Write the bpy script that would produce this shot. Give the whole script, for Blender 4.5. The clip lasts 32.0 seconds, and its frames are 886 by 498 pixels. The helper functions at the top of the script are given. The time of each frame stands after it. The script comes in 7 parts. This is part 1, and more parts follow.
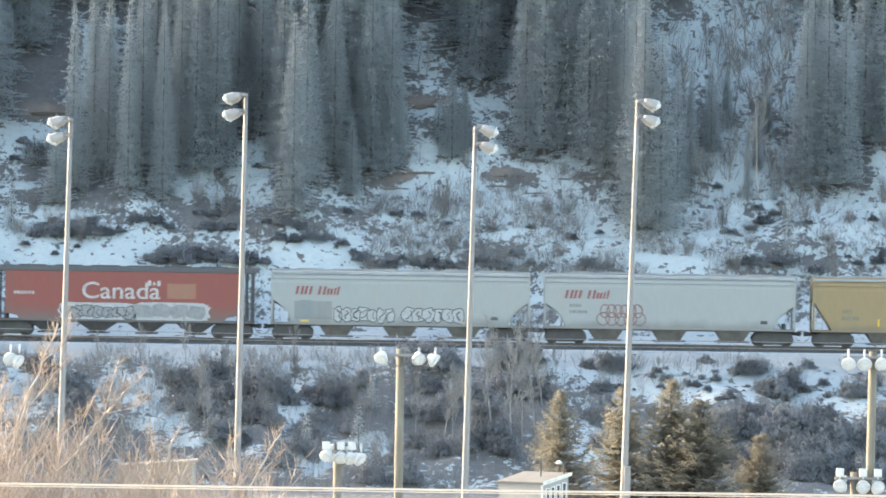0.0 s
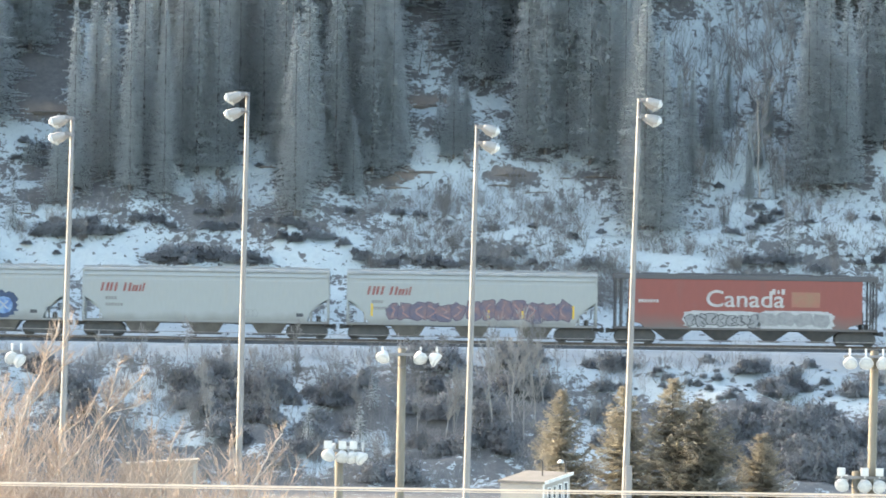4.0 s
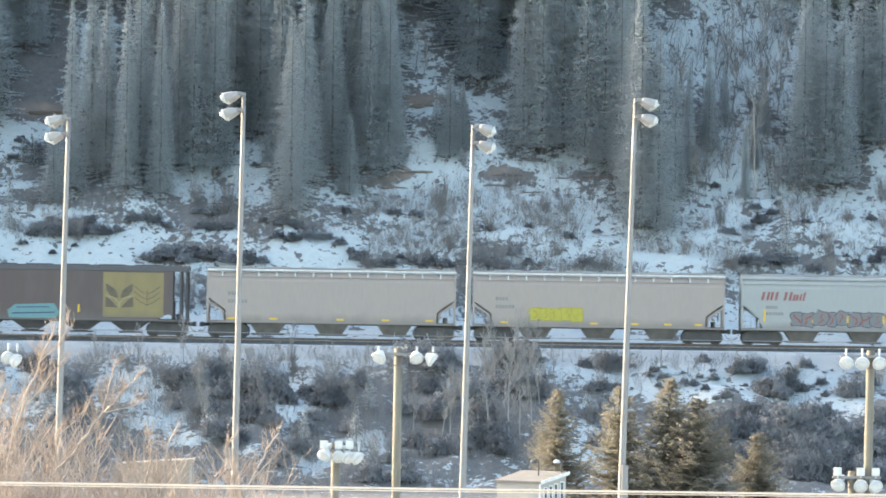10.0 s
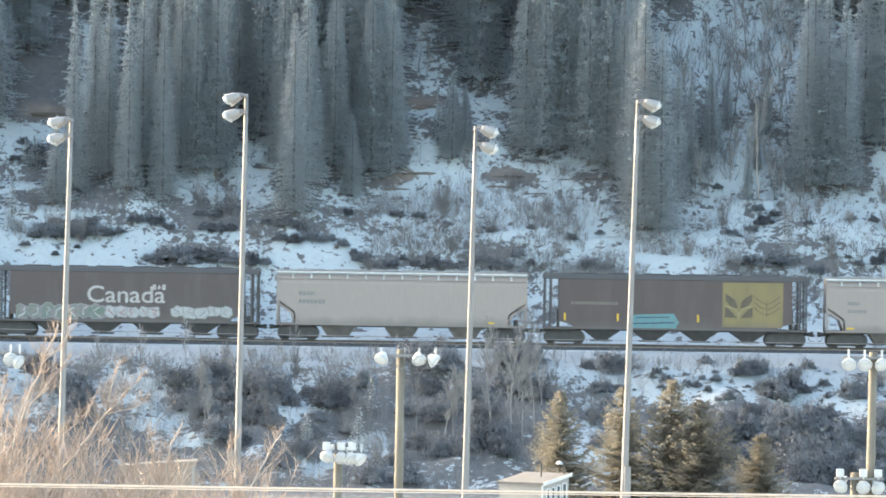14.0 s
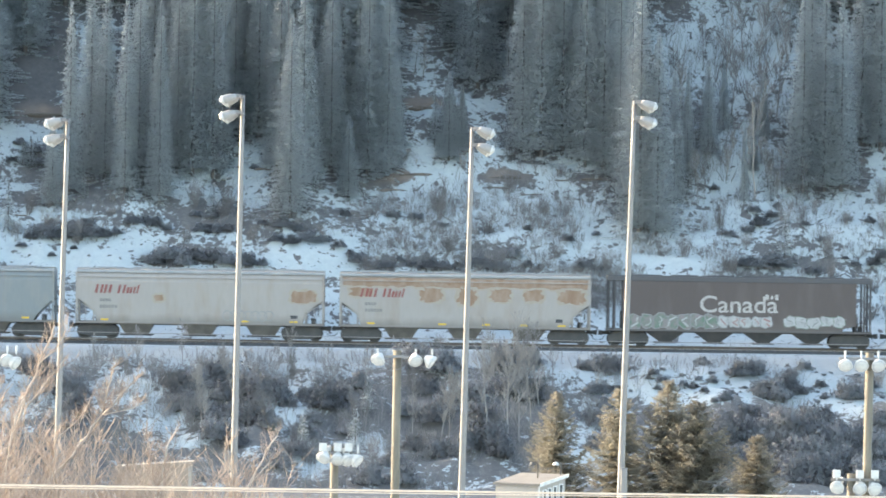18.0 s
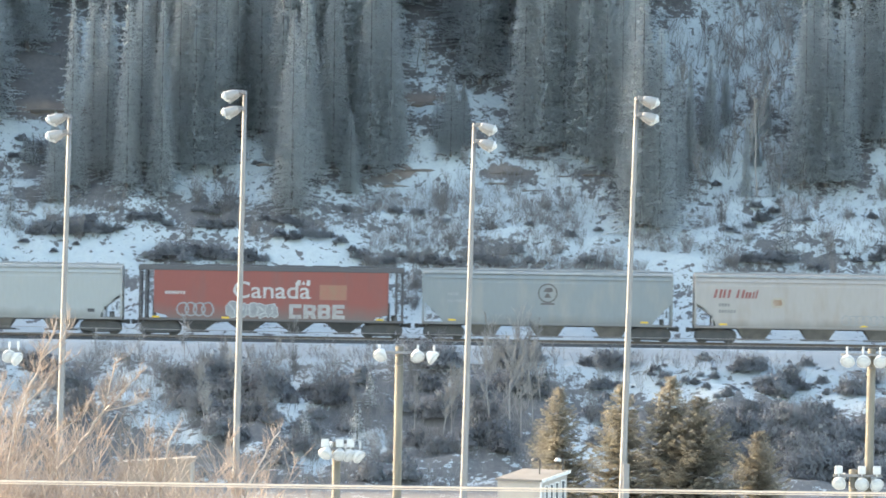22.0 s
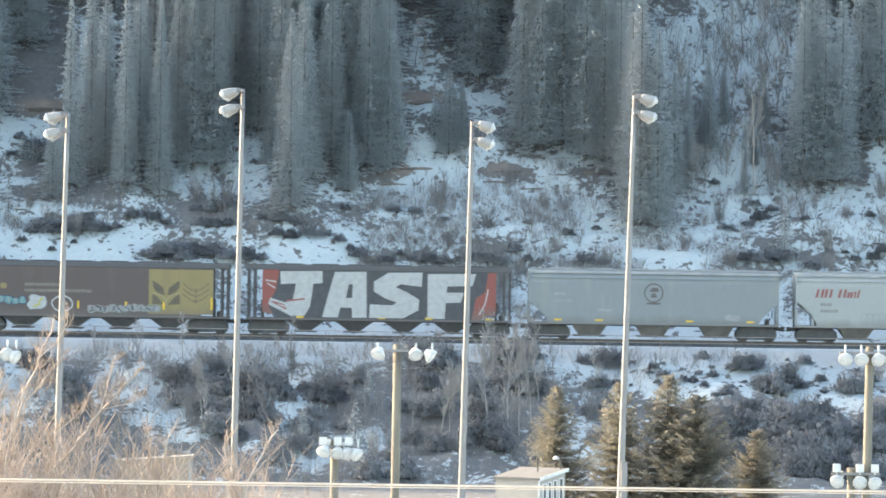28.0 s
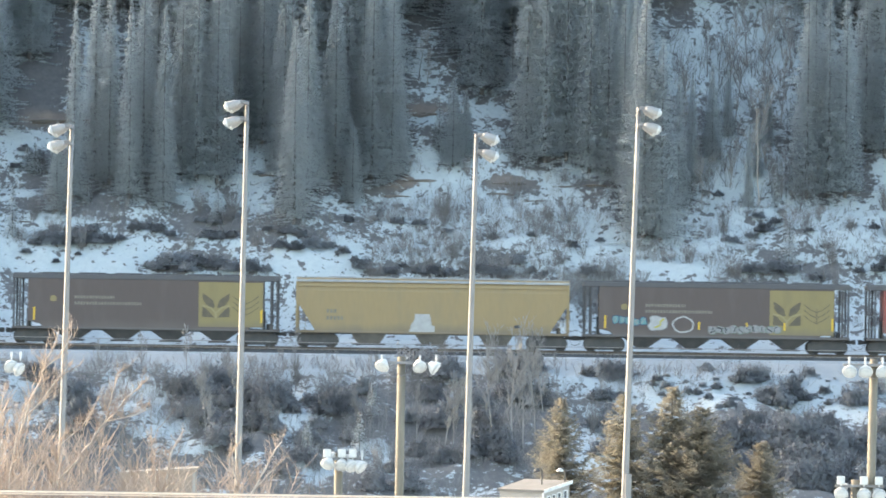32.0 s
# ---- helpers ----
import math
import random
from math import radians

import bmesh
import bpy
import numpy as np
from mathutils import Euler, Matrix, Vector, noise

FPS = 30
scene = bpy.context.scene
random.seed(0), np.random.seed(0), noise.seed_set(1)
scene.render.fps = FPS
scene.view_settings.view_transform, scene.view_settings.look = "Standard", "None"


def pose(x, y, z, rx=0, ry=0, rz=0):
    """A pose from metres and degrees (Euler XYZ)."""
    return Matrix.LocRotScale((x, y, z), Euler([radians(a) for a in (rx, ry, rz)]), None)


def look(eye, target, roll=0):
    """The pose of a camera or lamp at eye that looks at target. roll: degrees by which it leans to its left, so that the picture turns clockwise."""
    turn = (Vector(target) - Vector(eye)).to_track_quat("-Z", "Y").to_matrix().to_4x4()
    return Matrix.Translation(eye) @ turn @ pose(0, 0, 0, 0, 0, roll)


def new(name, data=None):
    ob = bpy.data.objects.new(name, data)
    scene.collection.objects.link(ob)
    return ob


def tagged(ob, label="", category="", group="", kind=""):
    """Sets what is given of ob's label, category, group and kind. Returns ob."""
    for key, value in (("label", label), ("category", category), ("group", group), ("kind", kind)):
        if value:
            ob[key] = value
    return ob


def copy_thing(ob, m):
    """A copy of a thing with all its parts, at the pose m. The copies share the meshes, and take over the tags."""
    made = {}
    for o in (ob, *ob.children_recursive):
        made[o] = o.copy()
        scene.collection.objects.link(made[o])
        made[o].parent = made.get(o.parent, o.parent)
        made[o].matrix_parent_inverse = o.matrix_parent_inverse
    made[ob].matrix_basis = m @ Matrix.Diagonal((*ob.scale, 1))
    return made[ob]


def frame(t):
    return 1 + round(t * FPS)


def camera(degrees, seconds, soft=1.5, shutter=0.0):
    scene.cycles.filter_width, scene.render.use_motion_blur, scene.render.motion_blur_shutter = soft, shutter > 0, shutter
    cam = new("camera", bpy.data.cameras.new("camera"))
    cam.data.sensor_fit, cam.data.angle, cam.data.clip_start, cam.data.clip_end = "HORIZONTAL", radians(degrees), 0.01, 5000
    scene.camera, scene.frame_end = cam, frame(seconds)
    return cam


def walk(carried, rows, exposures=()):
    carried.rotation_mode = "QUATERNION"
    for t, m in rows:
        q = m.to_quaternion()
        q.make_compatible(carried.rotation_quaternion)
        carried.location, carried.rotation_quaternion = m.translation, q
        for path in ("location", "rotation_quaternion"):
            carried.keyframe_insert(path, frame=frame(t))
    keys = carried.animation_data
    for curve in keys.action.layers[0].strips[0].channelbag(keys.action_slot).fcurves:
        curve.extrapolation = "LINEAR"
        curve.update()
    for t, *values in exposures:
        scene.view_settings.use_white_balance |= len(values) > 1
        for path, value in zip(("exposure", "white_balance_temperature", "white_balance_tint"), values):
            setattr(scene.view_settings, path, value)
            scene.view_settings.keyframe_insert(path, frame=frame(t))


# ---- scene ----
EYE = (0.0, 0.0, 14.5)
cam = camera(8.397, 32.0, soft=1.7, shutter=0.3)
# a still tripod shot with a slight tremor: seconds, sideways and upward aim at 400 m
AIM = [
    (0.0, -0.03, 0.06), (0.5, -0.10, -0.06), (1.0, -0.02, -0.05), (1.5, -0.07, 0.00),
    (2.0, -0.19, -0.10), (2.5, -0.17, -0.07), (3.0, -0.12, -0.06), (3.5, -0.18, -0.03),
    (5.5, 0.11, 0.09), (6.0, 0.06, 0.06), (6.5, -0.10, 0.11), (7.0, -0.11, 0.17),
    (7.5, 0.05, 0.03), (8.0, 0.09, 0.03), (8.5, 0.05, 0.06), (9.0, 0.05, -0.06),
    (9.5, 0.01, -0.06), (10.0, 0.12, 0.00), (10.5, 0.06, 0.00), (11.0, -0.08, -0.03),
    (11.5, -0.01, 0.11), (12.0, -0.03, 0.04), (12.5, -0.04, 0.04), (13.0, 0.00, -0.06),
    (13.5, -0.09, 0.00), (14.0, -0.05, 0.09), (14.5, 0.06, 0.14), (16.5, -0.06, 0.11),
    (17.0, -0.05, 0.17), (17.5, 0.16, 0.11), (18.0, 0.18, 0.16), (18.5, 0.31, 0.11),
    (19.0, 0.27, 0.13), (19.5, 0.12, 0.11), (20.0, 0.06, 0.06), (20.5, 0.09, 0.00),
    (21.0, 0.13, -0.06), (21.5, 0.06, -0.06), (22.0, 0.05, -0.11), (22.5, 0.11, -0.11),
    (23.0, 0.15, -0.04), (23.5, 0.05, 0.00), (24.0, 0.03, 0.06), (24.5, -0.05, 0.00),
    (25.0, -0.10, 0.07), (25.5, -0.00, 0.07), (27.5, 0.05, -0.17), (28.0, 0.18, -0.23),
    (28.5, 0.01, -0.15), (29.0, -0.06, -0.14), (29.5, -0.03, -0.11), (30.0, -0.00, -0.06),
    (30.5, -0.09, -0.07), (31.0, -0.09, 0.06), (31.5, -0.05, 0.24), (32.0, -0.10, 0.57),
]
walk(cam, [(t, look(EYE, (ax, 400.0, 14.5 + az), 0.85)) for t, ax, az in AIM], exposures=[(0.0, 2.92, 7550, 6), (32.0, 2.92, 7550, 6)])

# ---- light ----
SUN_AZ, SUN_EL = 60.0, 18.0      # degrees to the left of the view, and above the horizon
world = bpy.data.worlds.new("world")
scene.world = world
world.use_nodes = True
sky = world.node_tree.nodes.new("ShaderNodeTexSky")
sky.sky_type, sky.sun_disc = "NISHITA", False
sky.sun_elevation, sky.sun_rotation = radians(SUN_EL), radians(-SUN_AZ)
sky.altitude, sky.air_density, sky.dust_density = 500.0, 1.0, 3.0
background = world.node_tree.nodes["Background"]
world.node_tree.links.new(sky.outputs[0], background.inputs[0])
background.inputs[1].default_value = 0.15
sun = new("sun", bpy.data.lights.new("sun", "SUN"))
sun.data.energy, sun.data.angle, sun.data.color = 2.5, radians(0.5), (1.0, 0.86, 0.71)
toward = Vector((-math.sin(radians(SUN_AZ)) * math.cos(radians(SUN_EL)), math.cos(radians(SUN_AZ)) * math.cos(radians(SUN_EL)), math.sin(radians(SUN_EL))))
sun.matrix_world = look(toward * 900, (0, 0, 0))


# ---- materials ----
def material(name, colour, colour2=None, rough=0.7, metal=0.0, scale=3.0, stretch=(1, 1, 1), bump=0.2, fine=30.0, blend=(0.35, 0.65), random=0.0, grain_range=0.2):
    """Two tones mixed by a coarse noise, a finer grain over both, and relief from the grain."""
    m = bpy.data.materials.new(name)
    m.use_nodes = True
    nt = m.node_tree
    n, link = nt.nodes, nt.links.new
    bsdf = n["Principled BSDF"]
    bsdf.inputs["Roughness"].default_value, bsdf.inputs["Metallic"].default_value = rough, metal
    coord = n.new("ShaderNodeTexCoord")
    place = n.new("ShaderNodeMapping")
    place.inputs["Scale"].default_value = stretch
    link(coord.outputs["Object"], place.inputs["Vector"])
    shift = n.new("ShaderNodeObjectInfo")
    link(shift.outputs["Random"], place.inputs["Location"])
    big, small = n.new("ShaderNodeTexNoise"), n.new("ShaderNodeTexNoise")
    for node, s, d in ((big, scale, 5.0), (small, fine, 3.0)):
        node.inputs["Scale"].default_value, node.inputs["Detail"].default_value = s, d
        link(place.outputs[0], node.inputs["Vector"])
    ramp = n.new("ShaderNodeMapRange")
    ramp.inputs["From Min"].default_value, ramp.inputs["From Max"].default_value = blend
    link(big.outputs["Fac"], ramp.inputs["Value"])
    mix = n.new("ShaderNodeMix")
    mix.data_type = "RGBA"
    mix.inputs["A"].default_value = (*colour, 1)
    mix.inputs["B"].default_value = (*(colour2 or [c * 0.75 for c in colour]), 1)
    link(ramp.outputs[0], mix.inputs["Factor"])
    grain = n.new("ShaderNodeHueSaturation")
    value = n.new("ShaderNodeMapRange")
    value.inputs["To Min"].default_value, value.inputs["To Max"].default_value = 1 - grain_range, 1 + grain_range
    link(small.outputs["Fac"], value.inputs["Value"])
    link(mix.outputs["Result"], grain.inputs["Color"])
    out = value.outputs[0]
    if random:
        each = n.new("ShaderNodeMapRange")
        each.inputs["To Min"].default_value, each.inputs["To Max"].default_value = 1 - random, 1 + random
        link(shift.outputs["Random"], each.inputs["Value"])
        times = n.new("ShaderNodeMath")
        times.operation = "MULTIPLY"
        link(out, times.inputs[0])
        link(each.outputs[0], times.inputs[1])
        out = times.outputs[0]
    link(out, grain.inputs["Value"])
    link(grain.outputs[0], bsdf.inputs["Base Color"])
    if bump:
        relief = n.new("ShaderNodeBump")
        relief.inputs["Strength"].default_value, relief.inputs["Distance"].default_value = bump, 0.02
        link(small.outputs["Fac"], relief.inputs["Height"])
        link(relief.outputs[0], bsdf.inputs["Normal"])
    return m


def paint(name, colour, grime=(0.30, 0.25, 0.20), amount=0.5, rough=0.55, splash=(0.55, 1.25)):
    """Weathered carriage paint: streaks of grime that run down the sheet."""
    lo = 0.62 - 0.3 * amount
    m = material(name, colour, [0.45 * c + 0.55 * g for c, g in zip(colour, grime)], rough=rough, scale=1.0, stretch=(0.9, 0.9, 0.22), bump=0.05, fine=7.0, blend=(lo, lo + 0.3), grain_range=0.08)
    n, link = m.node_tree.nodes, m.node_tree.links.new
    bsdf = n["Principled BSDF"]
    clean = bsdf.inputs["Base Color"].links[0].from_socket
    coord, axes, cloud = n.new("ShaderNodeTexCoord"), n.new("ShaderNodeSeparateXYZ"), n.new("ShaderNodeTexNoise")
    cloud.inputs["Scale"].default_value, cloud.inputs["Detail"].default_value = 0.8, 5.0
    link(coord.outputs["Object"], axes.inputs[0])
    link(coord.outputs["Object"], cloud.inputs["Vector"])
    height = n.new("ShaderNodeMath")
    height.operation, height.inputs[1].default_value = "MULTIPLY_ADD", -0.9
    link(cloud.outputs["Fac"], height.inputs[0])
    link(axes.outputs["Z"], height.inputs[2])
    mud = n.new("ShaderNodeMapRange")
    for key, v in (("From Min", 0.62), ("From Max", splash[1]), ("To Min", splash[0]), ("To Max", 0.0)):
        mud.inputs[key].default_value = v
    link(height.outputs[0], mud.inputs["Value"])
    mix = n.new("ShaderNodeMix")
    mix.data_type = "RGBA"
    mix.inputs["B"].default_value = (0.105, 0.088, 0.078, 1)
    link(mud.outputs[0], mix.inputs["Factor"])
    link(clean, mix.inputs["A"])
    link(mix.outputs["Result"], bsdf.inputs["Base Color"])
    return m


WHITE_GREY = paint("white_grey_paint", (0.251, 0.258, 0.251), amount=0.25)
RUSTY_WHITE = paint("rusty_white_paint", (0.276, 0.248, 0.229), (0.196, 0.123, 0.0727), 0.3)
CREAM = paint("cream_paint", (0.265, 0.220, 0.196), amount=0.2)
GREY = paint("grey_paint", (0.164, 0.178, 0.182), amount=0.3)
RED = paint("faded_red_paint", (0.188, 0.048, 0.038), (0.109, 0.0727, 0.0655), 0.3, splash=(0.85, 1.75))
BROWN = paint("brown_paint", (0.070, 0.050, 0.046), (0.10, 0.082, 0.075), 0.4)
BLACK = paint("black_paint", (0.062, 0.060, 0.065), (0.09, 0.08, 0.07), 0.3)
YELLOW = paint("mustard_paint", (0.23, 0.162, 0.0792), (0.171, 0.135, 0.09), 0.4)
PANEL_YELLOW = paint("panel_yellow", (0.19, 0.145, 0.062), (0.125, 0.10, 0.055), 0.55)
UNDER = material("dirty_steel", (0.054, 0.053, 0.054), (0.076, 0.070, 0.067), rough=0.8, scale=2.0)
HOPPER_DIRT = material("dusty_hopper", (0.16, 0.142, 0.128), (0.11, 0.098, 0.088), rough=0.85, scale=1.5)
ROOF_GREY = material("roof_grey", (0.22, 0.23, 0.24), (0.30, 0.30, 0.30), rough=0.7, scale=1.0)
LETTER_RED = material("letter_red", (0.215, 0.050, 0.044), (0.20, 0.07, 0.062), rough=0.6, bump=0)
LETTER_WHITE = material("letter_white", (0.364, 0.349, 0.335), (0.291, 0.262, 0.247), rough=0.6, bump=0)
LETTER_GREY = material("letter_grey", (0.18, 0.185, 0.19), (0.23, 0.23, 0.23), rough=0.6, bump=0)
LETTER_DARK = material("letter_dark", (0.048, 0.048, 0.054), rough=0.6, bump=0)
REFLECTOR = material("reflector_yellow", (0.60, 0.36, 0.03), (0.52, 0.32, 0.03), rough=0.4, bump=0)
SPRAY_GREY = material("spray_grey", (0.17, 0.17, 0.175), (0.23, 0.225, 0.225), rough=0.7, bump=0)
SPRAY_WHITE = material("spray_white", (0.335, 0.335, 0.328), (0.284, 0.276, 0.274), rough=0.7, bump=0)
SPRAY_PLUM = material("spray_plum", (0.060, 0.055, 0.085), (0.085, 0.060, 0.080), rough=0.7, bump=0)
SPRAY_DULL = material("spray_dull", (0.13, 0.145, 0.15), (0.155, 0.135, 0.13), rough=0.7, bump=0, scale=2.0)
EMBLEM_BROWN = material("emblem_brown", (0.075, 0.066, 0.064), (0.09, 0.078, 0.074), rough=0.7, bump=0)
SPRAY_PURPLE = material("spray_purple", (0.080, 0.078, 0.115), (0.17, 0.105, 0.105), rough=0.7, bump=0, scale=1.5)
SPRAY_BLUE = material("spray_blue", (0.06, 0.12, 0.27), (0.17, 0.26, 0.38), rough=0.7, bump=0)
SPRAY_NAVY = material("spray_navy", (0.03, 0.05, 0.10), rough=0.7, bump=0)
SPRAY_YELLOW = material("spray_yellow", (0.361, 0.31, 0.043), (0.31, 0.275, 0.043), rough=0.7, bump=0)
SPRAY_OCHRE = material("spray_ochre", (0.24, 0.20, 0.035), (0.28, 0.24, 0.05), rough=0.7, bump=0)
SPRAY_TEAL = material("spray_teal", (0.086, 0.215, 0.219), (0.103, 0.181, 0.189), rough=0.7, bump=0)
SPRAY_PINK = material("spray_pink", (0.23, 0.10, 0.095), (0.28, 0.18, 0.17), rough=0.7, bump=0)
SPRAY_MAROON = material("spray_maroon", (0.15, 0.072, 0.068), (0.19, 0.11, 0.10), rough=0.7, bump=0)
SPRAY_GREEN = material("spray_green", (0.10, 0.15, 0.115), (0.20, 0.165, 0.165), rough=0.7, bump=0, scale=2.0)
STEEL = material("galvanised_steel", (0.193, 0.183, 0.18), (0.166, 0.159, 0.158), rough=0.55, metal=0.2, scale=2.0)
LAMP_WHITE = material("lamp_enamel", (0.481, 0.476, 0.465), (0.422, 0.418, 0.408), rough=0.35, scale=6.0, bump=0.05)
LAMP_GREY = material("lamp_grey", (0.27, 0.257, 0.248), (0.225, 0.216, 0.211), rough=0.5, scale=6.0, bump=0.05)
LENS = material("lamp_lens", (0.436, 0.436, 0.429), (0.378, 0.386, 0.386), rough=0.12, scale=9.0, bump=0.05)
POLE_WOOD = material("pole_wood", (0.17, 0.147, 0.113), (0.124, 0.108, 0.0851), rough=0.85, scale=6.0, stretch=(1, 1, 0.1), fine=40.0)
RAIL_STEEL = material("rail_steel", (0.08, 0.065, 0.055), (0.12, 0.09, 0.07), rough=0.7, metal=0.3)
# stone grey darkened to take in the shadow beneath the train
BALLAST = material("ballast", (0.038, 0.039, 0.041), (0.062, 0.062, 0.065), rough=0.95, scale=2.0, fine=12.0, bump=0.8)
TIE_WOOD = material("tie_wood", (0.06, 0.05, 0.04), (0.09, 0.075, 0.06), rough=0.9)
BARK = material("bark", (0.115, 0.104, 0.098), (0.145, 0.13, 0.122), rough=0.95, scale=4.0)
BIRCH = material("pale_bark", (0.26, 0.245, 0.235), (0.20, 0.185, 0.175), rough=0.9, scale=3.0, stretch=(1, 1, 0.3))
TWIG = material("bare_twigs", (0.150, 0.142, 0.142), (0.20, 0.186, 0.182), rough=0.95, scale=2.0, bump=0, random=0.25)
DARK_TWIG = material("dark_twigs", (0.095, 0.09, 0.094), (0.13, 0.12, 0.122), rough=0.95, scale=2.0, bump=0, random=0.25)
TAN_TWIG = material("tan_twigs", (0.245, 0.187, 0.152), (0.305, 0.238, 0.196), rough=0.9, scale=2.0, bump=0, random=0.15)
NEEDLES = material("spruce_needles", (0.1155, 0.120, 0.117), (0.1245, 0.128, 0.125), rough=0.85, scale=0.4, bump=0, fine=3.0, random=0.05)
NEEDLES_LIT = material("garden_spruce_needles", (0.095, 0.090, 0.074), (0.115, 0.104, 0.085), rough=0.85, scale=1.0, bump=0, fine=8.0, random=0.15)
DARK_LEAF = material("low_shrub", (0.094, 0.097, 0.101), (0.115, 0.114, 0.117), rough=0.95, scale=2.0, bump=0, fine=9.0, random=0.3)
ROCK = material("bluff_earth", (0.19, 0.155, 0.13), (0.115, 0.10, 0.09), rough=0.95, scale=0.9, fine=6.0, bump=0.9)
SHED_WALL = material("shed_siding", (0.279, 0.256, 0.232), (0.248, 0.224, 0.209), rough=0.8, scale=1.5)
BEIGE_WALL = material("beige_siding", (0.252, 0.202, 0.165), (0.215, 0.172, 0.142), rough=0.85, scale=1.5)
SHED_ROOF = material("shed_roof", (0.115, 0.108, 0.10), (0.14, 0.13, 0.125), rough=0.95, scale=1.2)
TRIM_WHITE = material("white_trim", (0.557, 0.557, 0.542), rough=0.6)
WIRE_DULL = material("dull_wire", (0.26, 0.24, 0.22), (0.22, 0.20, 0.19), rough=0.7)
CABLE = material("wire", (0.62, 0.48, 0.37), (0.54, 0.42, 0.33), rough=0.6, metal=0.0)


def glass():
    m = bpy.data.materials.new("window_glass")
    m.use_nodes = True
    b = m.node_tree.nodes["Principled BSDF"]
    b.inputs["Base Color"].default_value, b.inputs["Roughness"].default_value = (0.05, 0.06, 0.07, 1), 0.06
    return m


GLASS = glass()


def leafy(m, through_lift=1.0):
    """Light through thin leaves; gains above one lift the colour as haze would."""
    nt = m.node_tree
    bsdf, out = nt.nodes["Principled BSDF"], nt.nodes["Material Output"]
    bsdf.inputs["Specular IOR Level"].default_value = 0.2
    thru, mix = nt.nodes.new("ShaderNodeBsdfTranslucent"), nt.nodes.new("ShaderNodeAddShader")
    source = bsdf.inputs["Base Color"].links[0].from_socket
    gain = nt.nodes.new("ShaderNodeHueSaturation")
    gain.inputs["Value"].default_value = through_lift
    nt.links.new(source, gain.inputs["Color"])
    nt.links.new(gain.outputs[0], thru.inputs["Color"])
    nt.links.new(bsdf.outputs[0], mix.inputs[0])
    nt.links.new(thru.outputs[0], mix.inputs[1])
    nt.links.new(mix.outputs[0], out.inputs["Surface"])


PALE_TRUNK = material("pale_trunk", (0.37, 0.325, 0.29), (0.30, 0.255, 0.22), rough=0.9, scale=3.0, stretch=(1, 1, 0.3))

# 3.2 exceeds real needles: it puts the hill's haze into their colour
for m, g in ((NEEDLES, 3.2), (NEEDLES_LIT, 1.3), (DARK_LEAF, 1.2)):
    leafy(m, g)


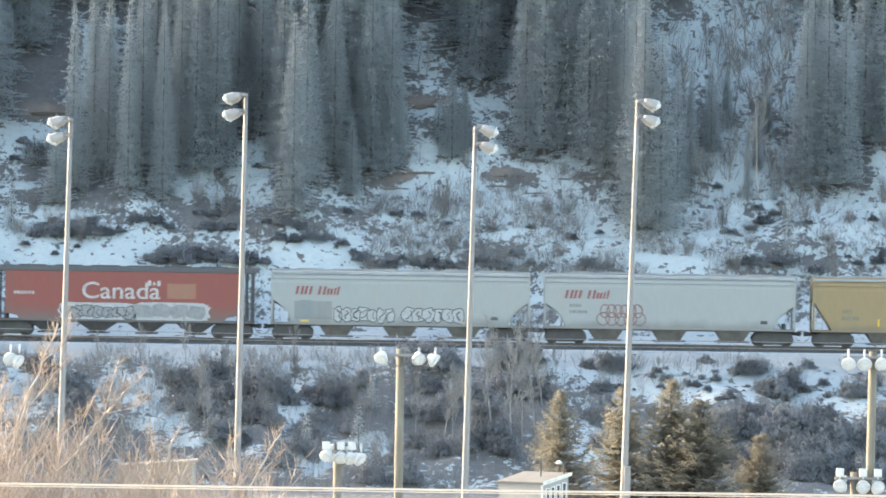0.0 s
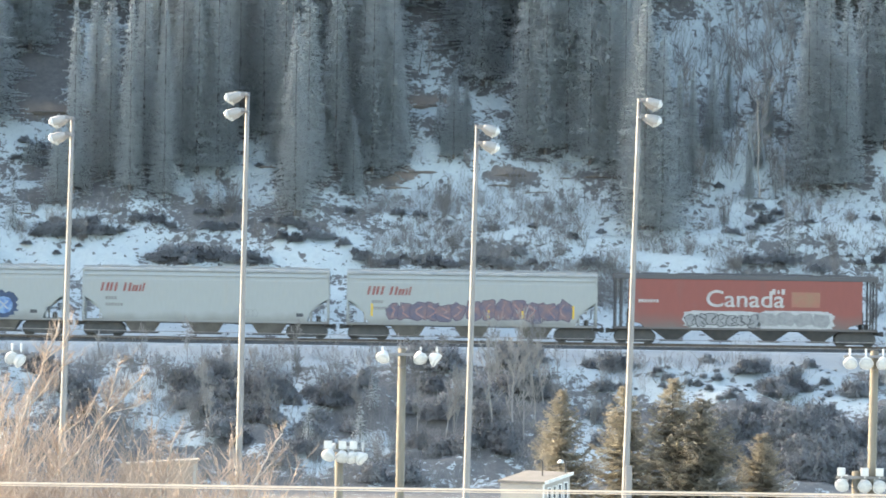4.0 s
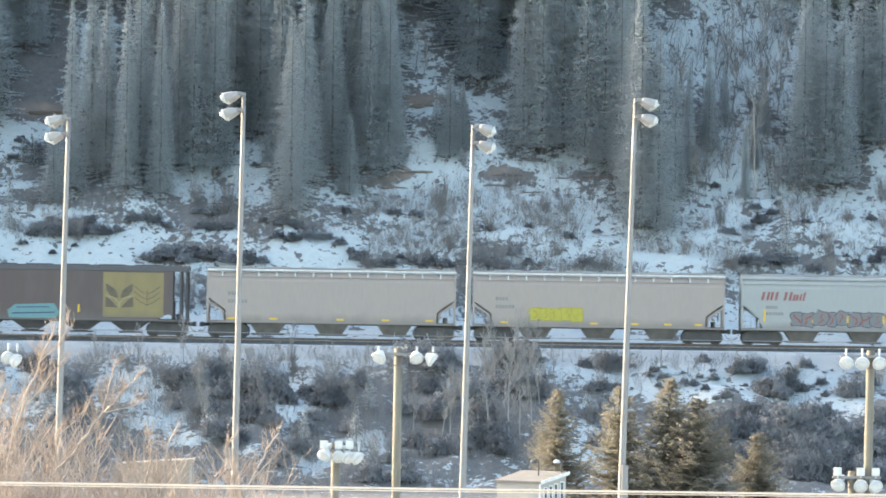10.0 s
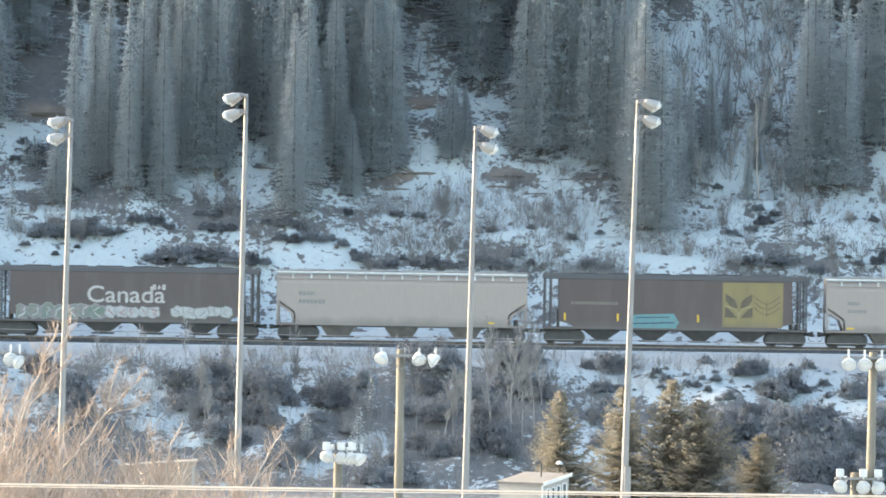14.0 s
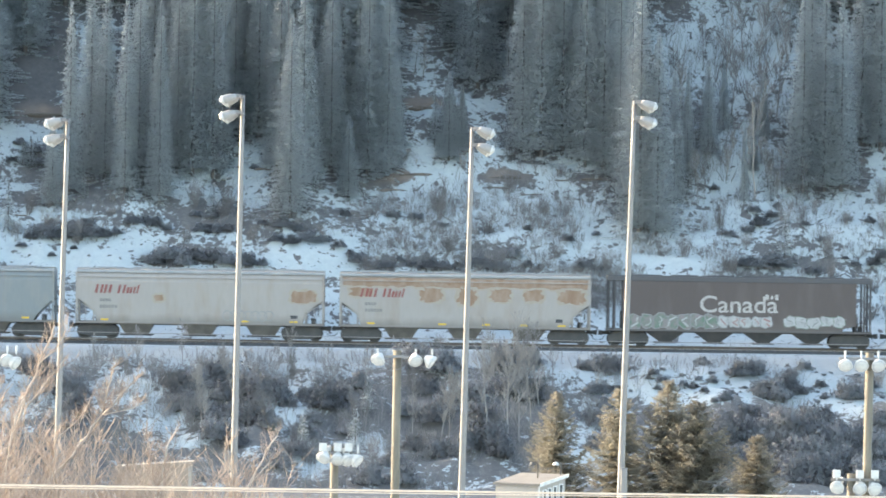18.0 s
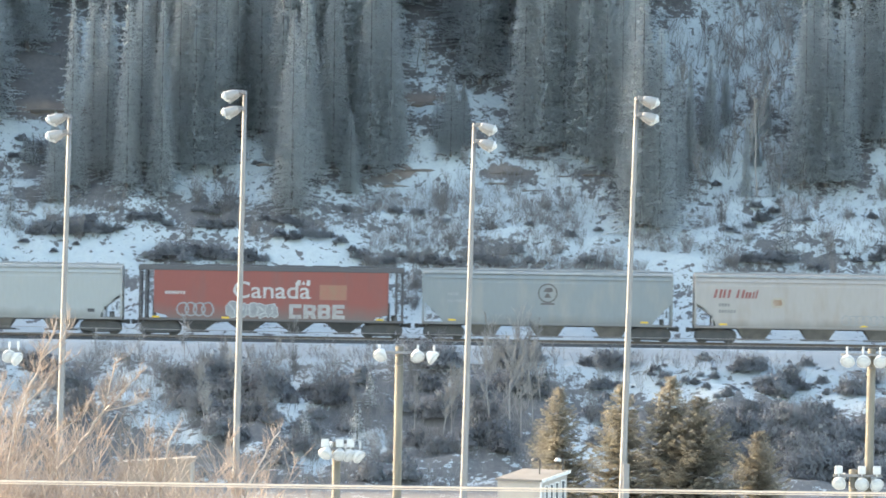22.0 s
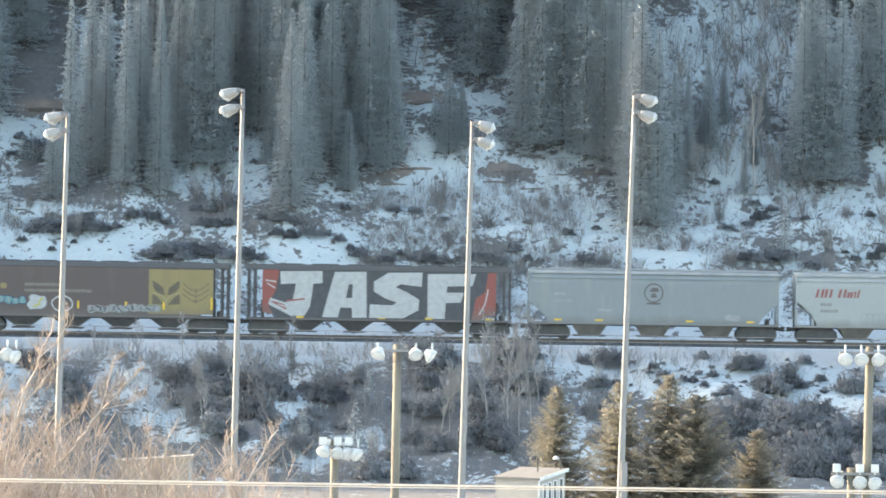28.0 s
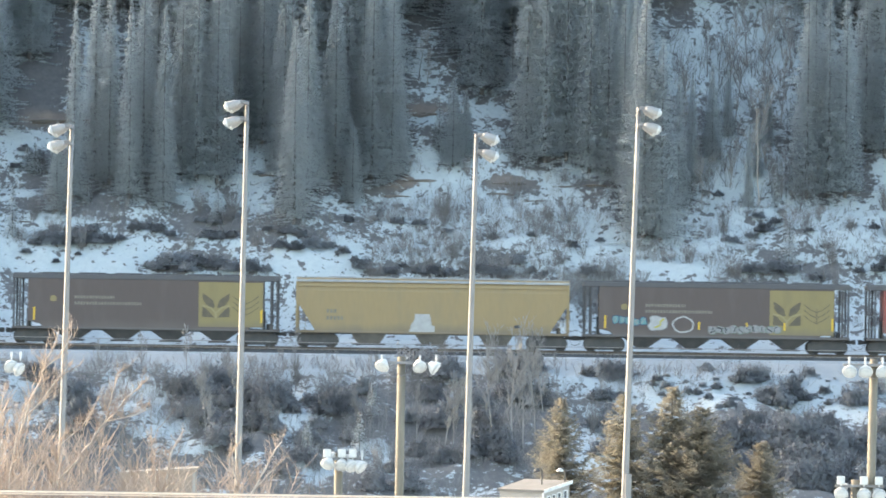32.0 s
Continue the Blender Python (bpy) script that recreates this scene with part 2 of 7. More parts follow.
def ground_material():
    """Snow that lies in patches over dark litter and brown earth; the attribute 'snow' says how thick it lies."""
    m = bpy.data.materials.new("snowy_ground")
    m.use_nodes = True
    nt = m.node_tree
    n, link = nt.nodes, nt.links.new
    bsdf = n["Principled BSDF"]
    bsdf.inputs["Roughness"].default_value = 0.85
    coord = n.new("ShaderNodeTexCoord")
    cover = n.new("ShaderNodeAttribute")
    cover.attribute_name = "snow"
    earth = n.new("ShaderNodeAttribute")
    earth.attribute_name = "earth"

    def fbm(scale, detail, rough=0.6):
        t = n.new("ShaderNodeTexNoise")
        t.inputs["Scale"].default_value, t.inputs["Detail"].default_value, t.inputs["Roughness"].default_value = scale, detail, rough
        link(coord.outputs["Object"], t.inputs["Vector"])
        return t.outputs["Fac"]

    def mixed(a, b, fac):
        x = n.new("ShaderNodeMix")
        x.data_type = "RGBA"
        for key, v in (("A", a), ("B", b)):
            if isinstance(v, tuple):
                x.inputs[key].default_value = (*v, 1)
            else:
                link(v, x.inputs[key])
        link(fac, x.inputs["Factor"])
        return x.outputs["Result"]

    def spread(v, a, b, c=0.0, d=1.0):
        r = n.new("ShaderNodeMapRange")
        r.inputs["From Min"].default_value, r.inputs["From Max"].default_value = a, b
        r.inputs["To Min"].default_value, r.inputs["To Max"].default_value = c, d
        link(v, r.inputs["Value"])
        return r.outputs[0]

    patch, speck = fbm(0.55, 9.0, 0.72), fbm(2.4, 5.0, 0.7)
    total = n.new("ShaderNodeMath")
    total.operation = "ADD"
    link(cover.outputs["Fac"], total.inputs[0])
    link(spread(patch, 0.25, 0.75, -0.62, 0.62), total.inputs[1])
    total2 = n.new("ShaderNodeMath")
    total2.operation = "ADD"
    link(total.outputs[0], total2.inputs[0])
    link(spread(speck, 0.3, 0.7, -0.36, 0.36), total2.inputs[1])
    snow = spread(total2.outputs[0], 0.455, 0.505)
    litter = mixed((0.080, 0.078, 0.079), (0.115, 0.108, 0.106), spread(speck, 0.4, 0.62))
    brown = mixed((0.21, 0.16, 0.13), (0.14, 0.11, 0.095), spread(patch, 0.4, 0.6))
    soil = mixed(litter, brown, earth.outputs["Fac"])
    white = mixed((0.342, 0.375, 0.384), (0.292, 0.324, 0.334), spread(speck, 0.42, 0.75))
    track_tone = n.new("ShaderNodeAttribute")
    track_tone.attribute_name = "track_tone"
    toned_snow = mixed(white, (0.165, 0.182, 0.20), track_tone.outputs["Fac"])
    tuft = fbm(1.15, 5.0, 0.62)
    bare = spread(tuft, 0.595, 0.612)
    trampled = n.new("ShaderNodeMath")
    trampled.operation = "MULTIPLY"
    link(bare, trampled.inputs[0])
    link(spread(track_tone.outputs["Fac"], 0.25, 0.5, 1.0, 0.0), trampled.inputs[1])
    toned_snow = mixed(toned_snow, litter, trampled.outputs[0])
    link(mixed(soil, toned_snow, snow), bsdf.inputs["Base Color"])
    relief = n.new("ShaderNodeBump")
    relief.inputs["Strength"].default_value, relief.inputs["Distance"].default_value = 0.5, 0.15
    link(patch, relief.inputs["Height"])
    link(relief.outputs[0], bsdf.inputs["Normal"])
    return m


GROUND = ground_material()


# ---- mesh helpers ----
def thing(name, m, label, category, group=""):
    ob = new(name)
    ob.matrix_basis = m
    ob.empty_display_size = 0.5
    return tagged(ob, label, category, group)


def part(name, bm, mat, parent=None, label="", smooth=False):
    me = bpy.data.meshes.new(name)
    bm.normal_update()
    bm.to_mesh(me)
    bm.free()
    me.materials.append(mat)
    if smooth:
        me.shade_smooth()
    ob = new(name, me)
    ob.parent = parent
    return tagged(ob, label)


def again(name, ob, parent, m):
    """Another object on the same mesh."""
    o = new(name, ob.data)
    o.parent, o.matrix_basis = parent, m
    return o


def box(bm, x0, x1, y0, y1, z0, z1, bevel=0.0):
    vs = bmesh.ops.create_cube(bm, size=1, matrix=Matrix.LocRotScale(((x0 + x1) / 2, (y0 + y1) / 2, (z0 + z1) / 2), None, (abs(x1 - x0), abs(y1 - y0), abs(z1 - z0))))["verts"]
    if bevel:
        es = list({e for v in vs for e in v.link_edges})
        bmesh.ops.bevel(bm, geom=es, offset=bevel, segments=1, affect="EDGES")


def boxes(*rows, bevel=0.0):
    bm = bmesh.new()
    for r in rows:
        box(bm, *r, bevel=bevel)
    return bm


def extrude_xz(bm, pts, y0, y1):
    """A closed outline in x and z, drawn out from y0 to y1."""
    a = [bm.verts.new((x, y0, z)) for x, z in pts]
    b = [bm.verts.new((x, y1, z)) for x, z in pts]
    bm.faces.new(a)
    bm.faces.new(b[::-1])
    for i in range(len(pts)):
        j = (i + 1) % len(pts)
        bm.faces.new((a[j], a[i], b[i], b[j]))


def tube(bm, pts, r0, r1, seg=6, cap=True):
    rings = []
    for i, p in enumerate(pts):
        p = Vector(p)
        d = (Vector(pts[min(i + 1, len(pts) - 1)]) - Vector(pts[max(i - 1, 0)])).normalized()
        a = d.orthogonal().normalized()
        b = d.cross(a)
        r = r0 + (r1 - r0) * i / max(1, len(pts) - 1)
        rings.append([bm.verts.new(p + (a * math.cos(k * 2 * math.pi / seg) + b * math.sin(k * 2 * math.pi / seg)) * r) for k in range(seg)])
    for u, v in zip(rings, rings[1:]):
        for k in range(seg):
            bm.faces.new((u[k], u[(k + 1) % seg], v[(k + 1) % seg], v[k]))
    if cap:
        bm.faces.new(rings[0][::-1])
        bm.faces.new(rings[-1])


def tubes(*rows, seg=6):
    bm = bmesh.new()
    for pts, r0, r1 in rows:
        tube(bm, pts, r0, r1, seg)
    return bm


def lathe(bm, profile, seg=14, m=Matrix()):
    """A profile of (radius, height) turned about the z axis of m."""
    rings = []
    for r, z in profile:
        rings.append([bm.verts.new(m @ Vector((max(r, 0.001) * math.cos(k * 2 * math.pi / seg), max(r, 0.001) * math.sin(k * 2 * math.pi / seg), z))) for k in range(seg)])
    for u, v in zip(rings, rings[1:]):
        for k in range(seg):
            bm.faces.new((u[k], u[(k + 1) % seg], v[(k + 1) % seg], v[k]))
    bm.faces.new(rings[0][::-1])
    bm.faces.new(rings[-1])


def raw(name, verts, faces, mat, parent=None, smooth=False):
    me = bpy.data.meshes.new(name)
    me.from_pydata(verts, [], faces)
    me.materials.append(mat)
    if smooth:
        me.shade_smooth()
    ob = new(name, me)
    ob.parent = parent
    return ob


def foliage(name, verts, faces, mat, rise=0.8):
    """Countless small sprays that are shaded as the lying boughs which they cover, not each by its own tilt."""
    v = np.array([tuple(p) for p in verts])
    f = np.array(faces)
    c = v[f].mean(1)
    out = np.stack([c[:, 0], c[:, 1], np.zeros(len(c))], 1)
    out = 0.45 * out / np.maximum(np.linalg.norm(out, axis=1, keepdims=True), 1e-6) + np.array([0, 0, rise])
    turn = np.cross(v[f[:, 1]] - v[f[:, 0]], v[f[:, 2]] - v[f[:, 0]])
    back = (turn * out).sum(1) < 0
    f[back] = f[back][:, ::-1]
    ob = raw(name, v.tolist(), f.tolist(), mat, smooth=True)
    each = np.zeros_like(v)
    for k in range(3):
        each[f[:, k]] = out / np.linalg.norm(out, axis=1, keepdims=True)
    ob.data.normals_split_custom_set_from_vertices(each.tolist())
    return ob


# ---- the land: field, railway bank, wooded hill ----
PROFILE_Y = [-4000, 366, 372, 387.5, 392, 406.5, 411, 418, 424, 450, 480, 600, 680, 4500]
PROFILE_Z = [0, 0, 1.2, 7.2, 8.02, 8.12, 9.6, 15.5, 19.2, 43, 64, 160, 166, 150]


def relief(x, y):
    """Height of the ground, with its hollows and ledges."""
    z = float(np.interp(y, PROFILE_Y, PROFILE_Z))
    if 362 < y < 520:
        k = min(1.0, (y - 362) / 8) * min(1.0, abs(y - 399) / 12) ** 2
        k = min(k, 1.0)
        z += k * (0.9 * noise.noise((x * 0.13, y * 0.16, 3.1)) + 0.45 * noise.noise((x * 0.4, y * 0.45, 7.7)) + 0.2 * noise.noise((x * 1.1, y * 1.2, 1.3)))
    return z


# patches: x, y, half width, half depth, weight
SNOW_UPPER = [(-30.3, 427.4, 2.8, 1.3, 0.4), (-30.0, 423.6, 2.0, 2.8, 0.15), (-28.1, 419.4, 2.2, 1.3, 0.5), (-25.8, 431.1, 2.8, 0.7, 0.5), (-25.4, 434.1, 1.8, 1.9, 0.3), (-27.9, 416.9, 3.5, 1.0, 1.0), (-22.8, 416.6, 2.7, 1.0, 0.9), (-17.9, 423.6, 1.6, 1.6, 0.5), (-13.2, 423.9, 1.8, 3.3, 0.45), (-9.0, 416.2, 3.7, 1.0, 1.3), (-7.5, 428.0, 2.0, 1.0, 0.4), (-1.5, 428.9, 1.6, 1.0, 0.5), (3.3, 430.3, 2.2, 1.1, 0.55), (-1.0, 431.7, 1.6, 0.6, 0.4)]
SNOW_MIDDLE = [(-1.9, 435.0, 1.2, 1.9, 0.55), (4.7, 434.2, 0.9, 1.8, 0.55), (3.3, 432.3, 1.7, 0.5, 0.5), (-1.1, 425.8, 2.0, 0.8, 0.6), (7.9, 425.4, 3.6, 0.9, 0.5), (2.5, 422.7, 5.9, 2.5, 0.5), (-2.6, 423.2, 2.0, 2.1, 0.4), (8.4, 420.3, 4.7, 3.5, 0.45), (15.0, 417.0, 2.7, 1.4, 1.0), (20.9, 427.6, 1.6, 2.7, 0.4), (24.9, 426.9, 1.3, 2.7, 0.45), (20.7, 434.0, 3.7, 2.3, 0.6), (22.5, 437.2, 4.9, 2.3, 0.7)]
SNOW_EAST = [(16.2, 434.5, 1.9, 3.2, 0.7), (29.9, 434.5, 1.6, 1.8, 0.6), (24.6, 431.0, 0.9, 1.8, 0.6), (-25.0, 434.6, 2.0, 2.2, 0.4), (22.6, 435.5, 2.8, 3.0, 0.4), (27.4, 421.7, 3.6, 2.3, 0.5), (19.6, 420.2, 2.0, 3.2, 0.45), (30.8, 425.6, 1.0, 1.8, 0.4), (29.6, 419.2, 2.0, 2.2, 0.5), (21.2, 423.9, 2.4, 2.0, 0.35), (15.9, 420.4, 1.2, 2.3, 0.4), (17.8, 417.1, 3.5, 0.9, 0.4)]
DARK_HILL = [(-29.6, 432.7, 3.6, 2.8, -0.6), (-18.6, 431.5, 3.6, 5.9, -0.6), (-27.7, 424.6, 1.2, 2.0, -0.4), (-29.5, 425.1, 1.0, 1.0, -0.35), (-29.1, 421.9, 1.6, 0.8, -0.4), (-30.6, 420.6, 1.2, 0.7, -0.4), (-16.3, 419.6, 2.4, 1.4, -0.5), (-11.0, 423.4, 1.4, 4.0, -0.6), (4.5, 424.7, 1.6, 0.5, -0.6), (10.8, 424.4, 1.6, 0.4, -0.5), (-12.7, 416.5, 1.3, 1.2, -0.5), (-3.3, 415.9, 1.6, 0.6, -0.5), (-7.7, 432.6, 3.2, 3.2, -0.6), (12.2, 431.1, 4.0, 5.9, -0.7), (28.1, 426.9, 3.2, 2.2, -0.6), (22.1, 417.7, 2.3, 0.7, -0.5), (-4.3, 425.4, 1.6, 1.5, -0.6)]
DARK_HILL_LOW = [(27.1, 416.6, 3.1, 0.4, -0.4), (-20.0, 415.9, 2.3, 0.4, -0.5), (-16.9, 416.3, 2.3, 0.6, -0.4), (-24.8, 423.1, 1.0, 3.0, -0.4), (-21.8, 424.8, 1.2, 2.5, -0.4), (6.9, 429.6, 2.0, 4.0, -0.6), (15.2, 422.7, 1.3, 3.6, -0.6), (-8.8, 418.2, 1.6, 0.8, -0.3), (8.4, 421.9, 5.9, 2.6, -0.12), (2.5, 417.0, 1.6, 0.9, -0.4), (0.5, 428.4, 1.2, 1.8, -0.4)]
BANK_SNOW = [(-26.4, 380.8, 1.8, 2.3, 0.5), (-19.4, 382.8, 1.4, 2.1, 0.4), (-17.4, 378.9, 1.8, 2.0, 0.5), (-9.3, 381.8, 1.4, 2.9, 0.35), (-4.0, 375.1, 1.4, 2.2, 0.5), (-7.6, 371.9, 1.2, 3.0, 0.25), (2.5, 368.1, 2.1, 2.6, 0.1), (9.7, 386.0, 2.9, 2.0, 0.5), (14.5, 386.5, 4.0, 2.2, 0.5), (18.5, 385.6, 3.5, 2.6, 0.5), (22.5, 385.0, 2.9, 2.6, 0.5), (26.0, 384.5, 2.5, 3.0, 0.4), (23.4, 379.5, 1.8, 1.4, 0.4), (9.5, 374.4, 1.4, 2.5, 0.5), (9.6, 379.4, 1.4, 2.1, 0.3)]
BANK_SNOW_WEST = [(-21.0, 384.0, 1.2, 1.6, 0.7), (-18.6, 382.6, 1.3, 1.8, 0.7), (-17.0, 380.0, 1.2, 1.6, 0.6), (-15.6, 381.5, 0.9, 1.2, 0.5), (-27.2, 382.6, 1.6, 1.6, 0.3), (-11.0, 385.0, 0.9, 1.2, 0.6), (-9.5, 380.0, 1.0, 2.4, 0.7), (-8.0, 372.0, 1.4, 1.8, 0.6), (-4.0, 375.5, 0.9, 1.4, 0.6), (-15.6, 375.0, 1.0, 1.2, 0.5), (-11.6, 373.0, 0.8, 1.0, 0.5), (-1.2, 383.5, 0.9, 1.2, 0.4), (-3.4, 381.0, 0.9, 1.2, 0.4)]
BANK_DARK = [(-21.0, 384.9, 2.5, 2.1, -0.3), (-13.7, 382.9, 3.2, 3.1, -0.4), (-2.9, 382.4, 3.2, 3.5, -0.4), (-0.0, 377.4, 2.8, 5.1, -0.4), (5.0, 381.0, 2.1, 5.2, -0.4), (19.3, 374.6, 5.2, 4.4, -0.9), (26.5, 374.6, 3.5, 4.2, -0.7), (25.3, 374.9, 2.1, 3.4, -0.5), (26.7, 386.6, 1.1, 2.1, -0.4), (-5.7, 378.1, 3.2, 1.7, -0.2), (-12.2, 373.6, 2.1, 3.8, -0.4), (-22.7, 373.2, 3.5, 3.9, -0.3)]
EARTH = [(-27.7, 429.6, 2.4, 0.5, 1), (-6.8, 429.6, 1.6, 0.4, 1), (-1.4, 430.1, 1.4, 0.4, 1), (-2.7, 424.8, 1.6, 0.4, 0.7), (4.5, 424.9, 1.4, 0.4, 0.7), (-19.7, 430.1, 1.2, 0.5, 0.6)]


def steps(*rows):
    out = []
    for a, b, d in rows:
        out += list(np.arange(a, b, d))
    return out + [rows[-1][1]]


def build_ground():
    xs = steps((-4000, -600, 400), (-600, -60, 45), (-60, -38, 2.0), (-38, 38, 0.36), (38, 60, 2.0), (60, 600, 45), (600, 4000, 400))
    ys = steps((-4000, -400, 400), (-400, 200, 60), (200, 360, 8), (360, 389, 0.4), (389, 407, 1.0), (407, 446, 0.3), (446, 480, 2.0), (480, 680, 10), (680, 4500, 400))
    verts = [(x, y, relief(x, y)) for y in ys for x in xs]
    w = len(xs)
    faces = [(j * w + i, j * w + i + 1, (j + 1) * w + i + 1, (j + 1) * w + i) for j in range(len(ys) - 1) for i in range(w - 1)]
    ob = raw("ground", verts, faces, GROUND, smooth=True)
    v = np.array(verts)
    x, y = v[:, 0], v[:, 1]
    # the unseen field before y 300 gets full snow, added to bounce light uphill
    snow = np.interp(y, [300, 335, 362, 385, 389, 391, 408, 412, 426, 434, 446, 460], [1.4, 0.1, 0.26, 0.42, 0.85, 1.3, 1.3, 0.55, 0.45, 0.26, 0.12, 0.2])
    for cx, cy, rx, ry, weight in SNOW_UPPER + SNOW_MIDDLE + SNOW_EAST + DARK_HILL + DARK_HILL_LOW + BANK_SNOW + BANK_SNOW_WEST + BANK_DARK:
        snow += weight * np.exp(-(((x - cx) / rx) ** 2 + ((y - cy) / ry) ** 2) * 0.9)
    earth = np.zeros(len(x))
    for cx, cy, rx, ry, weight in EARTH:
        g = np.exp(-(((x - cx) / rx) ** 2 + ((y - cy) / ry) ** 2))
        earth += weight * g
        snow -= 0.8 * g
    # snow toned darker and bluer in a band beside the track
    track_tone = 0.8 * np.exp(-((y - 390.4) / 4.2) ** 2)
    for key, values in (("snow", snow), ("track_tone", track_tone), ("earth", np.clip(earth * 1.3, 0, 1))):
        ob.data.attributes.new(key, "FLOAT", "POINT").data.foreach_set("value", values.astype(np.float32))
    return tagged(ob, "snow-patched ground with a railway bank and a wooded hillside", "ground", kind="structure")


ground = build_ground()


# ---- railway track ----
def build_track():
    bm = bmesh.new()
    outline = [(-2.3, 7.80), (-1.6, 8.24), (1.6, 8.24), (2.3, 7.80)]
    n = 60
    rows = []
    for i in range(n + 1):
        x = -130 + 260 * i / n
        rows.append([bm.verts.new((x, 400 + a, z)) for a, z in outline])
    for u, v in zip(rows, rows[1:]):
        for k in range(3):
            bm.faces.new((u[k], v[k], v[k + 1], u[k + 1]))
    tagged(part("track_bed", bm, BALLAST), "crushed-stone track bed, coloured dark for the shadow under the train", "track bed", kind="structure")
    for y in (399.25, 400.75):
        bm = bmesh.new()
        profile = [(p, z + 0.20) for p, z in [(-0.07, 8.08), (0.07, 8.08), (0.02, 8.11), (0.02, 8.20), (0.036, 8.21), (0.036, 8.25), (-0.036, 8.25), (-0.036, 8.21), (-0.02, 8.20), (-0.02, 8.11)]]
        a = [bm.verts.new((-130, y + p, z)) for p, z in profile]
        b = [bm.verts.new((130, y + p, z)) for p, z in profile]
        for k in range(len(a)):
            bm.faces.new((a[k], a[(k + 1) % len(a)], b[(k + 1) % len(a)], b[k]))
        tagged(part("rail", bm, RAIL_STEEL), "rusty steel rail on wooden ties", "rail", kind="structure")
    first = None
    for i in range(-75, 76):
        m = pose(i * 0.56, 400, 8.22, 0, 0, random.uniform(-0.6, 0.6))
        if first is None:
            first = part("railway_tie", boxes((-0.11, 0.11, -1.3, 1.3, -0.1, 0.055), bevel=0.012), TIE_WOOD)
            tagged(first, "dark creosoted wooden tie under the rails", "railway tie", "ties of the track")
            first.matrix_basis = m
        else:
            copy_thing(first, m)


build_track()


# ---- plants of the hill and the bank ----
def spruce_mesh(seed, height, radius, layers=27, bare=0.02, mat=NEEDLES, inner=13000, whorl=13, thick=9):
    """A spruce: tapered trunk, a dense inner crown, and drooping ragged boughs of small sprays."""
    rnd = random.Random(seed)
    verts, faces = [], []

    def spray(q, g):
        i = len(verts)
        for _ in range(3):
            verts.append(q + Vector((rnd.uniform(-g, g), rnd.uniform(-g, g), rnd.uniform(-g, g) * 0.9)))
        faces.append((i, i + 1, i + 2))

    def reach(h):
        return radius * max(0.02, 1.0 - h) ** 0.72

    # the inner foliage between the boughs
    for _ in range(inner):
        h = bare + (1 - bare) * (1 - math.sqrt(rnd.random()) * 0.98)
        a = rnd.uniform(0, 6.283)
        r = max(0.12, reach(h) * rnd.uniform(0.1, 0.74))
        spray(Vector((math.cos(a) * r, math.sin(a) * r, h * height)), rnd.uniform(0.06, 0.13))
    # tiers of drooping boughs, each a flat ragged fan, long and short by turns
    for k in range(layers):
        tier = rnd.uniform(0.85, 1.1)
        for b in range(whorl if k < 0.7 * layers else whorl * 2 // 3):
            h = bare + (1 - bare) * (k + rnd.uniform(-0.35, 0.35)) / layers
            a = rnd.uniform(0, 6.283)
            r = reach(h) * tier * (0.7 + 0.7 * rnd.random() ** 1.8)
            d = Vector((math.cos(a), math.sin(a), 0))
            side = Vector((-d.y, d.x, 0))
            droop = rnd.uniform(0.22, 0.5)
            n = max(3, int(r / 0.13))
            for s in range(n):
                u = (s + 0.5) / n
                if u < 0.3:
                    continue
                c = d * (r * u) + Vector((0, 0, h * height - droop * r * u ** 1.3 + 0.16 * r * u ** 3))
                w = 0.36 * (1.06 - u) ** 0.7 * min(1.1, r)
                for _ in range(thick):
                    e = rnd.uniform(-w, w)
                    q = c + side * e + Vector((0, 0, rnd.uniform(-0.07, 0.03) - 0.25 * abs(e)))
                    spray(q, rnd.uniform(0.035, 0.08))
    crown = foliage("crown", verts, faces, mat)
    bm = tubes(([(0, 0, -0.6), (0, 0, height * 0.5), (0, 0, height * 0.98)], height * 0.008 + 0.02, 0.012), seg=7)
    trunk = part("trunk", bm, BARK)
    return crown, trunk


def spruce(pair, x, y, z, turn, size, label, group, wide=1.0):
    t = thing("spruce", pose(x, y, z, 0, 0, turn) @ Matrix.Diagonal((size * wide, size * wide, size, 1)), label, "tree", group)
    for name, o in (("trunk", pair[1]), ("crown", pair[0])):
        c = new(name, o.data)
        c.parent = t
    return t


WILD = [spruce_mesh(11 + i, 16.0, 2.2) for i in range(4)]
YOUNG = [spruce_mesh(31 + i, 4.0, 1.15, 13, 0.06, inner=450, whorl=6, thick=6) for i in range(3)]


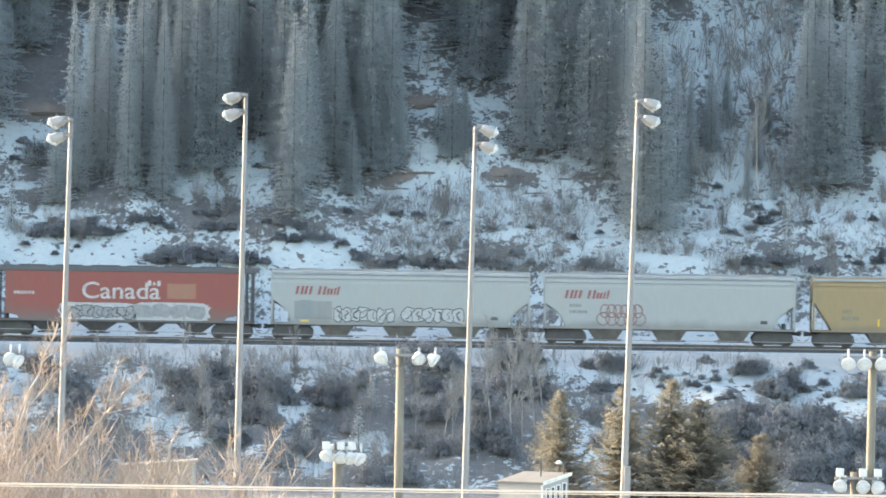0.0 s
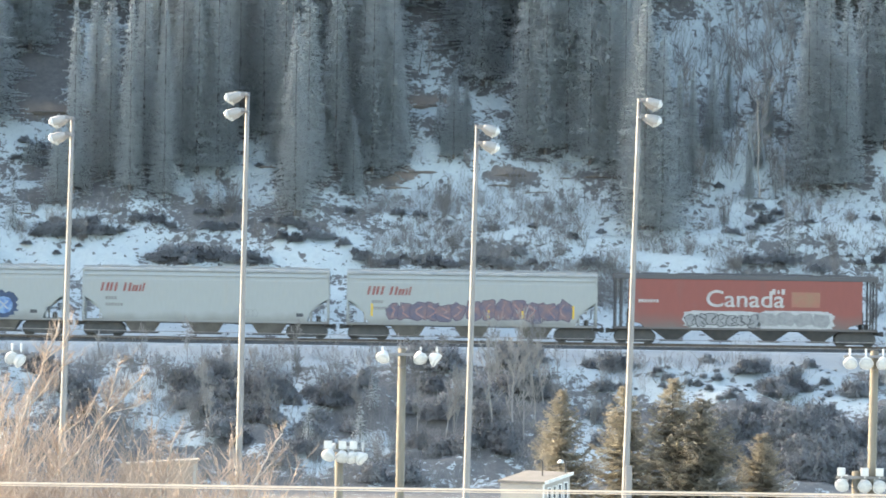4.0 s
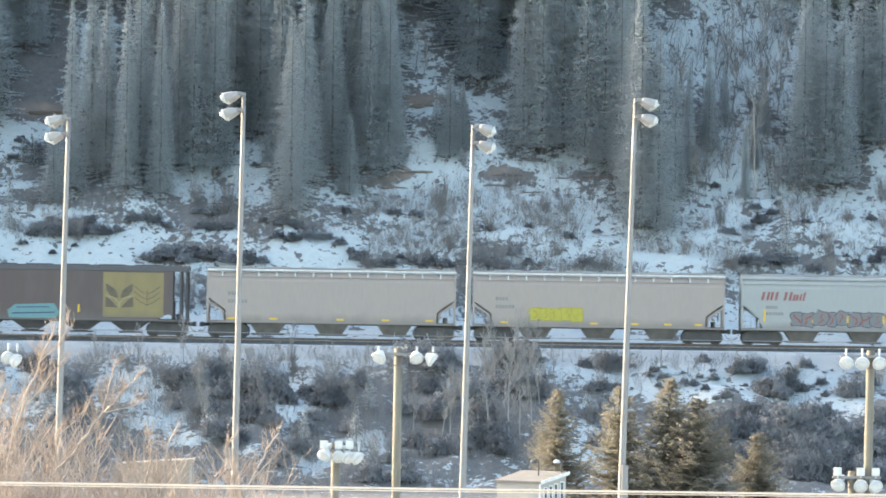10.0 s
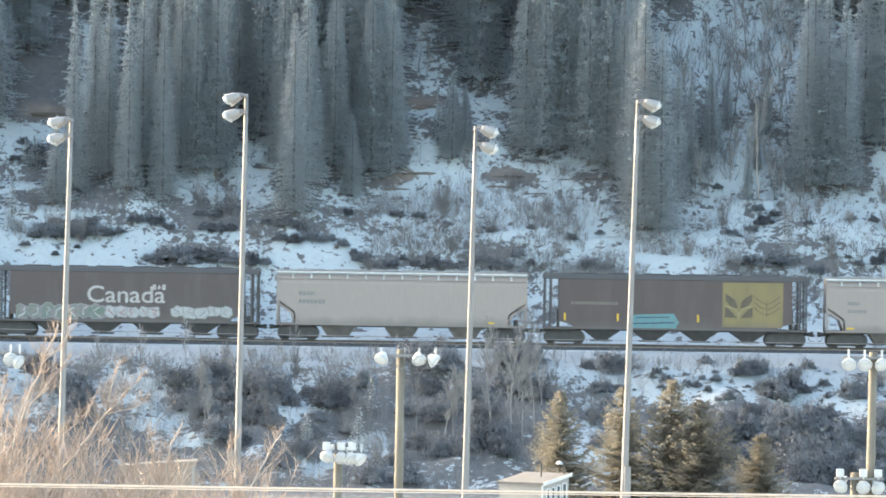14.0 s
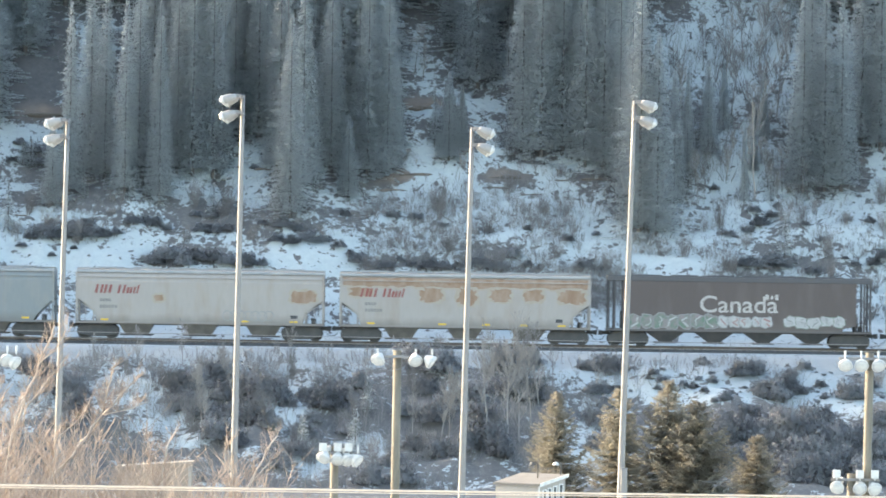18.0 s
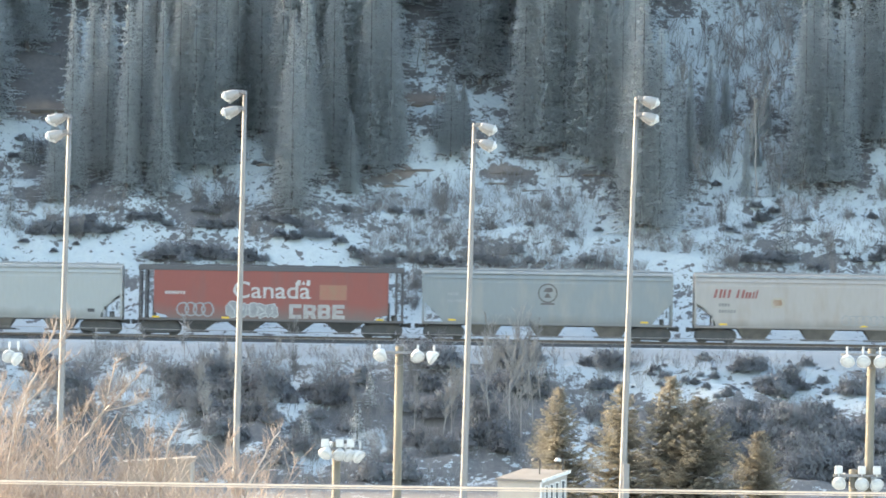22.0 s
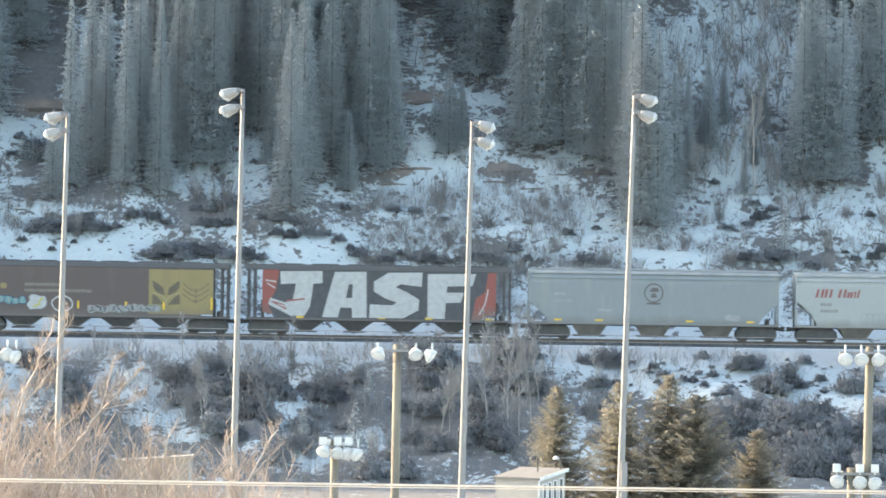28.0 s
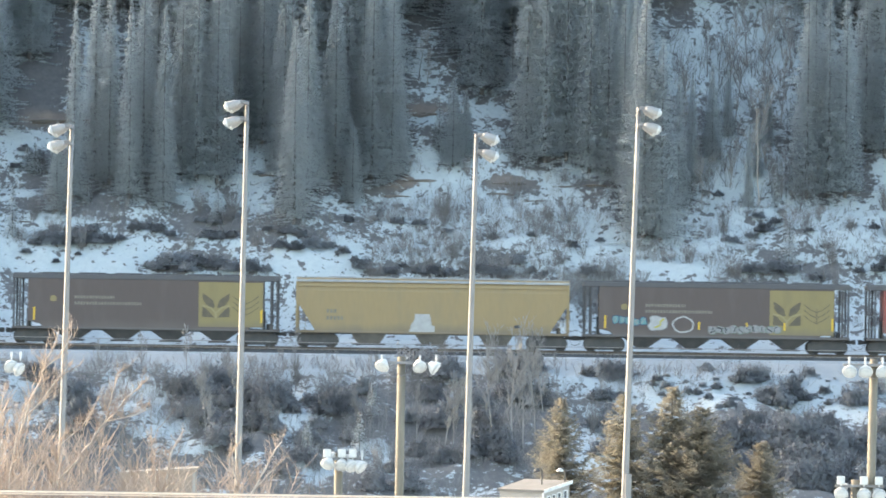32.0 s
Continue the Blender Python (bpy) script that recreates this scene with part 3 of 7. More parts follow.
def garden_spruce_mesh(seed, height, radius):
    """A garden spruce: whorls of upcurved boughs, each a fishbone of short needle-clad twigs."""
    rnd = random.Random(seed)
    verts, faces = [], []

    def spray(a, b, w):
        d = (b - a).normalized()
        for s in (d.orthogonal().normalized(), d.cross(d.orthogonal()).normalized()):
            for k in range(3):
                p, q = a.lerp(b, k / 3.2), a.lerp(b, (k + 1.25) / 3.6)
                j = Vector((rnd.uniform(-1, 1), rnd.uniform(-1, 1), rnd.uniform(-1, 1))) * w * 0.6
                i = len(verts)
                verts.extend((p + s * w + j, p - s * w + j, q + j * 0.3))
                faces.append((i, i + 1, i + 2))

    z = height * 0.985
    spray(Vector((0, 0, height * 0.94)), Vector((0, 0, height)), 0.035)
    while z > 0.5:
        h = z / height
        reach = radius * (1.02 - h) ** 0.82
        for b in range(6 if h > 0.85 else 8):
            a = rnd.uniform(0, 6.283)
            r = reach * rnd.uniform(0.6, 1.12)
            d = Vector((math.cos(a), math.sin(a), 0))
            side = Vector((-d.y, d.x, 0))
            up = 0.75 * h ** 2 - 0.12 + rnd.uniform(-0.1, 0.1)
            z0 = z + rnd.uniform(-0.1, 0.1)

            def at(u):
                return d * (r * u) + Vector((0, 0, z0 + r * (up * u - 0.16 * math.sin(u * 3.0) + 0.18 * u * u)))

            n = max(3, int(r / 0.13))
            for s in range(n):
                u = (s + 0.4) / n
                p = at(u)
                length = (0.40 * (1 - u) * min(1.0, r) + 0.13) * rnd.uniform(0.7, 1.2)
                for e in (-1, 1):
                    way = (d * 0.75 + side * e * rnd.uniform(0.5, 1.0) + Vector((0, 0, rnd.uniform(-0.45, 0.15)))).normalized()
                    spray(p, p + way * length, 0.036)
            spray(at(0.85), at(1.0) + d * 0.08, 0.04)
        z -= 0.13 + 0.10 * (1 - h)
    crown = raw("crown", verts, faces, NEEDLES_LIT)
    trunk = part("trunk", tubes(([(0, 0, -0.6), (0, 0, height * 0.5), (0, 0, height * 0.98)], 0.14, 0.015), seg=7), BARK)
    return crown, trunk


GARDEN = [garden_spruce_mesh(41 + i, 8.5, 2.75 - 0.2 * i) for i in range(3)]

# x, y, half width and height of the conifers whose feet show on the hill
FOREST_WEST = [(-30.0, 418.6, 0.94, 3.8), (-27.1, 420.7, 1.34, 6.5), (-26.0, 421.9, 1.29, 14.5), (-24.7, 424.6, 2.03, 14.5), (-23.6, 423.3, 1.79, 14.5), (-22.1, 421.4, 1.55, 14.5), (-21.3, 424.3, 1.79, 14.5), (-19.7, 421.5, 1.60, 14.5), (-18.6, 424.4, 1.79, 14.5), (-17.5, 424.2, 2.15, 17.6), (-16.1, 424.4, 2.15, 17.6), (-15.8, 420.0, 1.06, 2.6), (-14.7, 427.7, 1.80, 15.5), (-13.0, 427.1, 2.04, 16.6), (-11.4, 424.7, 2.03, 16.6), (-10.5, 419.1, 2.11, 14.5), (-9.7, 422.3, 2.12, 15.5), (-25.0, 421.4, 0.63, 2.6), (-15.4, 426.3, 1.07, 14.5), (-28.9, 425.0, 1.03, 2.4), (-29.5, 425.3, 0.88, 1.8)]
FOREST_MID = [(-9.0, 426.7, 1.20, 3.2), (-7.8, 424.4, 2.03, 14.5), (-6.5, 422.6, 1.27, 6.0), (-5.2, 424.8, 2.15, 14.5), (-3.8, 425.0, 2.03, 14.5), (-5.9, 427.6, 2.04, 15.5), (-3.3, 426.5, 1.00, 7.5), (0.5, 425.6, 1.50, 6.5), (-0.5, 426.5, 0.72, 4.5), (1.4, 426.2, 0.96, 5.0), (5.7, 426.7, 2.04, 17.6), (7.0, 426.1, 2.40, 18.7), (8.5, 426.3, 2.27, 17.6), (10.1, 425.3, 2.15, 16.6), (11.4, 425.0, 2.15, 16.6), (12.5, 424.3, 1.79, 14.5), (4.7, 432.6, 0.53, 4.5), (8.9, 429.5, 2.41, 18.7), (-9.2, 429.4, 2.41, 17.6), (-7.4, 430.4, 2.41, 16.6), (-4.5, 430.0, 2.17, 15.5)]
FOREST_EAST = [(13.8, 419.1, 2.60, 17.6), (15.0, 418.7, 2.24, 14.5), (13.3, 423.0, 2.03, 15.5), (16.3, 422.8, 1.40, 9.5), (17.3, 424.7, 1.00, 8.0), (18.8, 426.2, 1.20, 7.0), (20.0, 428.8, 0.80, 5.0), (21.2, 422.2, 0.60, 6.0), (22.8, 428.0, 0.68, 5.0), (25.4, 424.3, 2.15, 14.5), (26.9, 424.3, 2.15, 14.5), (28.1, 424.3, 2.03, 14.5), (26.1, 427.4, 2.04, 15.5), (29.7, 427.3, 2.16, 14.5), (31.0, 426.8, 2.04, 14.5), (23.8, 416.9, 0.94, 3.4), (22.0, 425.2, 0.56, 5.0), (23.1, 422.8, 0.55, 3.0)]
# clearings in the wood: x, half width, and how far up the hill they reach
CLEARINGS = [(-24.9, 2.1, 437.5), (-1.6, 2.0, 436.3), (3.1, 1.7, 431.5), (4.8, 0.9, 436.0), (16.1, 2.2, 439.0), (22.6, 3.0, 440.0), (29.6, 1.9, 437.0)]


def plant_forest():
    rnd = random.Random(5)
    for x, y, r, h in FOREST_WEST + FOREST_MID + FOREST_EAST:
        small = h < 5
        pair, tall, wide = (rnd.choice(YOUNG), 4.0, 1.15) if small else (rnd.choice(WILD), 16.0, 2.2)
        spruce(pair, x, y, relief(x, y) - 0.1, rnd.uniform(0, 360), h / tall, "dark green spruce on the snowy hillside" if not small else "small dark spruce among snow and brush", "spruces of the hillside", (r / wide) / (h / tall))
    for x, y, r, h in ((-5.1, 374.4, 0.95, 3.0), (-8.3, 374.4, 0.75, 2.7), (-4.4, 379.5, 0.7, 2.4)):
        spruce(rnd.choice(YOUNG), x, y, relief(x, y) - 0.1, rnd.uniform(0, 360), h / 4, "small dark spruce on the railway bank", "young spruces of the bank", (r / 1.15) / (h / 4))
    # the thick wood above
    for j in range(9):
        y = 428.5 + j * 2.3
        x = -35.0
        while x < 35:
            x += rnd.uniform(1.7, 3.2)
            xx, yy = x + rnd.uniform(-0.6, 0.6), y + rnd.uniform(-1.0, 1.0)
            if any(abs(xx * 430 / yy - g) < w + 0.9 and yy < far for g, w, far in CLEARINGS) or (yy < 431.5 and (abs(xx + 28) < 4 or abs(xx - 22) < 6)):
                continue
            h = rnd.uniform(11, 19)
            spruce(rnd.choice(WILD), xx, yy, relief(xx, yy) - 0.1, rnd.uniform(0, 360), h / 16, "dark spruce in the dense wood up the hill", "spruces of the wood", rnd.uniform(2.3, 3.4) / 2.2 / (h / 16))


plant_forest()


def wood_beyond():
    """Unseen coarse crowns carry the wood on sideways, added to shade its edge trees."""
    rnd = random.Random(77)
    verts, faces = [], []
    for k in range(150):
        side = -1 if k % 5 < 3 else 1
        x, y = side * rnd.uniform(35.5, 80), rnd.uniform(418, 452)
        z, h, r = relief(x, y), rnd.uniform(11, 19), rnd.uniform(2.0, 3.0)
        for _ in range(800):
            u, a = 1 - math.sqrt(rnd.random()) * 0.98, rnd.uniform(0, 6.283)
            q = r * (1 - u) ** 0.72 * rnd.uniform(0.4, 1.1)
            c, g, i = Vector((x + q * math.cos(a), y + q * math.sin(a), z + u * h)), rnd.uniform(0.25, 0.5), len(verts)
            verts += [c + Vector((rnd.uniform(-g, g), rnd.uniform(-g, g), rnd.uniform(-g, g))) for _ in range(3)]
            faces.append((i, i + 1, i + 2))
    tagged(raw("spruce_wood", verts, faces, NEEDLES), "unseen spruce wood beyond the view, added to shade the edge trees", "wood", kind="stuff")


wood_beyond()


def brush_mesh(seed, height, stems, spread, mat=TWIG, thick=0.028, forks=4):
    """A leafless bush: many thin stems that fork."""
    rnd = random.Random(seed)
    verts, faces = [], []

    def stick(a, b, r0, r1):
        d = (b - a).normalized()
        u = d.orthogonal().normalized()
        v = d.cross(u)
        i = len(verts)
        for p, r in ((a, r0), (b, r1)):
            for k in range(3):
                q = p + (u * math.cos(k * 2.094) + v * math.sin(k * 2.094)) * r
                verts.append(q)
        for k in range(3):
            faces.append((i + k, i + (k + 1) % 3, i + 3 + (k + 1) % 3, i + 3 + k))

    for s in range(stems):
        a = rnd.uniform(0, 6.283)
        foot = Vector((math.cos(a), math.sin(a), 0)) * spread * 0.45 * rnd.random()
        lean = Vector((math.cos(a), math.sin(a), 0)) * spread * rnd.uniform(0.1, 0.9)
        h = height * rnd.uniform(0.55, 1.0)
        mid = foot + lean * 0.4 + Vector((0, 0, h * 0.5))
        top = foot + lean + Vector((rnd.uniform(-.1, .1), rnd.uniform(-.1, .1), h))
        stick(foot - Vector((0, 0, 0.2)), mid, thick, thick * 0.75)
        stick(mid, top, thick * 0.75, thick * 0.4)
        for f in range(forks):
            t = rnd.uniform(0.2, 0.95)
            p = mid.lerp(top, t) if rnd.random() < 0.7 else foot.lerp(mid, t)
            b = rnd.uniform(0, 6.283)
            q = p + Vector((math.cos(b) * 0.35, math.sin(b) * 0.35, rnd.uniform(0.3, 0.8))) * height * 0.32 * rnd.uniform(0.6, 1.2)
            stick(p, q, thick * 0.55, thick * 0.3)
            stick(p.lerp(q, 0.5), p.lerp(q, 0.5) + Vector((rnd.uniform(-.3, .3), rnd.uniform(-.3, .3), rnd.uniform(0.1, 0.4))) * height * 0.3, thick * 0.42, thick * 0.25)
    return raw("bush", verts, faces, mat)


def clump_mesh(seed, r, h, mat=DARK_LEAF, n=2600):
    """A low dense shrub of many small leafy sprays, with a few twigs that stand out of it."""
    rnd = random.Random(seed)
    verts, faces = [], []
    for k in range(n):
        a, e = rnd.uniform(0, 6.283), math.asin(rnd.uniform(0.0, 1.0))
        f = rnd.uniform(0.3, 1.0) ** 0.6 * (1 + 0.22 * math.sin(3 * a + seed) + 0.15 * math.sin(5 * a + 2 * e)) * (1 + 0.18 * math.sin(7 * e + seed))
        c = Vector((r * f * math.cos(a) * math.cos(e), r * f * math.sin(a) * math.cos(e), h * f * math.sin(e) * rnd.uniform(0.75, 1.1)))
        s = rnd.uniform(0.05, 0.13)
        i = len(verts)
        for _ in range(3):
            verts.append(c + Vector((rnd.uniform(-s, s), rnd.uniform(-s, s), rnd.uniform(-s, s) + 0.04)))
        faces.append((i, i + 1, i + 2))
    for k in range(90):
        a, e = rnd.uniform(0, 6.283), rnd.uniform(0.25, 1.4)
        d = Vector((math.cos(a) * math.cos(e) * r, math.sin(a) * math.cos(e) * r, math.sin(e) * h))
        p, q, w = d * 0.6, d * rnd.uniform(1.05, 1.5) + Vector((0, 0, 0.06)), 0.008
        i = len(verts)
        verts += [p + Vector((-w, 0, 0)), p + Vector((w, 0, 0)), q]
        faces.append((i, i + 1, i + 2))
    return foliage("bush", verts, faces, mat)


BRUSH = [brush_mesh(61 + i, 1.5 + 0.3 * i, 34, 0.9, thick=0.014, forks=6) for i in range(4)]
TALL_BRUSH = [brush_mesh(71 + i, 3.4 + 0.5 * i, 20, 1.0, thick=0.017, forks=10) for i in range(3)]
CLUMPS = [clump_mesh(81 + i, 0.75 + 0.15 * i, 0.6 + 0.1 * i) for i in range(4)]


def bush(mesh, x, y, size, label, group, tall=1.0):
    o = new("bush", mesh.data)
    o.matrix_basis = pose(x, y, relief(x, y) - 0.05, 0, 0, random.uniform(0, 360)) @ Matrix.Diagonal((size, size, size * tall, 1))
    return tagged(o, label, "bush", group)


# dense low shrubs: x, y, size
CLUMP_BANK = [(11.0, 387.5, 1.05), (10.3, 384.1, 0.76), (13.7, 385.4, 0.34), (13.4, 385.2, 0.29), (14.3, 384.8, 0.38), (15.6, 384.6, 0.47), (16.2, 384.3, 0.43), (17.5, 385.0, 0.47), (16.9, 383.3, 0.33), (18.2, 381.4, 0.51), (17.5, 381.3, 0.29), (19.4, 386.4, 1.05), (20.3, 387.1, 0.95), (20.6, 384.5, 0.85), (21.4, 384.0, 1.42), (22.2, 385.4, 1.05), (22.6, 387.3, 0.58), (22.8, 385.0, 0.53), (23.4, 378.8, 0.94), (24.3, 379.7, 0.94), (25.1, 377.8, 0.84), (26.1, 383.9, 0.95), (26.9, 383.9, 1.04), (27.5, 386.1, 0.76), (24.4, 385.9, 0.38), (23.3, 384.8, 0.43), (23.5, 388.2, 0.58), (24.6, 384.0, 0.43), (17.0, 389.2, 0.72), (16.6, 385.1, 0.29), (19.5, 378.7, 0.94), (21.5, 378.7, 1.02)]
CLUMP_BANK_LOW = [(18.0, 375.8, 1.20), (19.2, 376.4, 1.39), (20.6, 376.3, 1.57), (22.1, 376.4, 1.57), (23.4, 376.0, 1.57), (25.0, 375.6, 1.47), (26.5, 376.7, 1.39), (18.2, 372.7, 1.38), (21.4, 373.2, 1.47), (22.8, 373.1, 1.56), (24.4, 373.5, 1.56), (25.9, 373.6, 1.38), (27.3, 375.8, 1.39), (17.9, 378.7, 0.84), (22.1, 370.5, 1.38), (23.5, 370.5, 1.38), (26.5, 371.5, 1.38), (10.0, 380.0, 1.12), (10.6, 382.3, 0.85), (9.7, 383.6, 0.75), (10.1, 375.6, 0.93), (9.4, 387.3, 0.58), (27.7, 379.4, 0.94)]
CLUMP_BANK_WEST = [(-23.6, 382.3, 1.23), (-22.8, 378.0, 1.21), (-23.4, 376.9, 1.02), (-22.6, 381.4, 0.75), (-16.9, 383.3, 0.95), (-15.9, 382.5, 1.41), (-15.3, 383.2, 1.14), (-16.0, 380.7, 1.12), (-14.7, 378.6, 1.12), (-14.2, 384.5, 1.24), (-13.6, 381.6, 1.31), (-13.1, 378.1, 1.21), (-13.8, 375.1, 1.30), (-12.6, 374.5, 0.93), (-11.8, 382.7, 1.14), (-10.9, 381.2, 1.23), (-10.0, 382.3, 0.94), (-9.4, 380.6, 0.56), (-11.7, 377.8, 1.21), (-10.6, 376.9, 1.02), (-8.2, 382.8, 0.94), (-7.1, 380.0, 1.31), (-5.9, 381.1, 1.12), (-7.8, 378.3, 0.84)]
CLUMP_BANK_MID = [(-25.4, 384.8, 1.2), (-26.1, 386.0, 0.9), (-24.9, 383.2, 1.0), (-6.8, 383.1, 1.04), (-5.0, 383.1, 0.95), (-1.5, 387.8, 1.05), (-0.0, 386.4, 1.24), (-0.7, 383.3, 0.95), (-2.1, 379.3, 0.75), (-0.3, 378.3, 1.11), (0.4, 380.0, 0.94), (2.1, 382.0, 1.23), (2.7, 377.5, 1.30), (3.2, 374.0, 1.39), (2.1, 373.8, 1.20), (3.9, 372.6, 1.19), (4.6, 382.7, 1.23), (5.6, 387.4, 1.24), (4.3, 386.5, 1.05), (5.9, 382.3, 1.04), (-1.4, 374.4, 1.20), (-2.7, 370.6, 1.10), (0.0, 373.3, 1.20), (-8.4, 376.2, 1.02), (-8.7, 372.6, 0.91), (-9.7, 370.8, 1.00), (-4.1, 367.2, 1.09), (-2.0, 367.6, 1.00), (-5.6, 377.6, 0.93)]
CLUMP_HILL = [(-28.3, 417.9, 0.66), (-27.4, 417.9, 0.82), (-26.4, 417.8, 0.91), (-25.2, 418.0, 0.91), (-24.2, 417.9, 0.91), (-23.3, 417.9, 0.74), (-22.5, 418.1, 0.58), (-27.8, 418.9, 0.50), (-28.9, 417.1, 0.41), (-26.8, 416.2, 0.33), (-25.3, 416.9, 0.29), (-19.6, 416.1, 0.90), (-18.7, 416.1, 0.98), (-17.6, 415.2, 0.82), (-16.9, 416.0, 0.90), (-15.7, 415.8, 0.82), (-14.7, 415.5, 0.90), (-13.4, 415.1, 0.82), (-12.2, 415.0, 0.65), (-20.4, 416.3, 0.49), (-11.3, 416.9, 0.74), (-10.3, 416.6, 0.82), (-9.2, 417.2, 0.74), (-8.0, 417.2, 0.66), (-7.0, 416.5, 0.57), (-5.6, 415.6, 0.66), (-4.7, 415.3, 0.65), (-3.6, 415.5, 0.57), (-6.2, 416.0, 0.37), (-2.8, 416.2, 0.41), (-1.9, 415.7, 0.41)]
CLUMP_HILL_TOP = [(-0.7, 415.7, 0.66), (0.4, 415.5, 0.74), (1.2, 415.7, 0.57), (2.6, 416.0, 0.57), (3.4, 415.7, 0.74), (4.3, 415.5, 0.57), (5.1, 416.5, 0.66), (6.0, 415.8, 0.57), (6.9, 415.4, 0.57), (10.0, 415.5, 0.74), (10.8, 415.3, 0.57), (20.1, 415.9, 0.49), (21.0, 416.2, 0.74), (22.0, 416.1, 0.82), (22.9, 416.3, 0.74), (23.7, 416.3, 0.66), (24.3, 416.5, 0.49), (25.6, 415.7, 0.49), (28.0, 417.0, 0.41), (28.7, 416.6, 0.49), (29.9, 416.8, 0.66), (30.6, 417.3, 0.66), (29.9, 420.7, 0.50), (20.0, 418.9, 0.58), (21.4, 419.7, 0.58), (22.2, 420.2, 0.66), (23.1, 421.1, 0.58), (21.9, 421.5, 0.50)]
CLUMP_SLOPE = [(-16.0, 420.1, 0.83), (-15.3, 420.2, 0.66), (-16.6, 418.4, 0.66), (-15.7, 418.5, 0.74), (-14.7, 418.5, 0.58), (-21.4, 419.1, 0.58), (-20.0, 419.2, 0.66), (-19.0, 418.8, 0.50), (-17.1, 420.2, 0.41), (-12.3, 418.2, 0.49), (-10.9, 417.9, 0.66), (-10.0, 417.9, 0.49), (-13.2, 425.1, 0.38), (-29.8, 426.8, 0.59), (-28.9, 426.1, 0.67), (-28.1, 425.4, 0.59), (-30.3, 425.5, 0.34), (-25.7, 419.0, 0.66), (-24.5, 419.0, 0.58), (-27.1, 419.3, 0.50), (-6.7, 420.4, 0.37), (-4.9, 421.6, 0.37), (-3.3, 420.3, 0.50), (-1.8, 420.2, 0.58), (0.2, 419.2, 0.50), (3.4, 418.8, 0.50), (6.1, 418.8, 0.50), (8.8, 417.9, 0.58), (10.8, 419.4, 0.50), (19.2, 424.2, 0.50), (23.5, 422.3, 0.42), (25.3, 419.2, 0.37), (26.5, 418.3, 0.37), (28.4, 420.6, 0.41)]


def plant_bushes():
    rnd = random.Random(9)
    for rows, where in ((CLUMP_BANK + CLUMP_BANK_LOW + CLUMP_BANK_WEST + CLUMP_BANK_MID, "bank"), (CLUMP_HILL + CLUMP_HILL_TOP + CLUMP_SLOPE, "hillside")):
        for x, y, s in rows:
            bush(rnd.choice(CLUMPS), x, y, s * rnd.uniform(0.8, 1.1), "low dark shrub in the snow of the " + where, "dark shrubs of the " + where, rnd.uniform(1.15, 1.5) if where == "bank" else rnd.uniform(0.85, 1.2))
    # small round shrubs dotted over the open snow of the eastern bank
    for k in range(75):
        x, y = rnd.uniform(9.5, 29), rnd.uniform(380, 388.5)
        bush(rnd.choice(CLUMPS), x, y, rnd.choice((0.12, 0.16, 0.2, 0.25, 0.32, 0.4)), "small dark shrub in the snow of the bank", "dark shrubs of the bank", rnd.uniform(0.8, 1.1))
    # leafless brush on the hill, thickest along the foot
    for k in range(100):
        x, y = rnd.uniform(-33, 33), 411 + abs(rnd.gauss(0, 8))
        if y > 432 or (y < 414 and rnd.random() < 0.5) or (-12 < x < -5.5 and y < 417.5) or (-31 < x < -20.5 and y < 417.3):
            continue
        bush(rnd.choice(BRUSH), x, y, rnd.uniform(0.45, 0.9), "leafless grey-brown bush on the snowy hillside", "leafless bushes of the hillside")
    # and on the bank below the track
    for k in range(45):
        x, y = rnd.uniform(-31, 31), rnd.uniform(367, 389)
        if (x > 8 and y > 380 and rnd.random() < 0.75) or (x > 16 and y < 380):
            continue
        bush(rnd.choice(BRUSH + TALL_BRUSH[:1]), x, y, rnd.uniform(0.5, 1.0), "leafless grey-brown bush on the railway bank", "leafless bushes of the bank")


plant_bushes()


def bare_snow(x, y):
    """Smooth snow shelves at the foot of the hill, with no growth on them."""
    return (-12 < x < -5.5 and 408 < y < 417.5) or (-31 < x < -20.5 and 408 < y < 417.3) or (12.5 < x < 18 and 408 < y < 416.5)


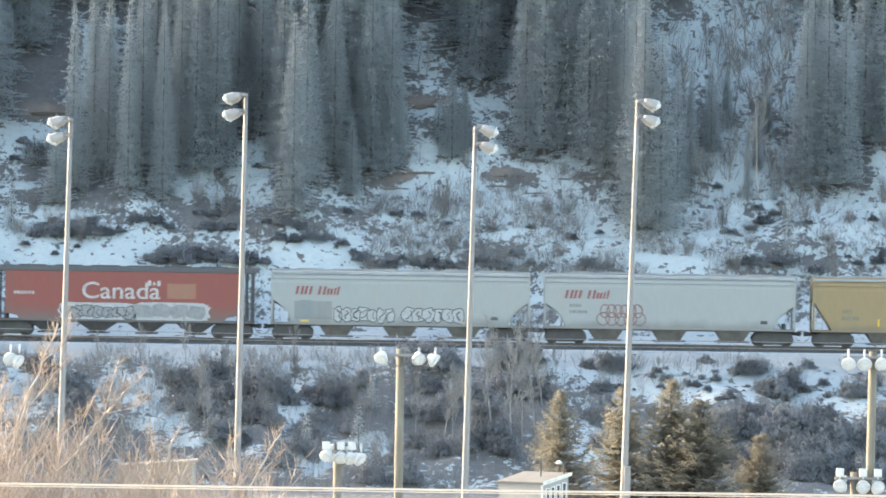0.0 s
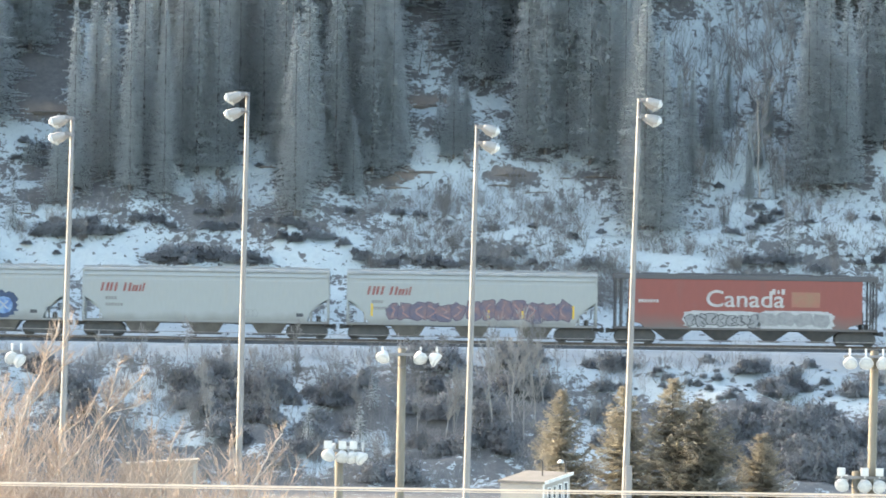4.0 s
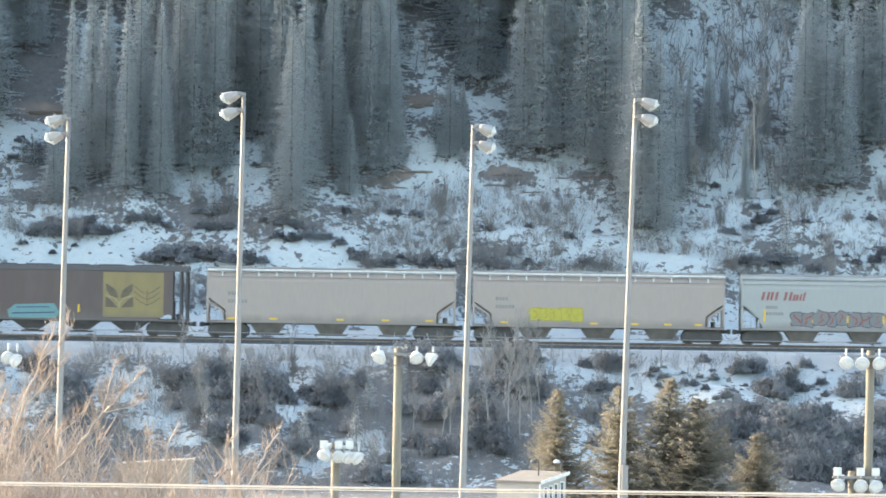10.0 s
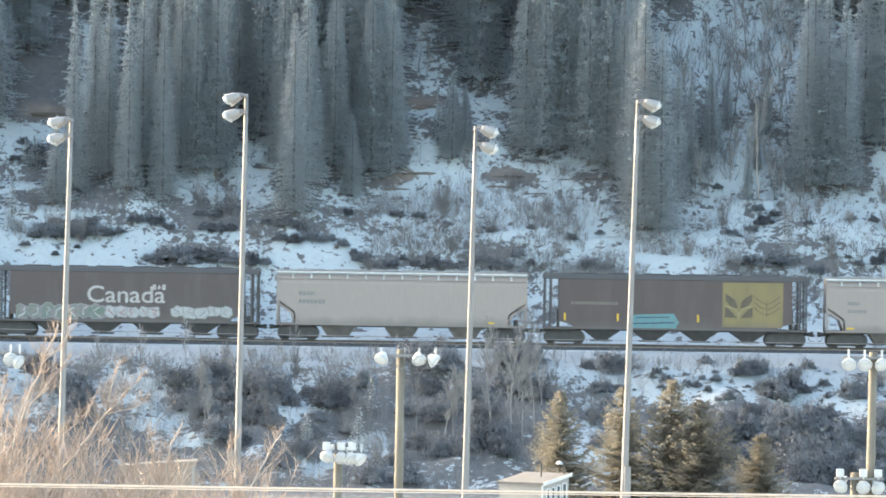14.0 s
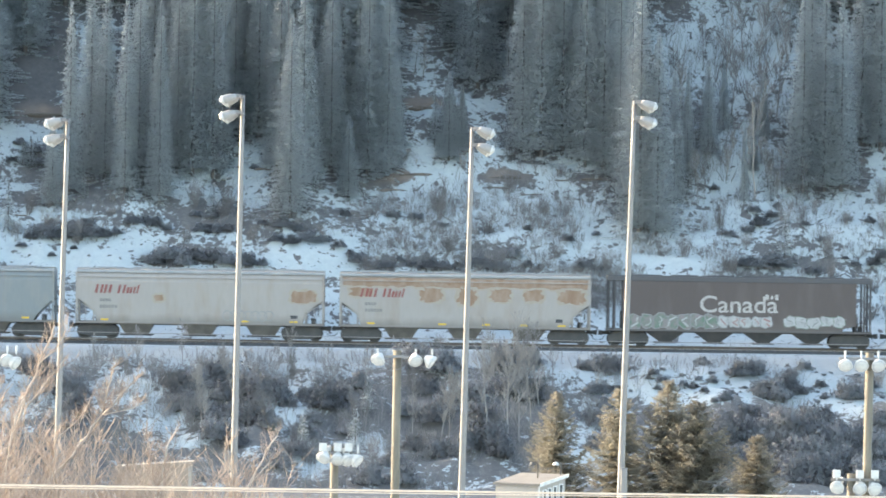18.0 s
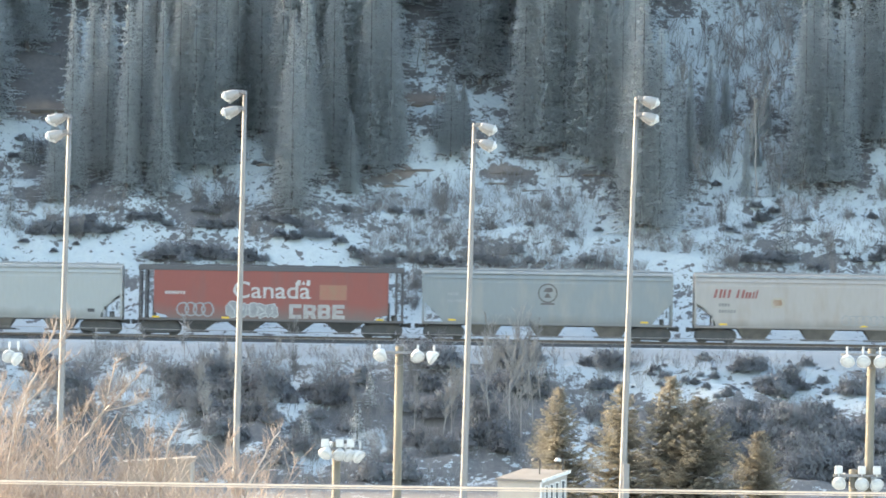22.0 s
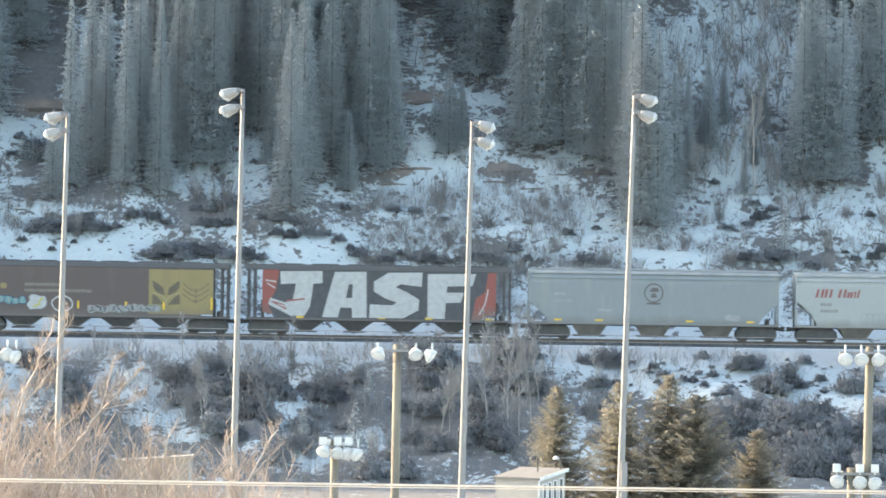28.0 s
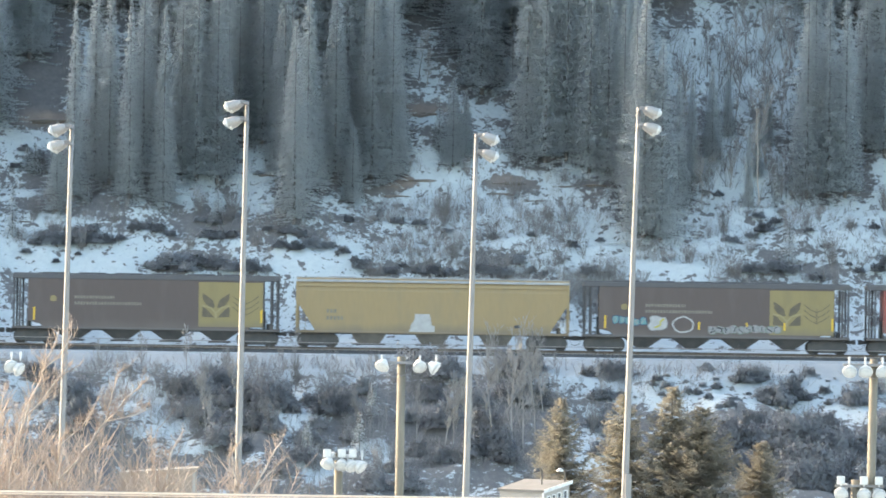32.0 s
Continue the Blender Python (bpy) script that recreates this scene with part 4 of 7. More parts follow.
def undergrowth(name, seed, count, place, mat, label, tall=(0.5, 1.3), r=0.016):
    """Countless thin leafless shoots that stand up through the snow, as one sheet of growth."""
    rnd = random.Random(seed)
    verts, faces = [], []
    while count:
        x, y = place(rnd)
        if bare_snow(x, y) or noise.noise((x * 0.22, y * 0.3, seed * 1.7)) < rnd.uniform(-0.35, 0.25):
            continue
        count -= 1
        z = relief(x, y)
        size = rnd.uniform(*tall)
        for k in range(rnd.randint(3, 6)):
            a, e = rnd.uniform(0, 6.283), rnd.uniform(0.6, 1.5)
            way = Vector((math.cos(a) * math.cos(e), math.sin(a) * math.cos(e), math.sin(e)))
            foot = Vector((x + rnd.uniform(-0.12, 0.12), y + rnd.uniform(-0.12, 0.12), z - 0.1))
            top = foot + way * size * rnd.uniform(0.6, 1.0)
            shoots = [(foot, top, r, r * 0.5)]
            for f in range(3):
                p = foot.lerp(top, rnd.uniform(0.35, 0.9))
                q = p + (way + Vector((rnd.uniform(-1, 1), rnd.uniform(-1, 1), rnd.uniform(-0.2, 0.7)))).normalized() * size * rnd.uniform(0.2, 0.4)
                shoots.append((p, q, r * 0.6, r * 0.4))
            for p, q, w0, w1 in shoots:
                i = len(verts)
                for o, w in ((p, w0), (q, w1)):
                    verts += [(o[0] - w, o[1] - w * 0.6, o[2]), (o[0] + w, o[1] - w * 0.6, o[2]), (o[0], o[1] + w, o[2])]
                faces += [(i, i + 1, i + 4, i + 3), (i + 1, i + 2, i + 5, i + 4), (i + 2, i, i + 3, i + 5)]
    return tagged(raw(name, verts, faces, mat), label, "undergrowth", kind="stuff")


undergrowth("undergrowth", 1, 2300, lambda q: (q.uniform(-34, 34), 411.5 + abs(q.gauss(0, 8.5))), TWIG, "grey leafless shoots standing in the hillside snow", (0.25, 0.9), 0.010)
undergrowth("undergrowth", 3, 1900, lambda q: (q.gauss(6, 8), 411.8 + abs(q.gauss(3, 5.5))), TWIG, "fine grey brush over the hillside snow", (0.4, 1.2), 0.009)
undergrowth("undergrowth", 6, 240, lambda q: (q.uniform(-31, 31), q.uniform(385.5, 389.3)), TWIG, "thin leafless shoots along the edge of the railway shelf", (0.7, 1.9), 0.008)
undergrowth("undergrowth", 4, 260, lambda q: (q.gauss(19.5, 3.6), q.uniform(369, 380)), DARK_TWIG, "dense dark brush on the lower railway bank", (0.6, 1.7), 0.012)
undergrowth("undergrowth", 5, 230, lambda q: (q.uniform(15.5, 26), q.uniform(423, 441)), TWIG, "tall leafless thicket in the clearing up the hill", (1.2, 3.4), 0.014)
undergrowth("undergrowth", 2, 1500, lambda q: (q.uniform(-32, 16) if q.random() < 0.3 else q.uniform(-32, 8), q.uniform(366, 388.0)), TWIG, "grey-brown leafless shoots on the railway bank", (0.5, 1.8), 0.010)


def rock_mesh(seed, mat):
    """A weathered lump of rock and earth."""
    rnd = random.Random(seed)
    bm = bmesh.new()
    bmesh.ops.create_icosphere(bm, subdivisions=3, radius=1.0)
    for v in bm.verts:
        n = noise.noise(v.co * 1.3 + Vector((seed, 0, 0))) * 0.45 + noise.noise(v.co * 3.7 + Vector((0, seed, 0))) * 0.2
        v.co *= 1 + n
    return part("rock", bm, mat)


LEDGES = [rock_mesh(3 + i, ROCK) for i in range(3)]
# x, y, width, height of the ledges and bare earth faces of the hill
for k, (x, y, w, h) in enumerate([(-27.88, 429.25, 1.9, 0.32), (-6.78, 429.35, 1.2, 0.44), (-1.35, 429.7, 1.04, 0.36), (-19.67, 429.75, 0.96, 0.28), (-1.67, 424.9, 1.2, 0.2), (4.69, 424.8, 1.2, 0.24), (10.85, 424.2, 1.2, 0.18), (3.7, 424.05, 1.0, 0.16), (8.47, 424.45, 0.8, 0.16), (-3.45, 424.05, 1.0, 0.24), (6.88, 423.5, 1.2, 0.16), (-29.33, 420.0, 0.8, 0.16), (-12.61, 424.9, 0.6, 0.2)]):
    o = new("rock_ledge", LEDGES[k % 3].data)
    o.matrix_basis = pose(x, y, relief(x, y) - 0.1, -38, 0, 0) @ Matrix.Diagonal((w, h, h * 0.5, 1))
    tagged(o, "bare brown earth and rock in the snowy slope", "rock", "bare ledges of the hill")


def bare_tree_mesh(seed, height, mat, trunk_r, levels=4, fan=0.55, stems=1, twig=0.012, kids=4, bark=None, rise=0.16):
    """A leafless tree: tapered stems with three or four orders of branches."""
    rnd = random.Random(seed)
    bm_trunk, verts, faces = bmesh.new(), [], []

    def stick(a, b, r0, r1):
        d = (b - a).normalized()
        u = d.orthogonal().normalized()
        v = d.cross(u)
        i = len(verts)
        for p, r in ((a, r0), (b, r1)):
            for k in range(4):
                verts.append(p + (u * math.cos(k * 1.571) + v * math.sin(k * 1.571)) * r)
        for k in range(4):
            faces.append((i + k, i + (k + 1) % 4, i + 4 + (k + 1) % 4, i + 4 + k))

    def grow(p, d, length, r, level):
        pts = [p]
        n = 3
        for s in range(n):
            d = (d + Vector((rnd.uniform(-.18, .18), rnd.uniform(-.18, .18), rnd.uniform(-.04, rise)))).normalized()
            p = p + d * (length / n)
            pts.append(p)
        for i in range(n):
            a, b = r * (1 - i / n * 0.6), r * (1 - (i + 1) / n * 0.6)
            stick(pts[i], pts[i + 1], max(twig, a), max(twig * 0.8, b))
        if level:
            for k in range(kids + (2 if level > 1 else 1)):
                t = rnd.uniform(0.25, 1.0) * n
                i = min(n - 1, int(t))
                q = pts[i].lerp(pts[i + 1], t - i)
                out = Vector((rnd.uniform(-1, 1), rnd.uniform(-1, 1), 0)).normalized()
                grow(q, (d * (1 - fan) + out * fan + Vector((0, 0, 1.5 * rise))).normalized(), length * rnd.uniform(0.38, 0.62), r * 0.5, level - 1)

    for s in range(stems):
        a = rnd.uniform(0, 6.283)
        lean = Vector((math.cos(a) * 0.22, math.sin(a) * 0.22, 1)) if stems > 1 else Vector((rnd.uniform(-.06, .06), 0, 1))
        foot, h = Vector((math.cos(a) * 0.3, math.sin(a) * 0.3, -0.3)) if stems > 1 else Vector((0, 0, -0.3)), height * rnd.uniform(0.7, 1.0) / 1.25
        pts, d, p = [foot], lean.normalized(), foot
        for k in range(6):
            d = (d + Vector((rnd.uniform(-.09, .09), rnd.uniform(-.09, .09), 0.03))).normalized()
            p = p + d * h / 6
            pts.append(p)
        tube(bm_trunk, pts, trunk_r, trunk_r * 0.25, 6)
        for k in range(10):
            t = rnd.uniform(1.4, 6.0)
            i = min(5, int(t))
            q = pts[i].lerp(pts[i + 1], t - i)
            b = rnd.uniform(0, 6.283)
            grow(q, Vector((math.cos(b) * fan, math.sin(b) * fan, 0.65)).normalized(), h * rnd.uniform(0.2, 0.36) * (1.25 - t / 10), trunk_r * 0.27, levels - 2)
        grow(pts[-1], d, h * 0.2, trunk_r * 0.3, levels - 2)
    return raw("twig_crown", verts, faces, mat), part("trunk", bm_trunk, bark or mat)


def bare_tree(pair, m, label, group, name="bare_tree"):
    t = thing(name, m, label, "tree", group)
    for n, o in (("trunk", pair[1]), ("twig_crown", pair[0])):
        c = new(n, o.data)
        c.parent = t
    return t


ASPEN = [bare_tree_mesh(91 + i, 6.5 + i, BIRCH if i % 2 == 0 else TWIG, 0.07, 4, 0.45, 1, 0.016, 3) for i in range(4)]
THICKET = [bare_tree_mesh(101 + i, 5.5, TWIG, 0.05, 4, 0.5, 3, 0.016, 3) for i in range(2)]
ASPEN_BANK = [(-11.65, 381.7, 0.55), (-10.43, 382.6, 0.5), (-16.35, 386.35, 0.45), (-19.24, 386.25, 0.4), (-14.0, 386.45, 0.45), (-9.43, 384.85, 0.5), (-21.94, 386.15, 0.4), (-2.74, 383.35, 0.5), (-15.34, 380.25, 0.55), (-20.14, 380.1, 0.5), (-10.6, 377.0, 0.55), (4.39, 374.2, 1), (5.1, 375.05, 0.95), (3.17, 375.0, 0.9), (5.81, 376.75, 0.8), (6.39, 381.05, 0.7), (0.7, 375.75, 0.8), (0.18, 374.9, 0.7), (1.94, 374.1, 0.8), (-1.6, 377.35, 0.6), (-14.65, 376.9, 0.7), (-14.37, 376.05, 0.7), (-17.97, 382.8, 0.5), (-17.21, 381.95, 0.5), (-12.85, 380.35, 0.6), (-9.51, 387.5, 0.4), (-6.84, 382.3, 0.5), (-4.7, 382.4, 0.5), (4.45, 384.45, 0.7), (5.34, 383.6, 0.65), (3.54, 383.55, 0.65), (6.06, 383.65, 0.6), (10.19, 383.8, 0.4), (-4.98, 378.5, 0.6), (7.32, 383.7, 0.4)]
ASPEN_HILL = [(20.3, 433.5, 0.8), (21.55, 434.45, 0.9), (22.72, 433.1, 0.8), (24.79, 434.05, 0.8), (18.69, 433.95, 0.7), (21.62, 425.45, 0.9), (21.18, 424.1, 0.8), (22.32, 428.1, 0.9), (20.58, 429.9, 0.8), (23.79, 429.5, 0.8), (20.0, 424.55, 0.6), (22.97, 424.15, 0.6), (-2.02, 433.15, 0.6), (-1.4, 432.25, 0.5), (4.67, 433.25, 0.5), (-25.05, 431.85, 0.7), (-26.22, 431.35, 0.6), (-24.21, 431.4, 0.6), (25.15, 424.2, 0.5), (23.96, 424.15, 0.5), (17.98, 423.45, 0.5), (-11.2, 429.35, 1.1), (16.91, 428.05, 0.8)]


def plant_bare_trees():
    rnd = random.Random(21)
    for x, y, s in ASPEN_BANK:
        bare_tree(rnd.choice(ASPEN[::2] if s > 0.65 else ASPEN + THICKET), pose(x, y, relief(x, y), 0, 0, rnd.uniform(0, 360)) @ Matrix.Scale(s, 4), "slender leafless tree on the railway bank", "leafless trees of the bank")
    for x, y, s in ASPEN_HILL:
        bare_tree(rnd.choice(ASPEN), pose(x, y, relief(x, y), 0, 0, rnd.uniform(0, 360)) @ Matrix.Scale(s, 4), "slender leafless tree on the snowy hillside", "leafless trees of the hillside")


plant_bare_trees()


def snag(x, y, h, lean, seed):
    """A dead pale trunk with a few broken stubs."""
    rnd = random.Random(seed)
    t = thing("dead_tree", pose(x, y, relief(x, y)), "thin pale dead trunk before the dark spruces", "tree", "dead trunks of the hill")
    at = [(lean * k / 8 + rnd.uniform(-0.04, 0.04), 0, h * k / 8 - 0.2) for k in range(9)]
    part("trunk", tubes((at, 0.05, 0.022), seg=6), PALE_TRUNK, t)
    for k in range(7):
        u = rnd.uniform(0.3, 0.95)
        p = Vector((lean * u, 0, h * u - 0.2))
        part("stub", tubes(([p, p + Vector((rnd.uniform(-0.6, 0.6), rnd.uniform(-0.4, 0.2), rnd.uniform(-0.1, 0.3)))], 0.02, 0.008), seg=4), PALE_TRUNK, t)


snag(-11.0, 424.6, 12.5, 0.1, 1)
snag(21.95, 422.6, 7.0, -0.25, 2)
snag(-20.4, 430.5, 9.5, 0.1, 3)


# ---- the grain train ----
SIDE = 1.56          # half width of a car
RAIL_TOP = 8.45


def hull(length, low, cut, top, flat=3.75, crown=True, bend=0.58):
    """A hopper body: ring by ring along the car; its floor climbs towards both ends by the slope sheets."""
    half = length / 2
    run, rise = cut
    xs = [-half, -half + run * 0.78, -half + run, 0, half - run, half - run * 0.78, half]
    knee = low + (rise - low) * bend
    zb = [rise, knee, low, low, low, knee, rise]
    bm = bmesh.new()
    rings = []
    for x, b in zip(xs, zb):
        right = [(1.0, b), (SIDE, b), (SIDE, max(b + 0.02, flat)), (SIDE - 0.06, max(b + 0.04, flat + 0.3)), (SIDE - 0.22, max(b + 0.06, flat + 0.58)), (SIDE - 0.6, max(b + 0.08, top - 0.12)), (0.3, top)] if crown else [(1.0, b), (SIDE, b), (SIDE, top - 0.06), (SIDE - 0.05, top - 0.02), (0.3, top)]
        ring = right + [(-y, z) for y, z in reversed(right)]
        rings.append([bm.verts.new((x, y, z)) for y, z in ring])
    for u, v in zip(rings, rings[1:]):
        n = len(u)
        for k in range(n):
            bm.faces.new((u[k], u[(k + 1) % n], v[(k + 1) % n], v[k]))
    bm.faces.new(rings[0])
    bm.faces.new(rings[-1][::-1])
    bmesh.ops.recalc_face_normals(bm, faces=bm.faces)
    return bm


def funnel(bm, x, top_w, low_w, z0, z1):
    a = [bm.verts.new((x + sx * top_w / 2, sy * 1.45, z1)) for sx, sy in ((-1, -1), (1, -1), (1, 1), (-1, 1))]
    b = [bm.verts.new((x + sx * low_w / 2, sy * 0.95, z0)) for sx, sy in ((-1, -1), (1, -1), (1, 1), (-1, 1))]
    bm.faces.new(b[::-1])
    bm.faces.new(a)
    for k in range(4):
        bm.faces.new((b[k], b[(k + 1) % 4], a[(k + 1) % 4], a[k]))


def make_wheelset():
    """Two wheels pressed on one axle."""
    bm = bmesh.new()
    for side in (-1, 1):
        turn = pose(0, side * 0.76, 0, 90 * -side)
        lathe(bm, [(0.07, -0.10), (0.13, -0.10), (0.13, -0.05), (0.37, -0.03), (0.40, -0.07), (0.457, -0.07), (0.457, 0.04), (0.485, 0.05), (0.485, 0.075), (0.39, 0.075), (0.37, 0.03), (0.13, 0.05), (0.10, 0.06)], 20, turn)
        for k in range(4):
            a = k * math.pi / 2
            box(bm, 0.24 * math.cos(a) - 0.05, 0.24 * math.cos(a) + 0.05, side * 0.83 - 0.02, side * 0.83 + 0.02, 0.24 * math.sin(a) - 0.05, 0.24 * math.sin(a) + 0.05)
    tube(bm, [(0, -0.95, 0), (0, 0.95, 0)], 0.075, 0.075, 8)
    return part("wheelset", bm, UNDER, None, smooth=False)


def make_side_frame():
    bm = bmesh.new()
    extrude_xz(bm, [(-1.30, 0.24), (-0.62, 0.20), (-0.46, 0.10), (0.46, 0.10), (0.62, 0.20), (1.30, 0.24), (1.34, 0.66), (1.05, 0.90), (0.60, 0.98), (-0.60, 0.98), (-1.05, 0.90), (-1.34, 0.66)], -0.09, 0.09)
    bmesh.ops.recalc_face_normals(bm, faces=bm.faces)
    return part("side_frame", bm, UNDER)


def make_bolster():
    return part("truck", boxes((-0.95, 0.95, -0.72, 0.72, 0.48, 0.92), bevel=0.04), UNDER)


WHEEL, SIDE_FRAME, BOLSTER = make_wheelset(), make_side_frame(), make_bolster()
AXLES = []


def running_gear(car, length, inset=1.45):
    for s in (-1, 1):
        t = again("truck", BOLSTER, car, pose(s * (length / 2 - inset), 0, 0))
        for y in (-0.98, 0.98):
            again("side_frame", SIDE_FRAME, t, pose(0, y, 0))
        for x in (-0.89, 0.89):
            AXLES.append((again("wheelset", WHEEL, t, pose(x, 0, 0.457)), x))
        part("coupler", boxes((s * (length / 2 - 0.25), s * (length / 2 + 0.34), -0.11, 0.11, 0.72, 0.96), (s * (length / 2 + 0.22), s * (length / 2 + 0.48), -0.17, 0.17, 0.68, 1.0), bevel=0.02), UNDER, car)
        part("air_hose", tubes(([(s * (length / 2 + 0.05), -0.3, 0.75), (s * (length / 2 + 0.22), -0.32, 0.42), (s * (length / 2 + 0.46), -0.3, 0.36)], 0.025, 0.025), seg=5), UNDER, car)


class Stroke:
    """A painted stroke: pairs of points along its two edges."""

    def __init__(self, pairs):
        self.pairs = pairs


def flat(parent, name, outlines, mat, layer=1, label=""):
    """Paint laid on the near side of a car: thin shapes in x and z."""
    y, first = -SIDE - 0.003 * layer, None
    for pts in outlines:
        y -= 0.0003
        bm = bmesh.new()
        if isinstance(pts, Stroke):
            rows = [[bm.verts.new((x, y - 0.0001 * k, z)) for x, z in pair] for k, pair in enumerate(pts.pairs)]
            for u, v in zip(rows, rows[1:]):
                bm.faces.new((u[0], v[0], v[1], u[1]))
        else:
            bm.faces.new([bm.verts.new((x, y, z)) for x, z in pts])
        bm.normal_update()
        for f in bm.faces:
            if f.normal.y > 0:
                f.normal_flip()
        ob = part(name, bm, mat, parent, label)
        first = first or ob
    return first


def bar(x0, x1, z, h, slant=0.0):
    return [(x0, z), (x1, z), (x1 + slant, z + h), (x0 + slant, z + h)]


def blob(x, z, rx, rz, rnd, n=18, power=0.6, rough=0.14):
    pts = []
    for k in range(n):
        a = 2 * math.pi * k / n
        f = 1 + rnd.uniform(-rough, rough)
        c, s = math.cos(a), math.sin(a)
        pts.append((x + rx * f * math.copysign(abs(c) ** power, c), z + rz * f * math.copysign(abs(s) ** power, s)))
    return pts


def ribbon(pts, w):
    """A stroke of constant width along a line."""
    pairs = []
    for k, (x, z) in enumerate(pts):
        (x0, z0), (x1, z1) = pts[max(0, k - 1)], pts[min(len(pts) - 1, k + 1)]
        d = math.hypot(x1 - x0, z1 - z0) or 1
        nx, nz = -(z1 - z0) / d * w / 2, (x1 - x0) / d * w / 2
        pairs.append(((x + nx, z + nz), (x - nx, z - nz)))
    return [Stroke(pairs)]


def bubble_tag(car, x0, x1, z0, z1, n, fill, edge, seed, label, core=None, cloud=None, square=0.7):
    """Spray-painted bubble shapes: an outline colour, fat fills, inner strokes."""
    rnd = random.Random(seed)
    step, zc, rz = (x1 - x0) / n, (z0 + z1) / 2, (z1 - z0) / 2
    if cloud:
        cl = flat(car, "graffiti_cloud", [blob((x0 + x1) / 2, zc, (x1 - x0) / 2 + 0.2, rz + 0.16, rnd, 40, 0.35, 0.05)], cloud, 1, "pale sprayed haze behind graffiti")
    first = None
    for k in range(n):
        x = x0 + step * (k + 0.5)
        r, s = step * 0.52, rz * rnd.uniform(0.85, 1.0)
        dz = rnd.uniform(-0.08, 0.08)
        seed2 = rnd.randint(0, 9999)
        r *= rnd.uniform(1.0, 1.35)
        g = flat(car, "graffiti_letter", [blob(x, zc + dz, r + 0.02, s, random.Random(seed2), 15, square, 0.2 * square / 0.7)], edge, 2 + k % 3 * 2, label)
        flat(g, "letter_fill", [blob(x, zc + dz, r - 0.035, s - 0.055, random.Random(seed2), 15, square, 0.2 * square / 0.7)], fill, 3 + k % 3 * 2)
        bend = rnd.uniform(-0.4, 0.4)
        line = [(x + r * rnd.uniform(-0.6, 0.6), zc + dz + s * q) for q in (-0.6, -0.2 + bend * 0.3, 0.2, 0.6)]
        flat(g, "letter_stroke", ribbon(line, rnd.uniform(0.05, 0.12)), core or edge, 9)
        first = first or g
    return first


def loop_tag(car, x0, x1, z0, z1, n, mat, seed, label, w=0.07):
    rnd = random.Random(seed)
    step = (x1 - x0) / n
    lines = []
    for k in range(n):
        x = x0 + step * (k + 0.5)
        pts = []
        for j in range(15):
            a = 2 * math.pi * j / 12 + rnd.uniform(0, 0.3)
            pts.append((x + step * 0.7 * math.cos(a), (z0 + z1) / 2 + (z1 - z0) / 2 * math.sin(a) * rnd.uniform(0.85, 1)))
        lines += ribbon(pts, w)
    return flat(car, "graffiti", lines, mat, 3, label)


def wordmark(car, text, x0, x1, z, mat, label, height=1.0):
    """Lettering in the built-in font, fitted to its width and height."""
    cu = bpy.data.curves.new("lettering", "FONT")
    cu.body, cu.size, cu.offset = text, 1.0, 0.010
    tmp = bpy.data.objects.new("lettering", cu)
    me = bpy.data.meshes.new_from_object(tmp)
    bpy.data.objects.remove(tmp)
    co = np.array([v.co for v in me.vertices])
    lo, hi = co.min(0), co.max(0)
    for v in me.vertices:
        x = x0 + (v.co.x - lo[0]) / (hi[0] - lo[0]) * (x1 - x0)
        v.co = (x, -SIDE - 0.012, z + (v.co.y - lo[1]) / (hi[1] - lo[1]) * height)
    # one mesh for each letter
    whole = bmesh.new()
    whole.from_mesh(me)
    left = set(whole.faces)
    while left:
        heap = [left.pop()]
        island = set(heap)
        while heap:
            for e in heap.pop().edges:
                for g in e.link_faces:
                    if g in left:
                        left.discard(g)
                        island.add(g)
                        heap.append(g)
        bm, made = bmesh.new(), {}
        for f in sorted(island, key=lambda q: q.index):
            for v in f.verts:
                if v.index not in made:
                    made[v.index] = bm.verts.new(v.co)
            bm.faces.new([made[v.index] for v in f.verts])
        part("letter", bm, mat, car, label)
    whole.free()


def flag(car, x, z):
    """A small flag: two bars with a leaf between them."""
    leaf = [(x + 0.42, z + 0.02), (x + 0.30, z + 0.12), (x + 0.34, z + 0.2), (x + 0.42, z + 0.34), (x + 0.50, z + 0.2), (x + 0.54, z + 0.12)]
    flat(car, "flag", [bar(x, x + 0.22, z, 0.36), leaf, bar(x + 0.62, x + 0.84, z, 0.36)], LETTER_WHITE, 4, "small white flag shape")


def strips(car, xs, z0=1.55, z1=2.05, first=True):
    for k, x in enumerate(xs):
        tall = first and k in (0, len(xs) - 1)
        flat(car, "reflector_strip", [bar(x - 0.06, x + 0.06, z0, (z1 - z0) * (1.7 if tall else 1.0))], REFLECTOR, 6)


def dashes(car, xs, z=1.18, mat=None, w=0.5):
    for x in xs:
        flat(car, "reflector_strip", [bar(x - w / 2, x + w / 2, z, 0.12)], mat or REFLECTOR, 2)


def marks(car, x0, x1, zs, h, mat):
    """Reporting marks, as plain bars."""
    rnd = random.Random(int(100 + x0 * 7 + len(zs)))
    for k, z in enumerate(zs):
        end = x1 if k else x0 + (x1 - x0) * 0.6
        x, rows = x0, []
        while x < end - 0.05:
            rows.append(bar(x, min(end, x + h * 0.72), z, h))
            x += h * 0.98
        flat(car, "mark_bar", rows, mat, 2)


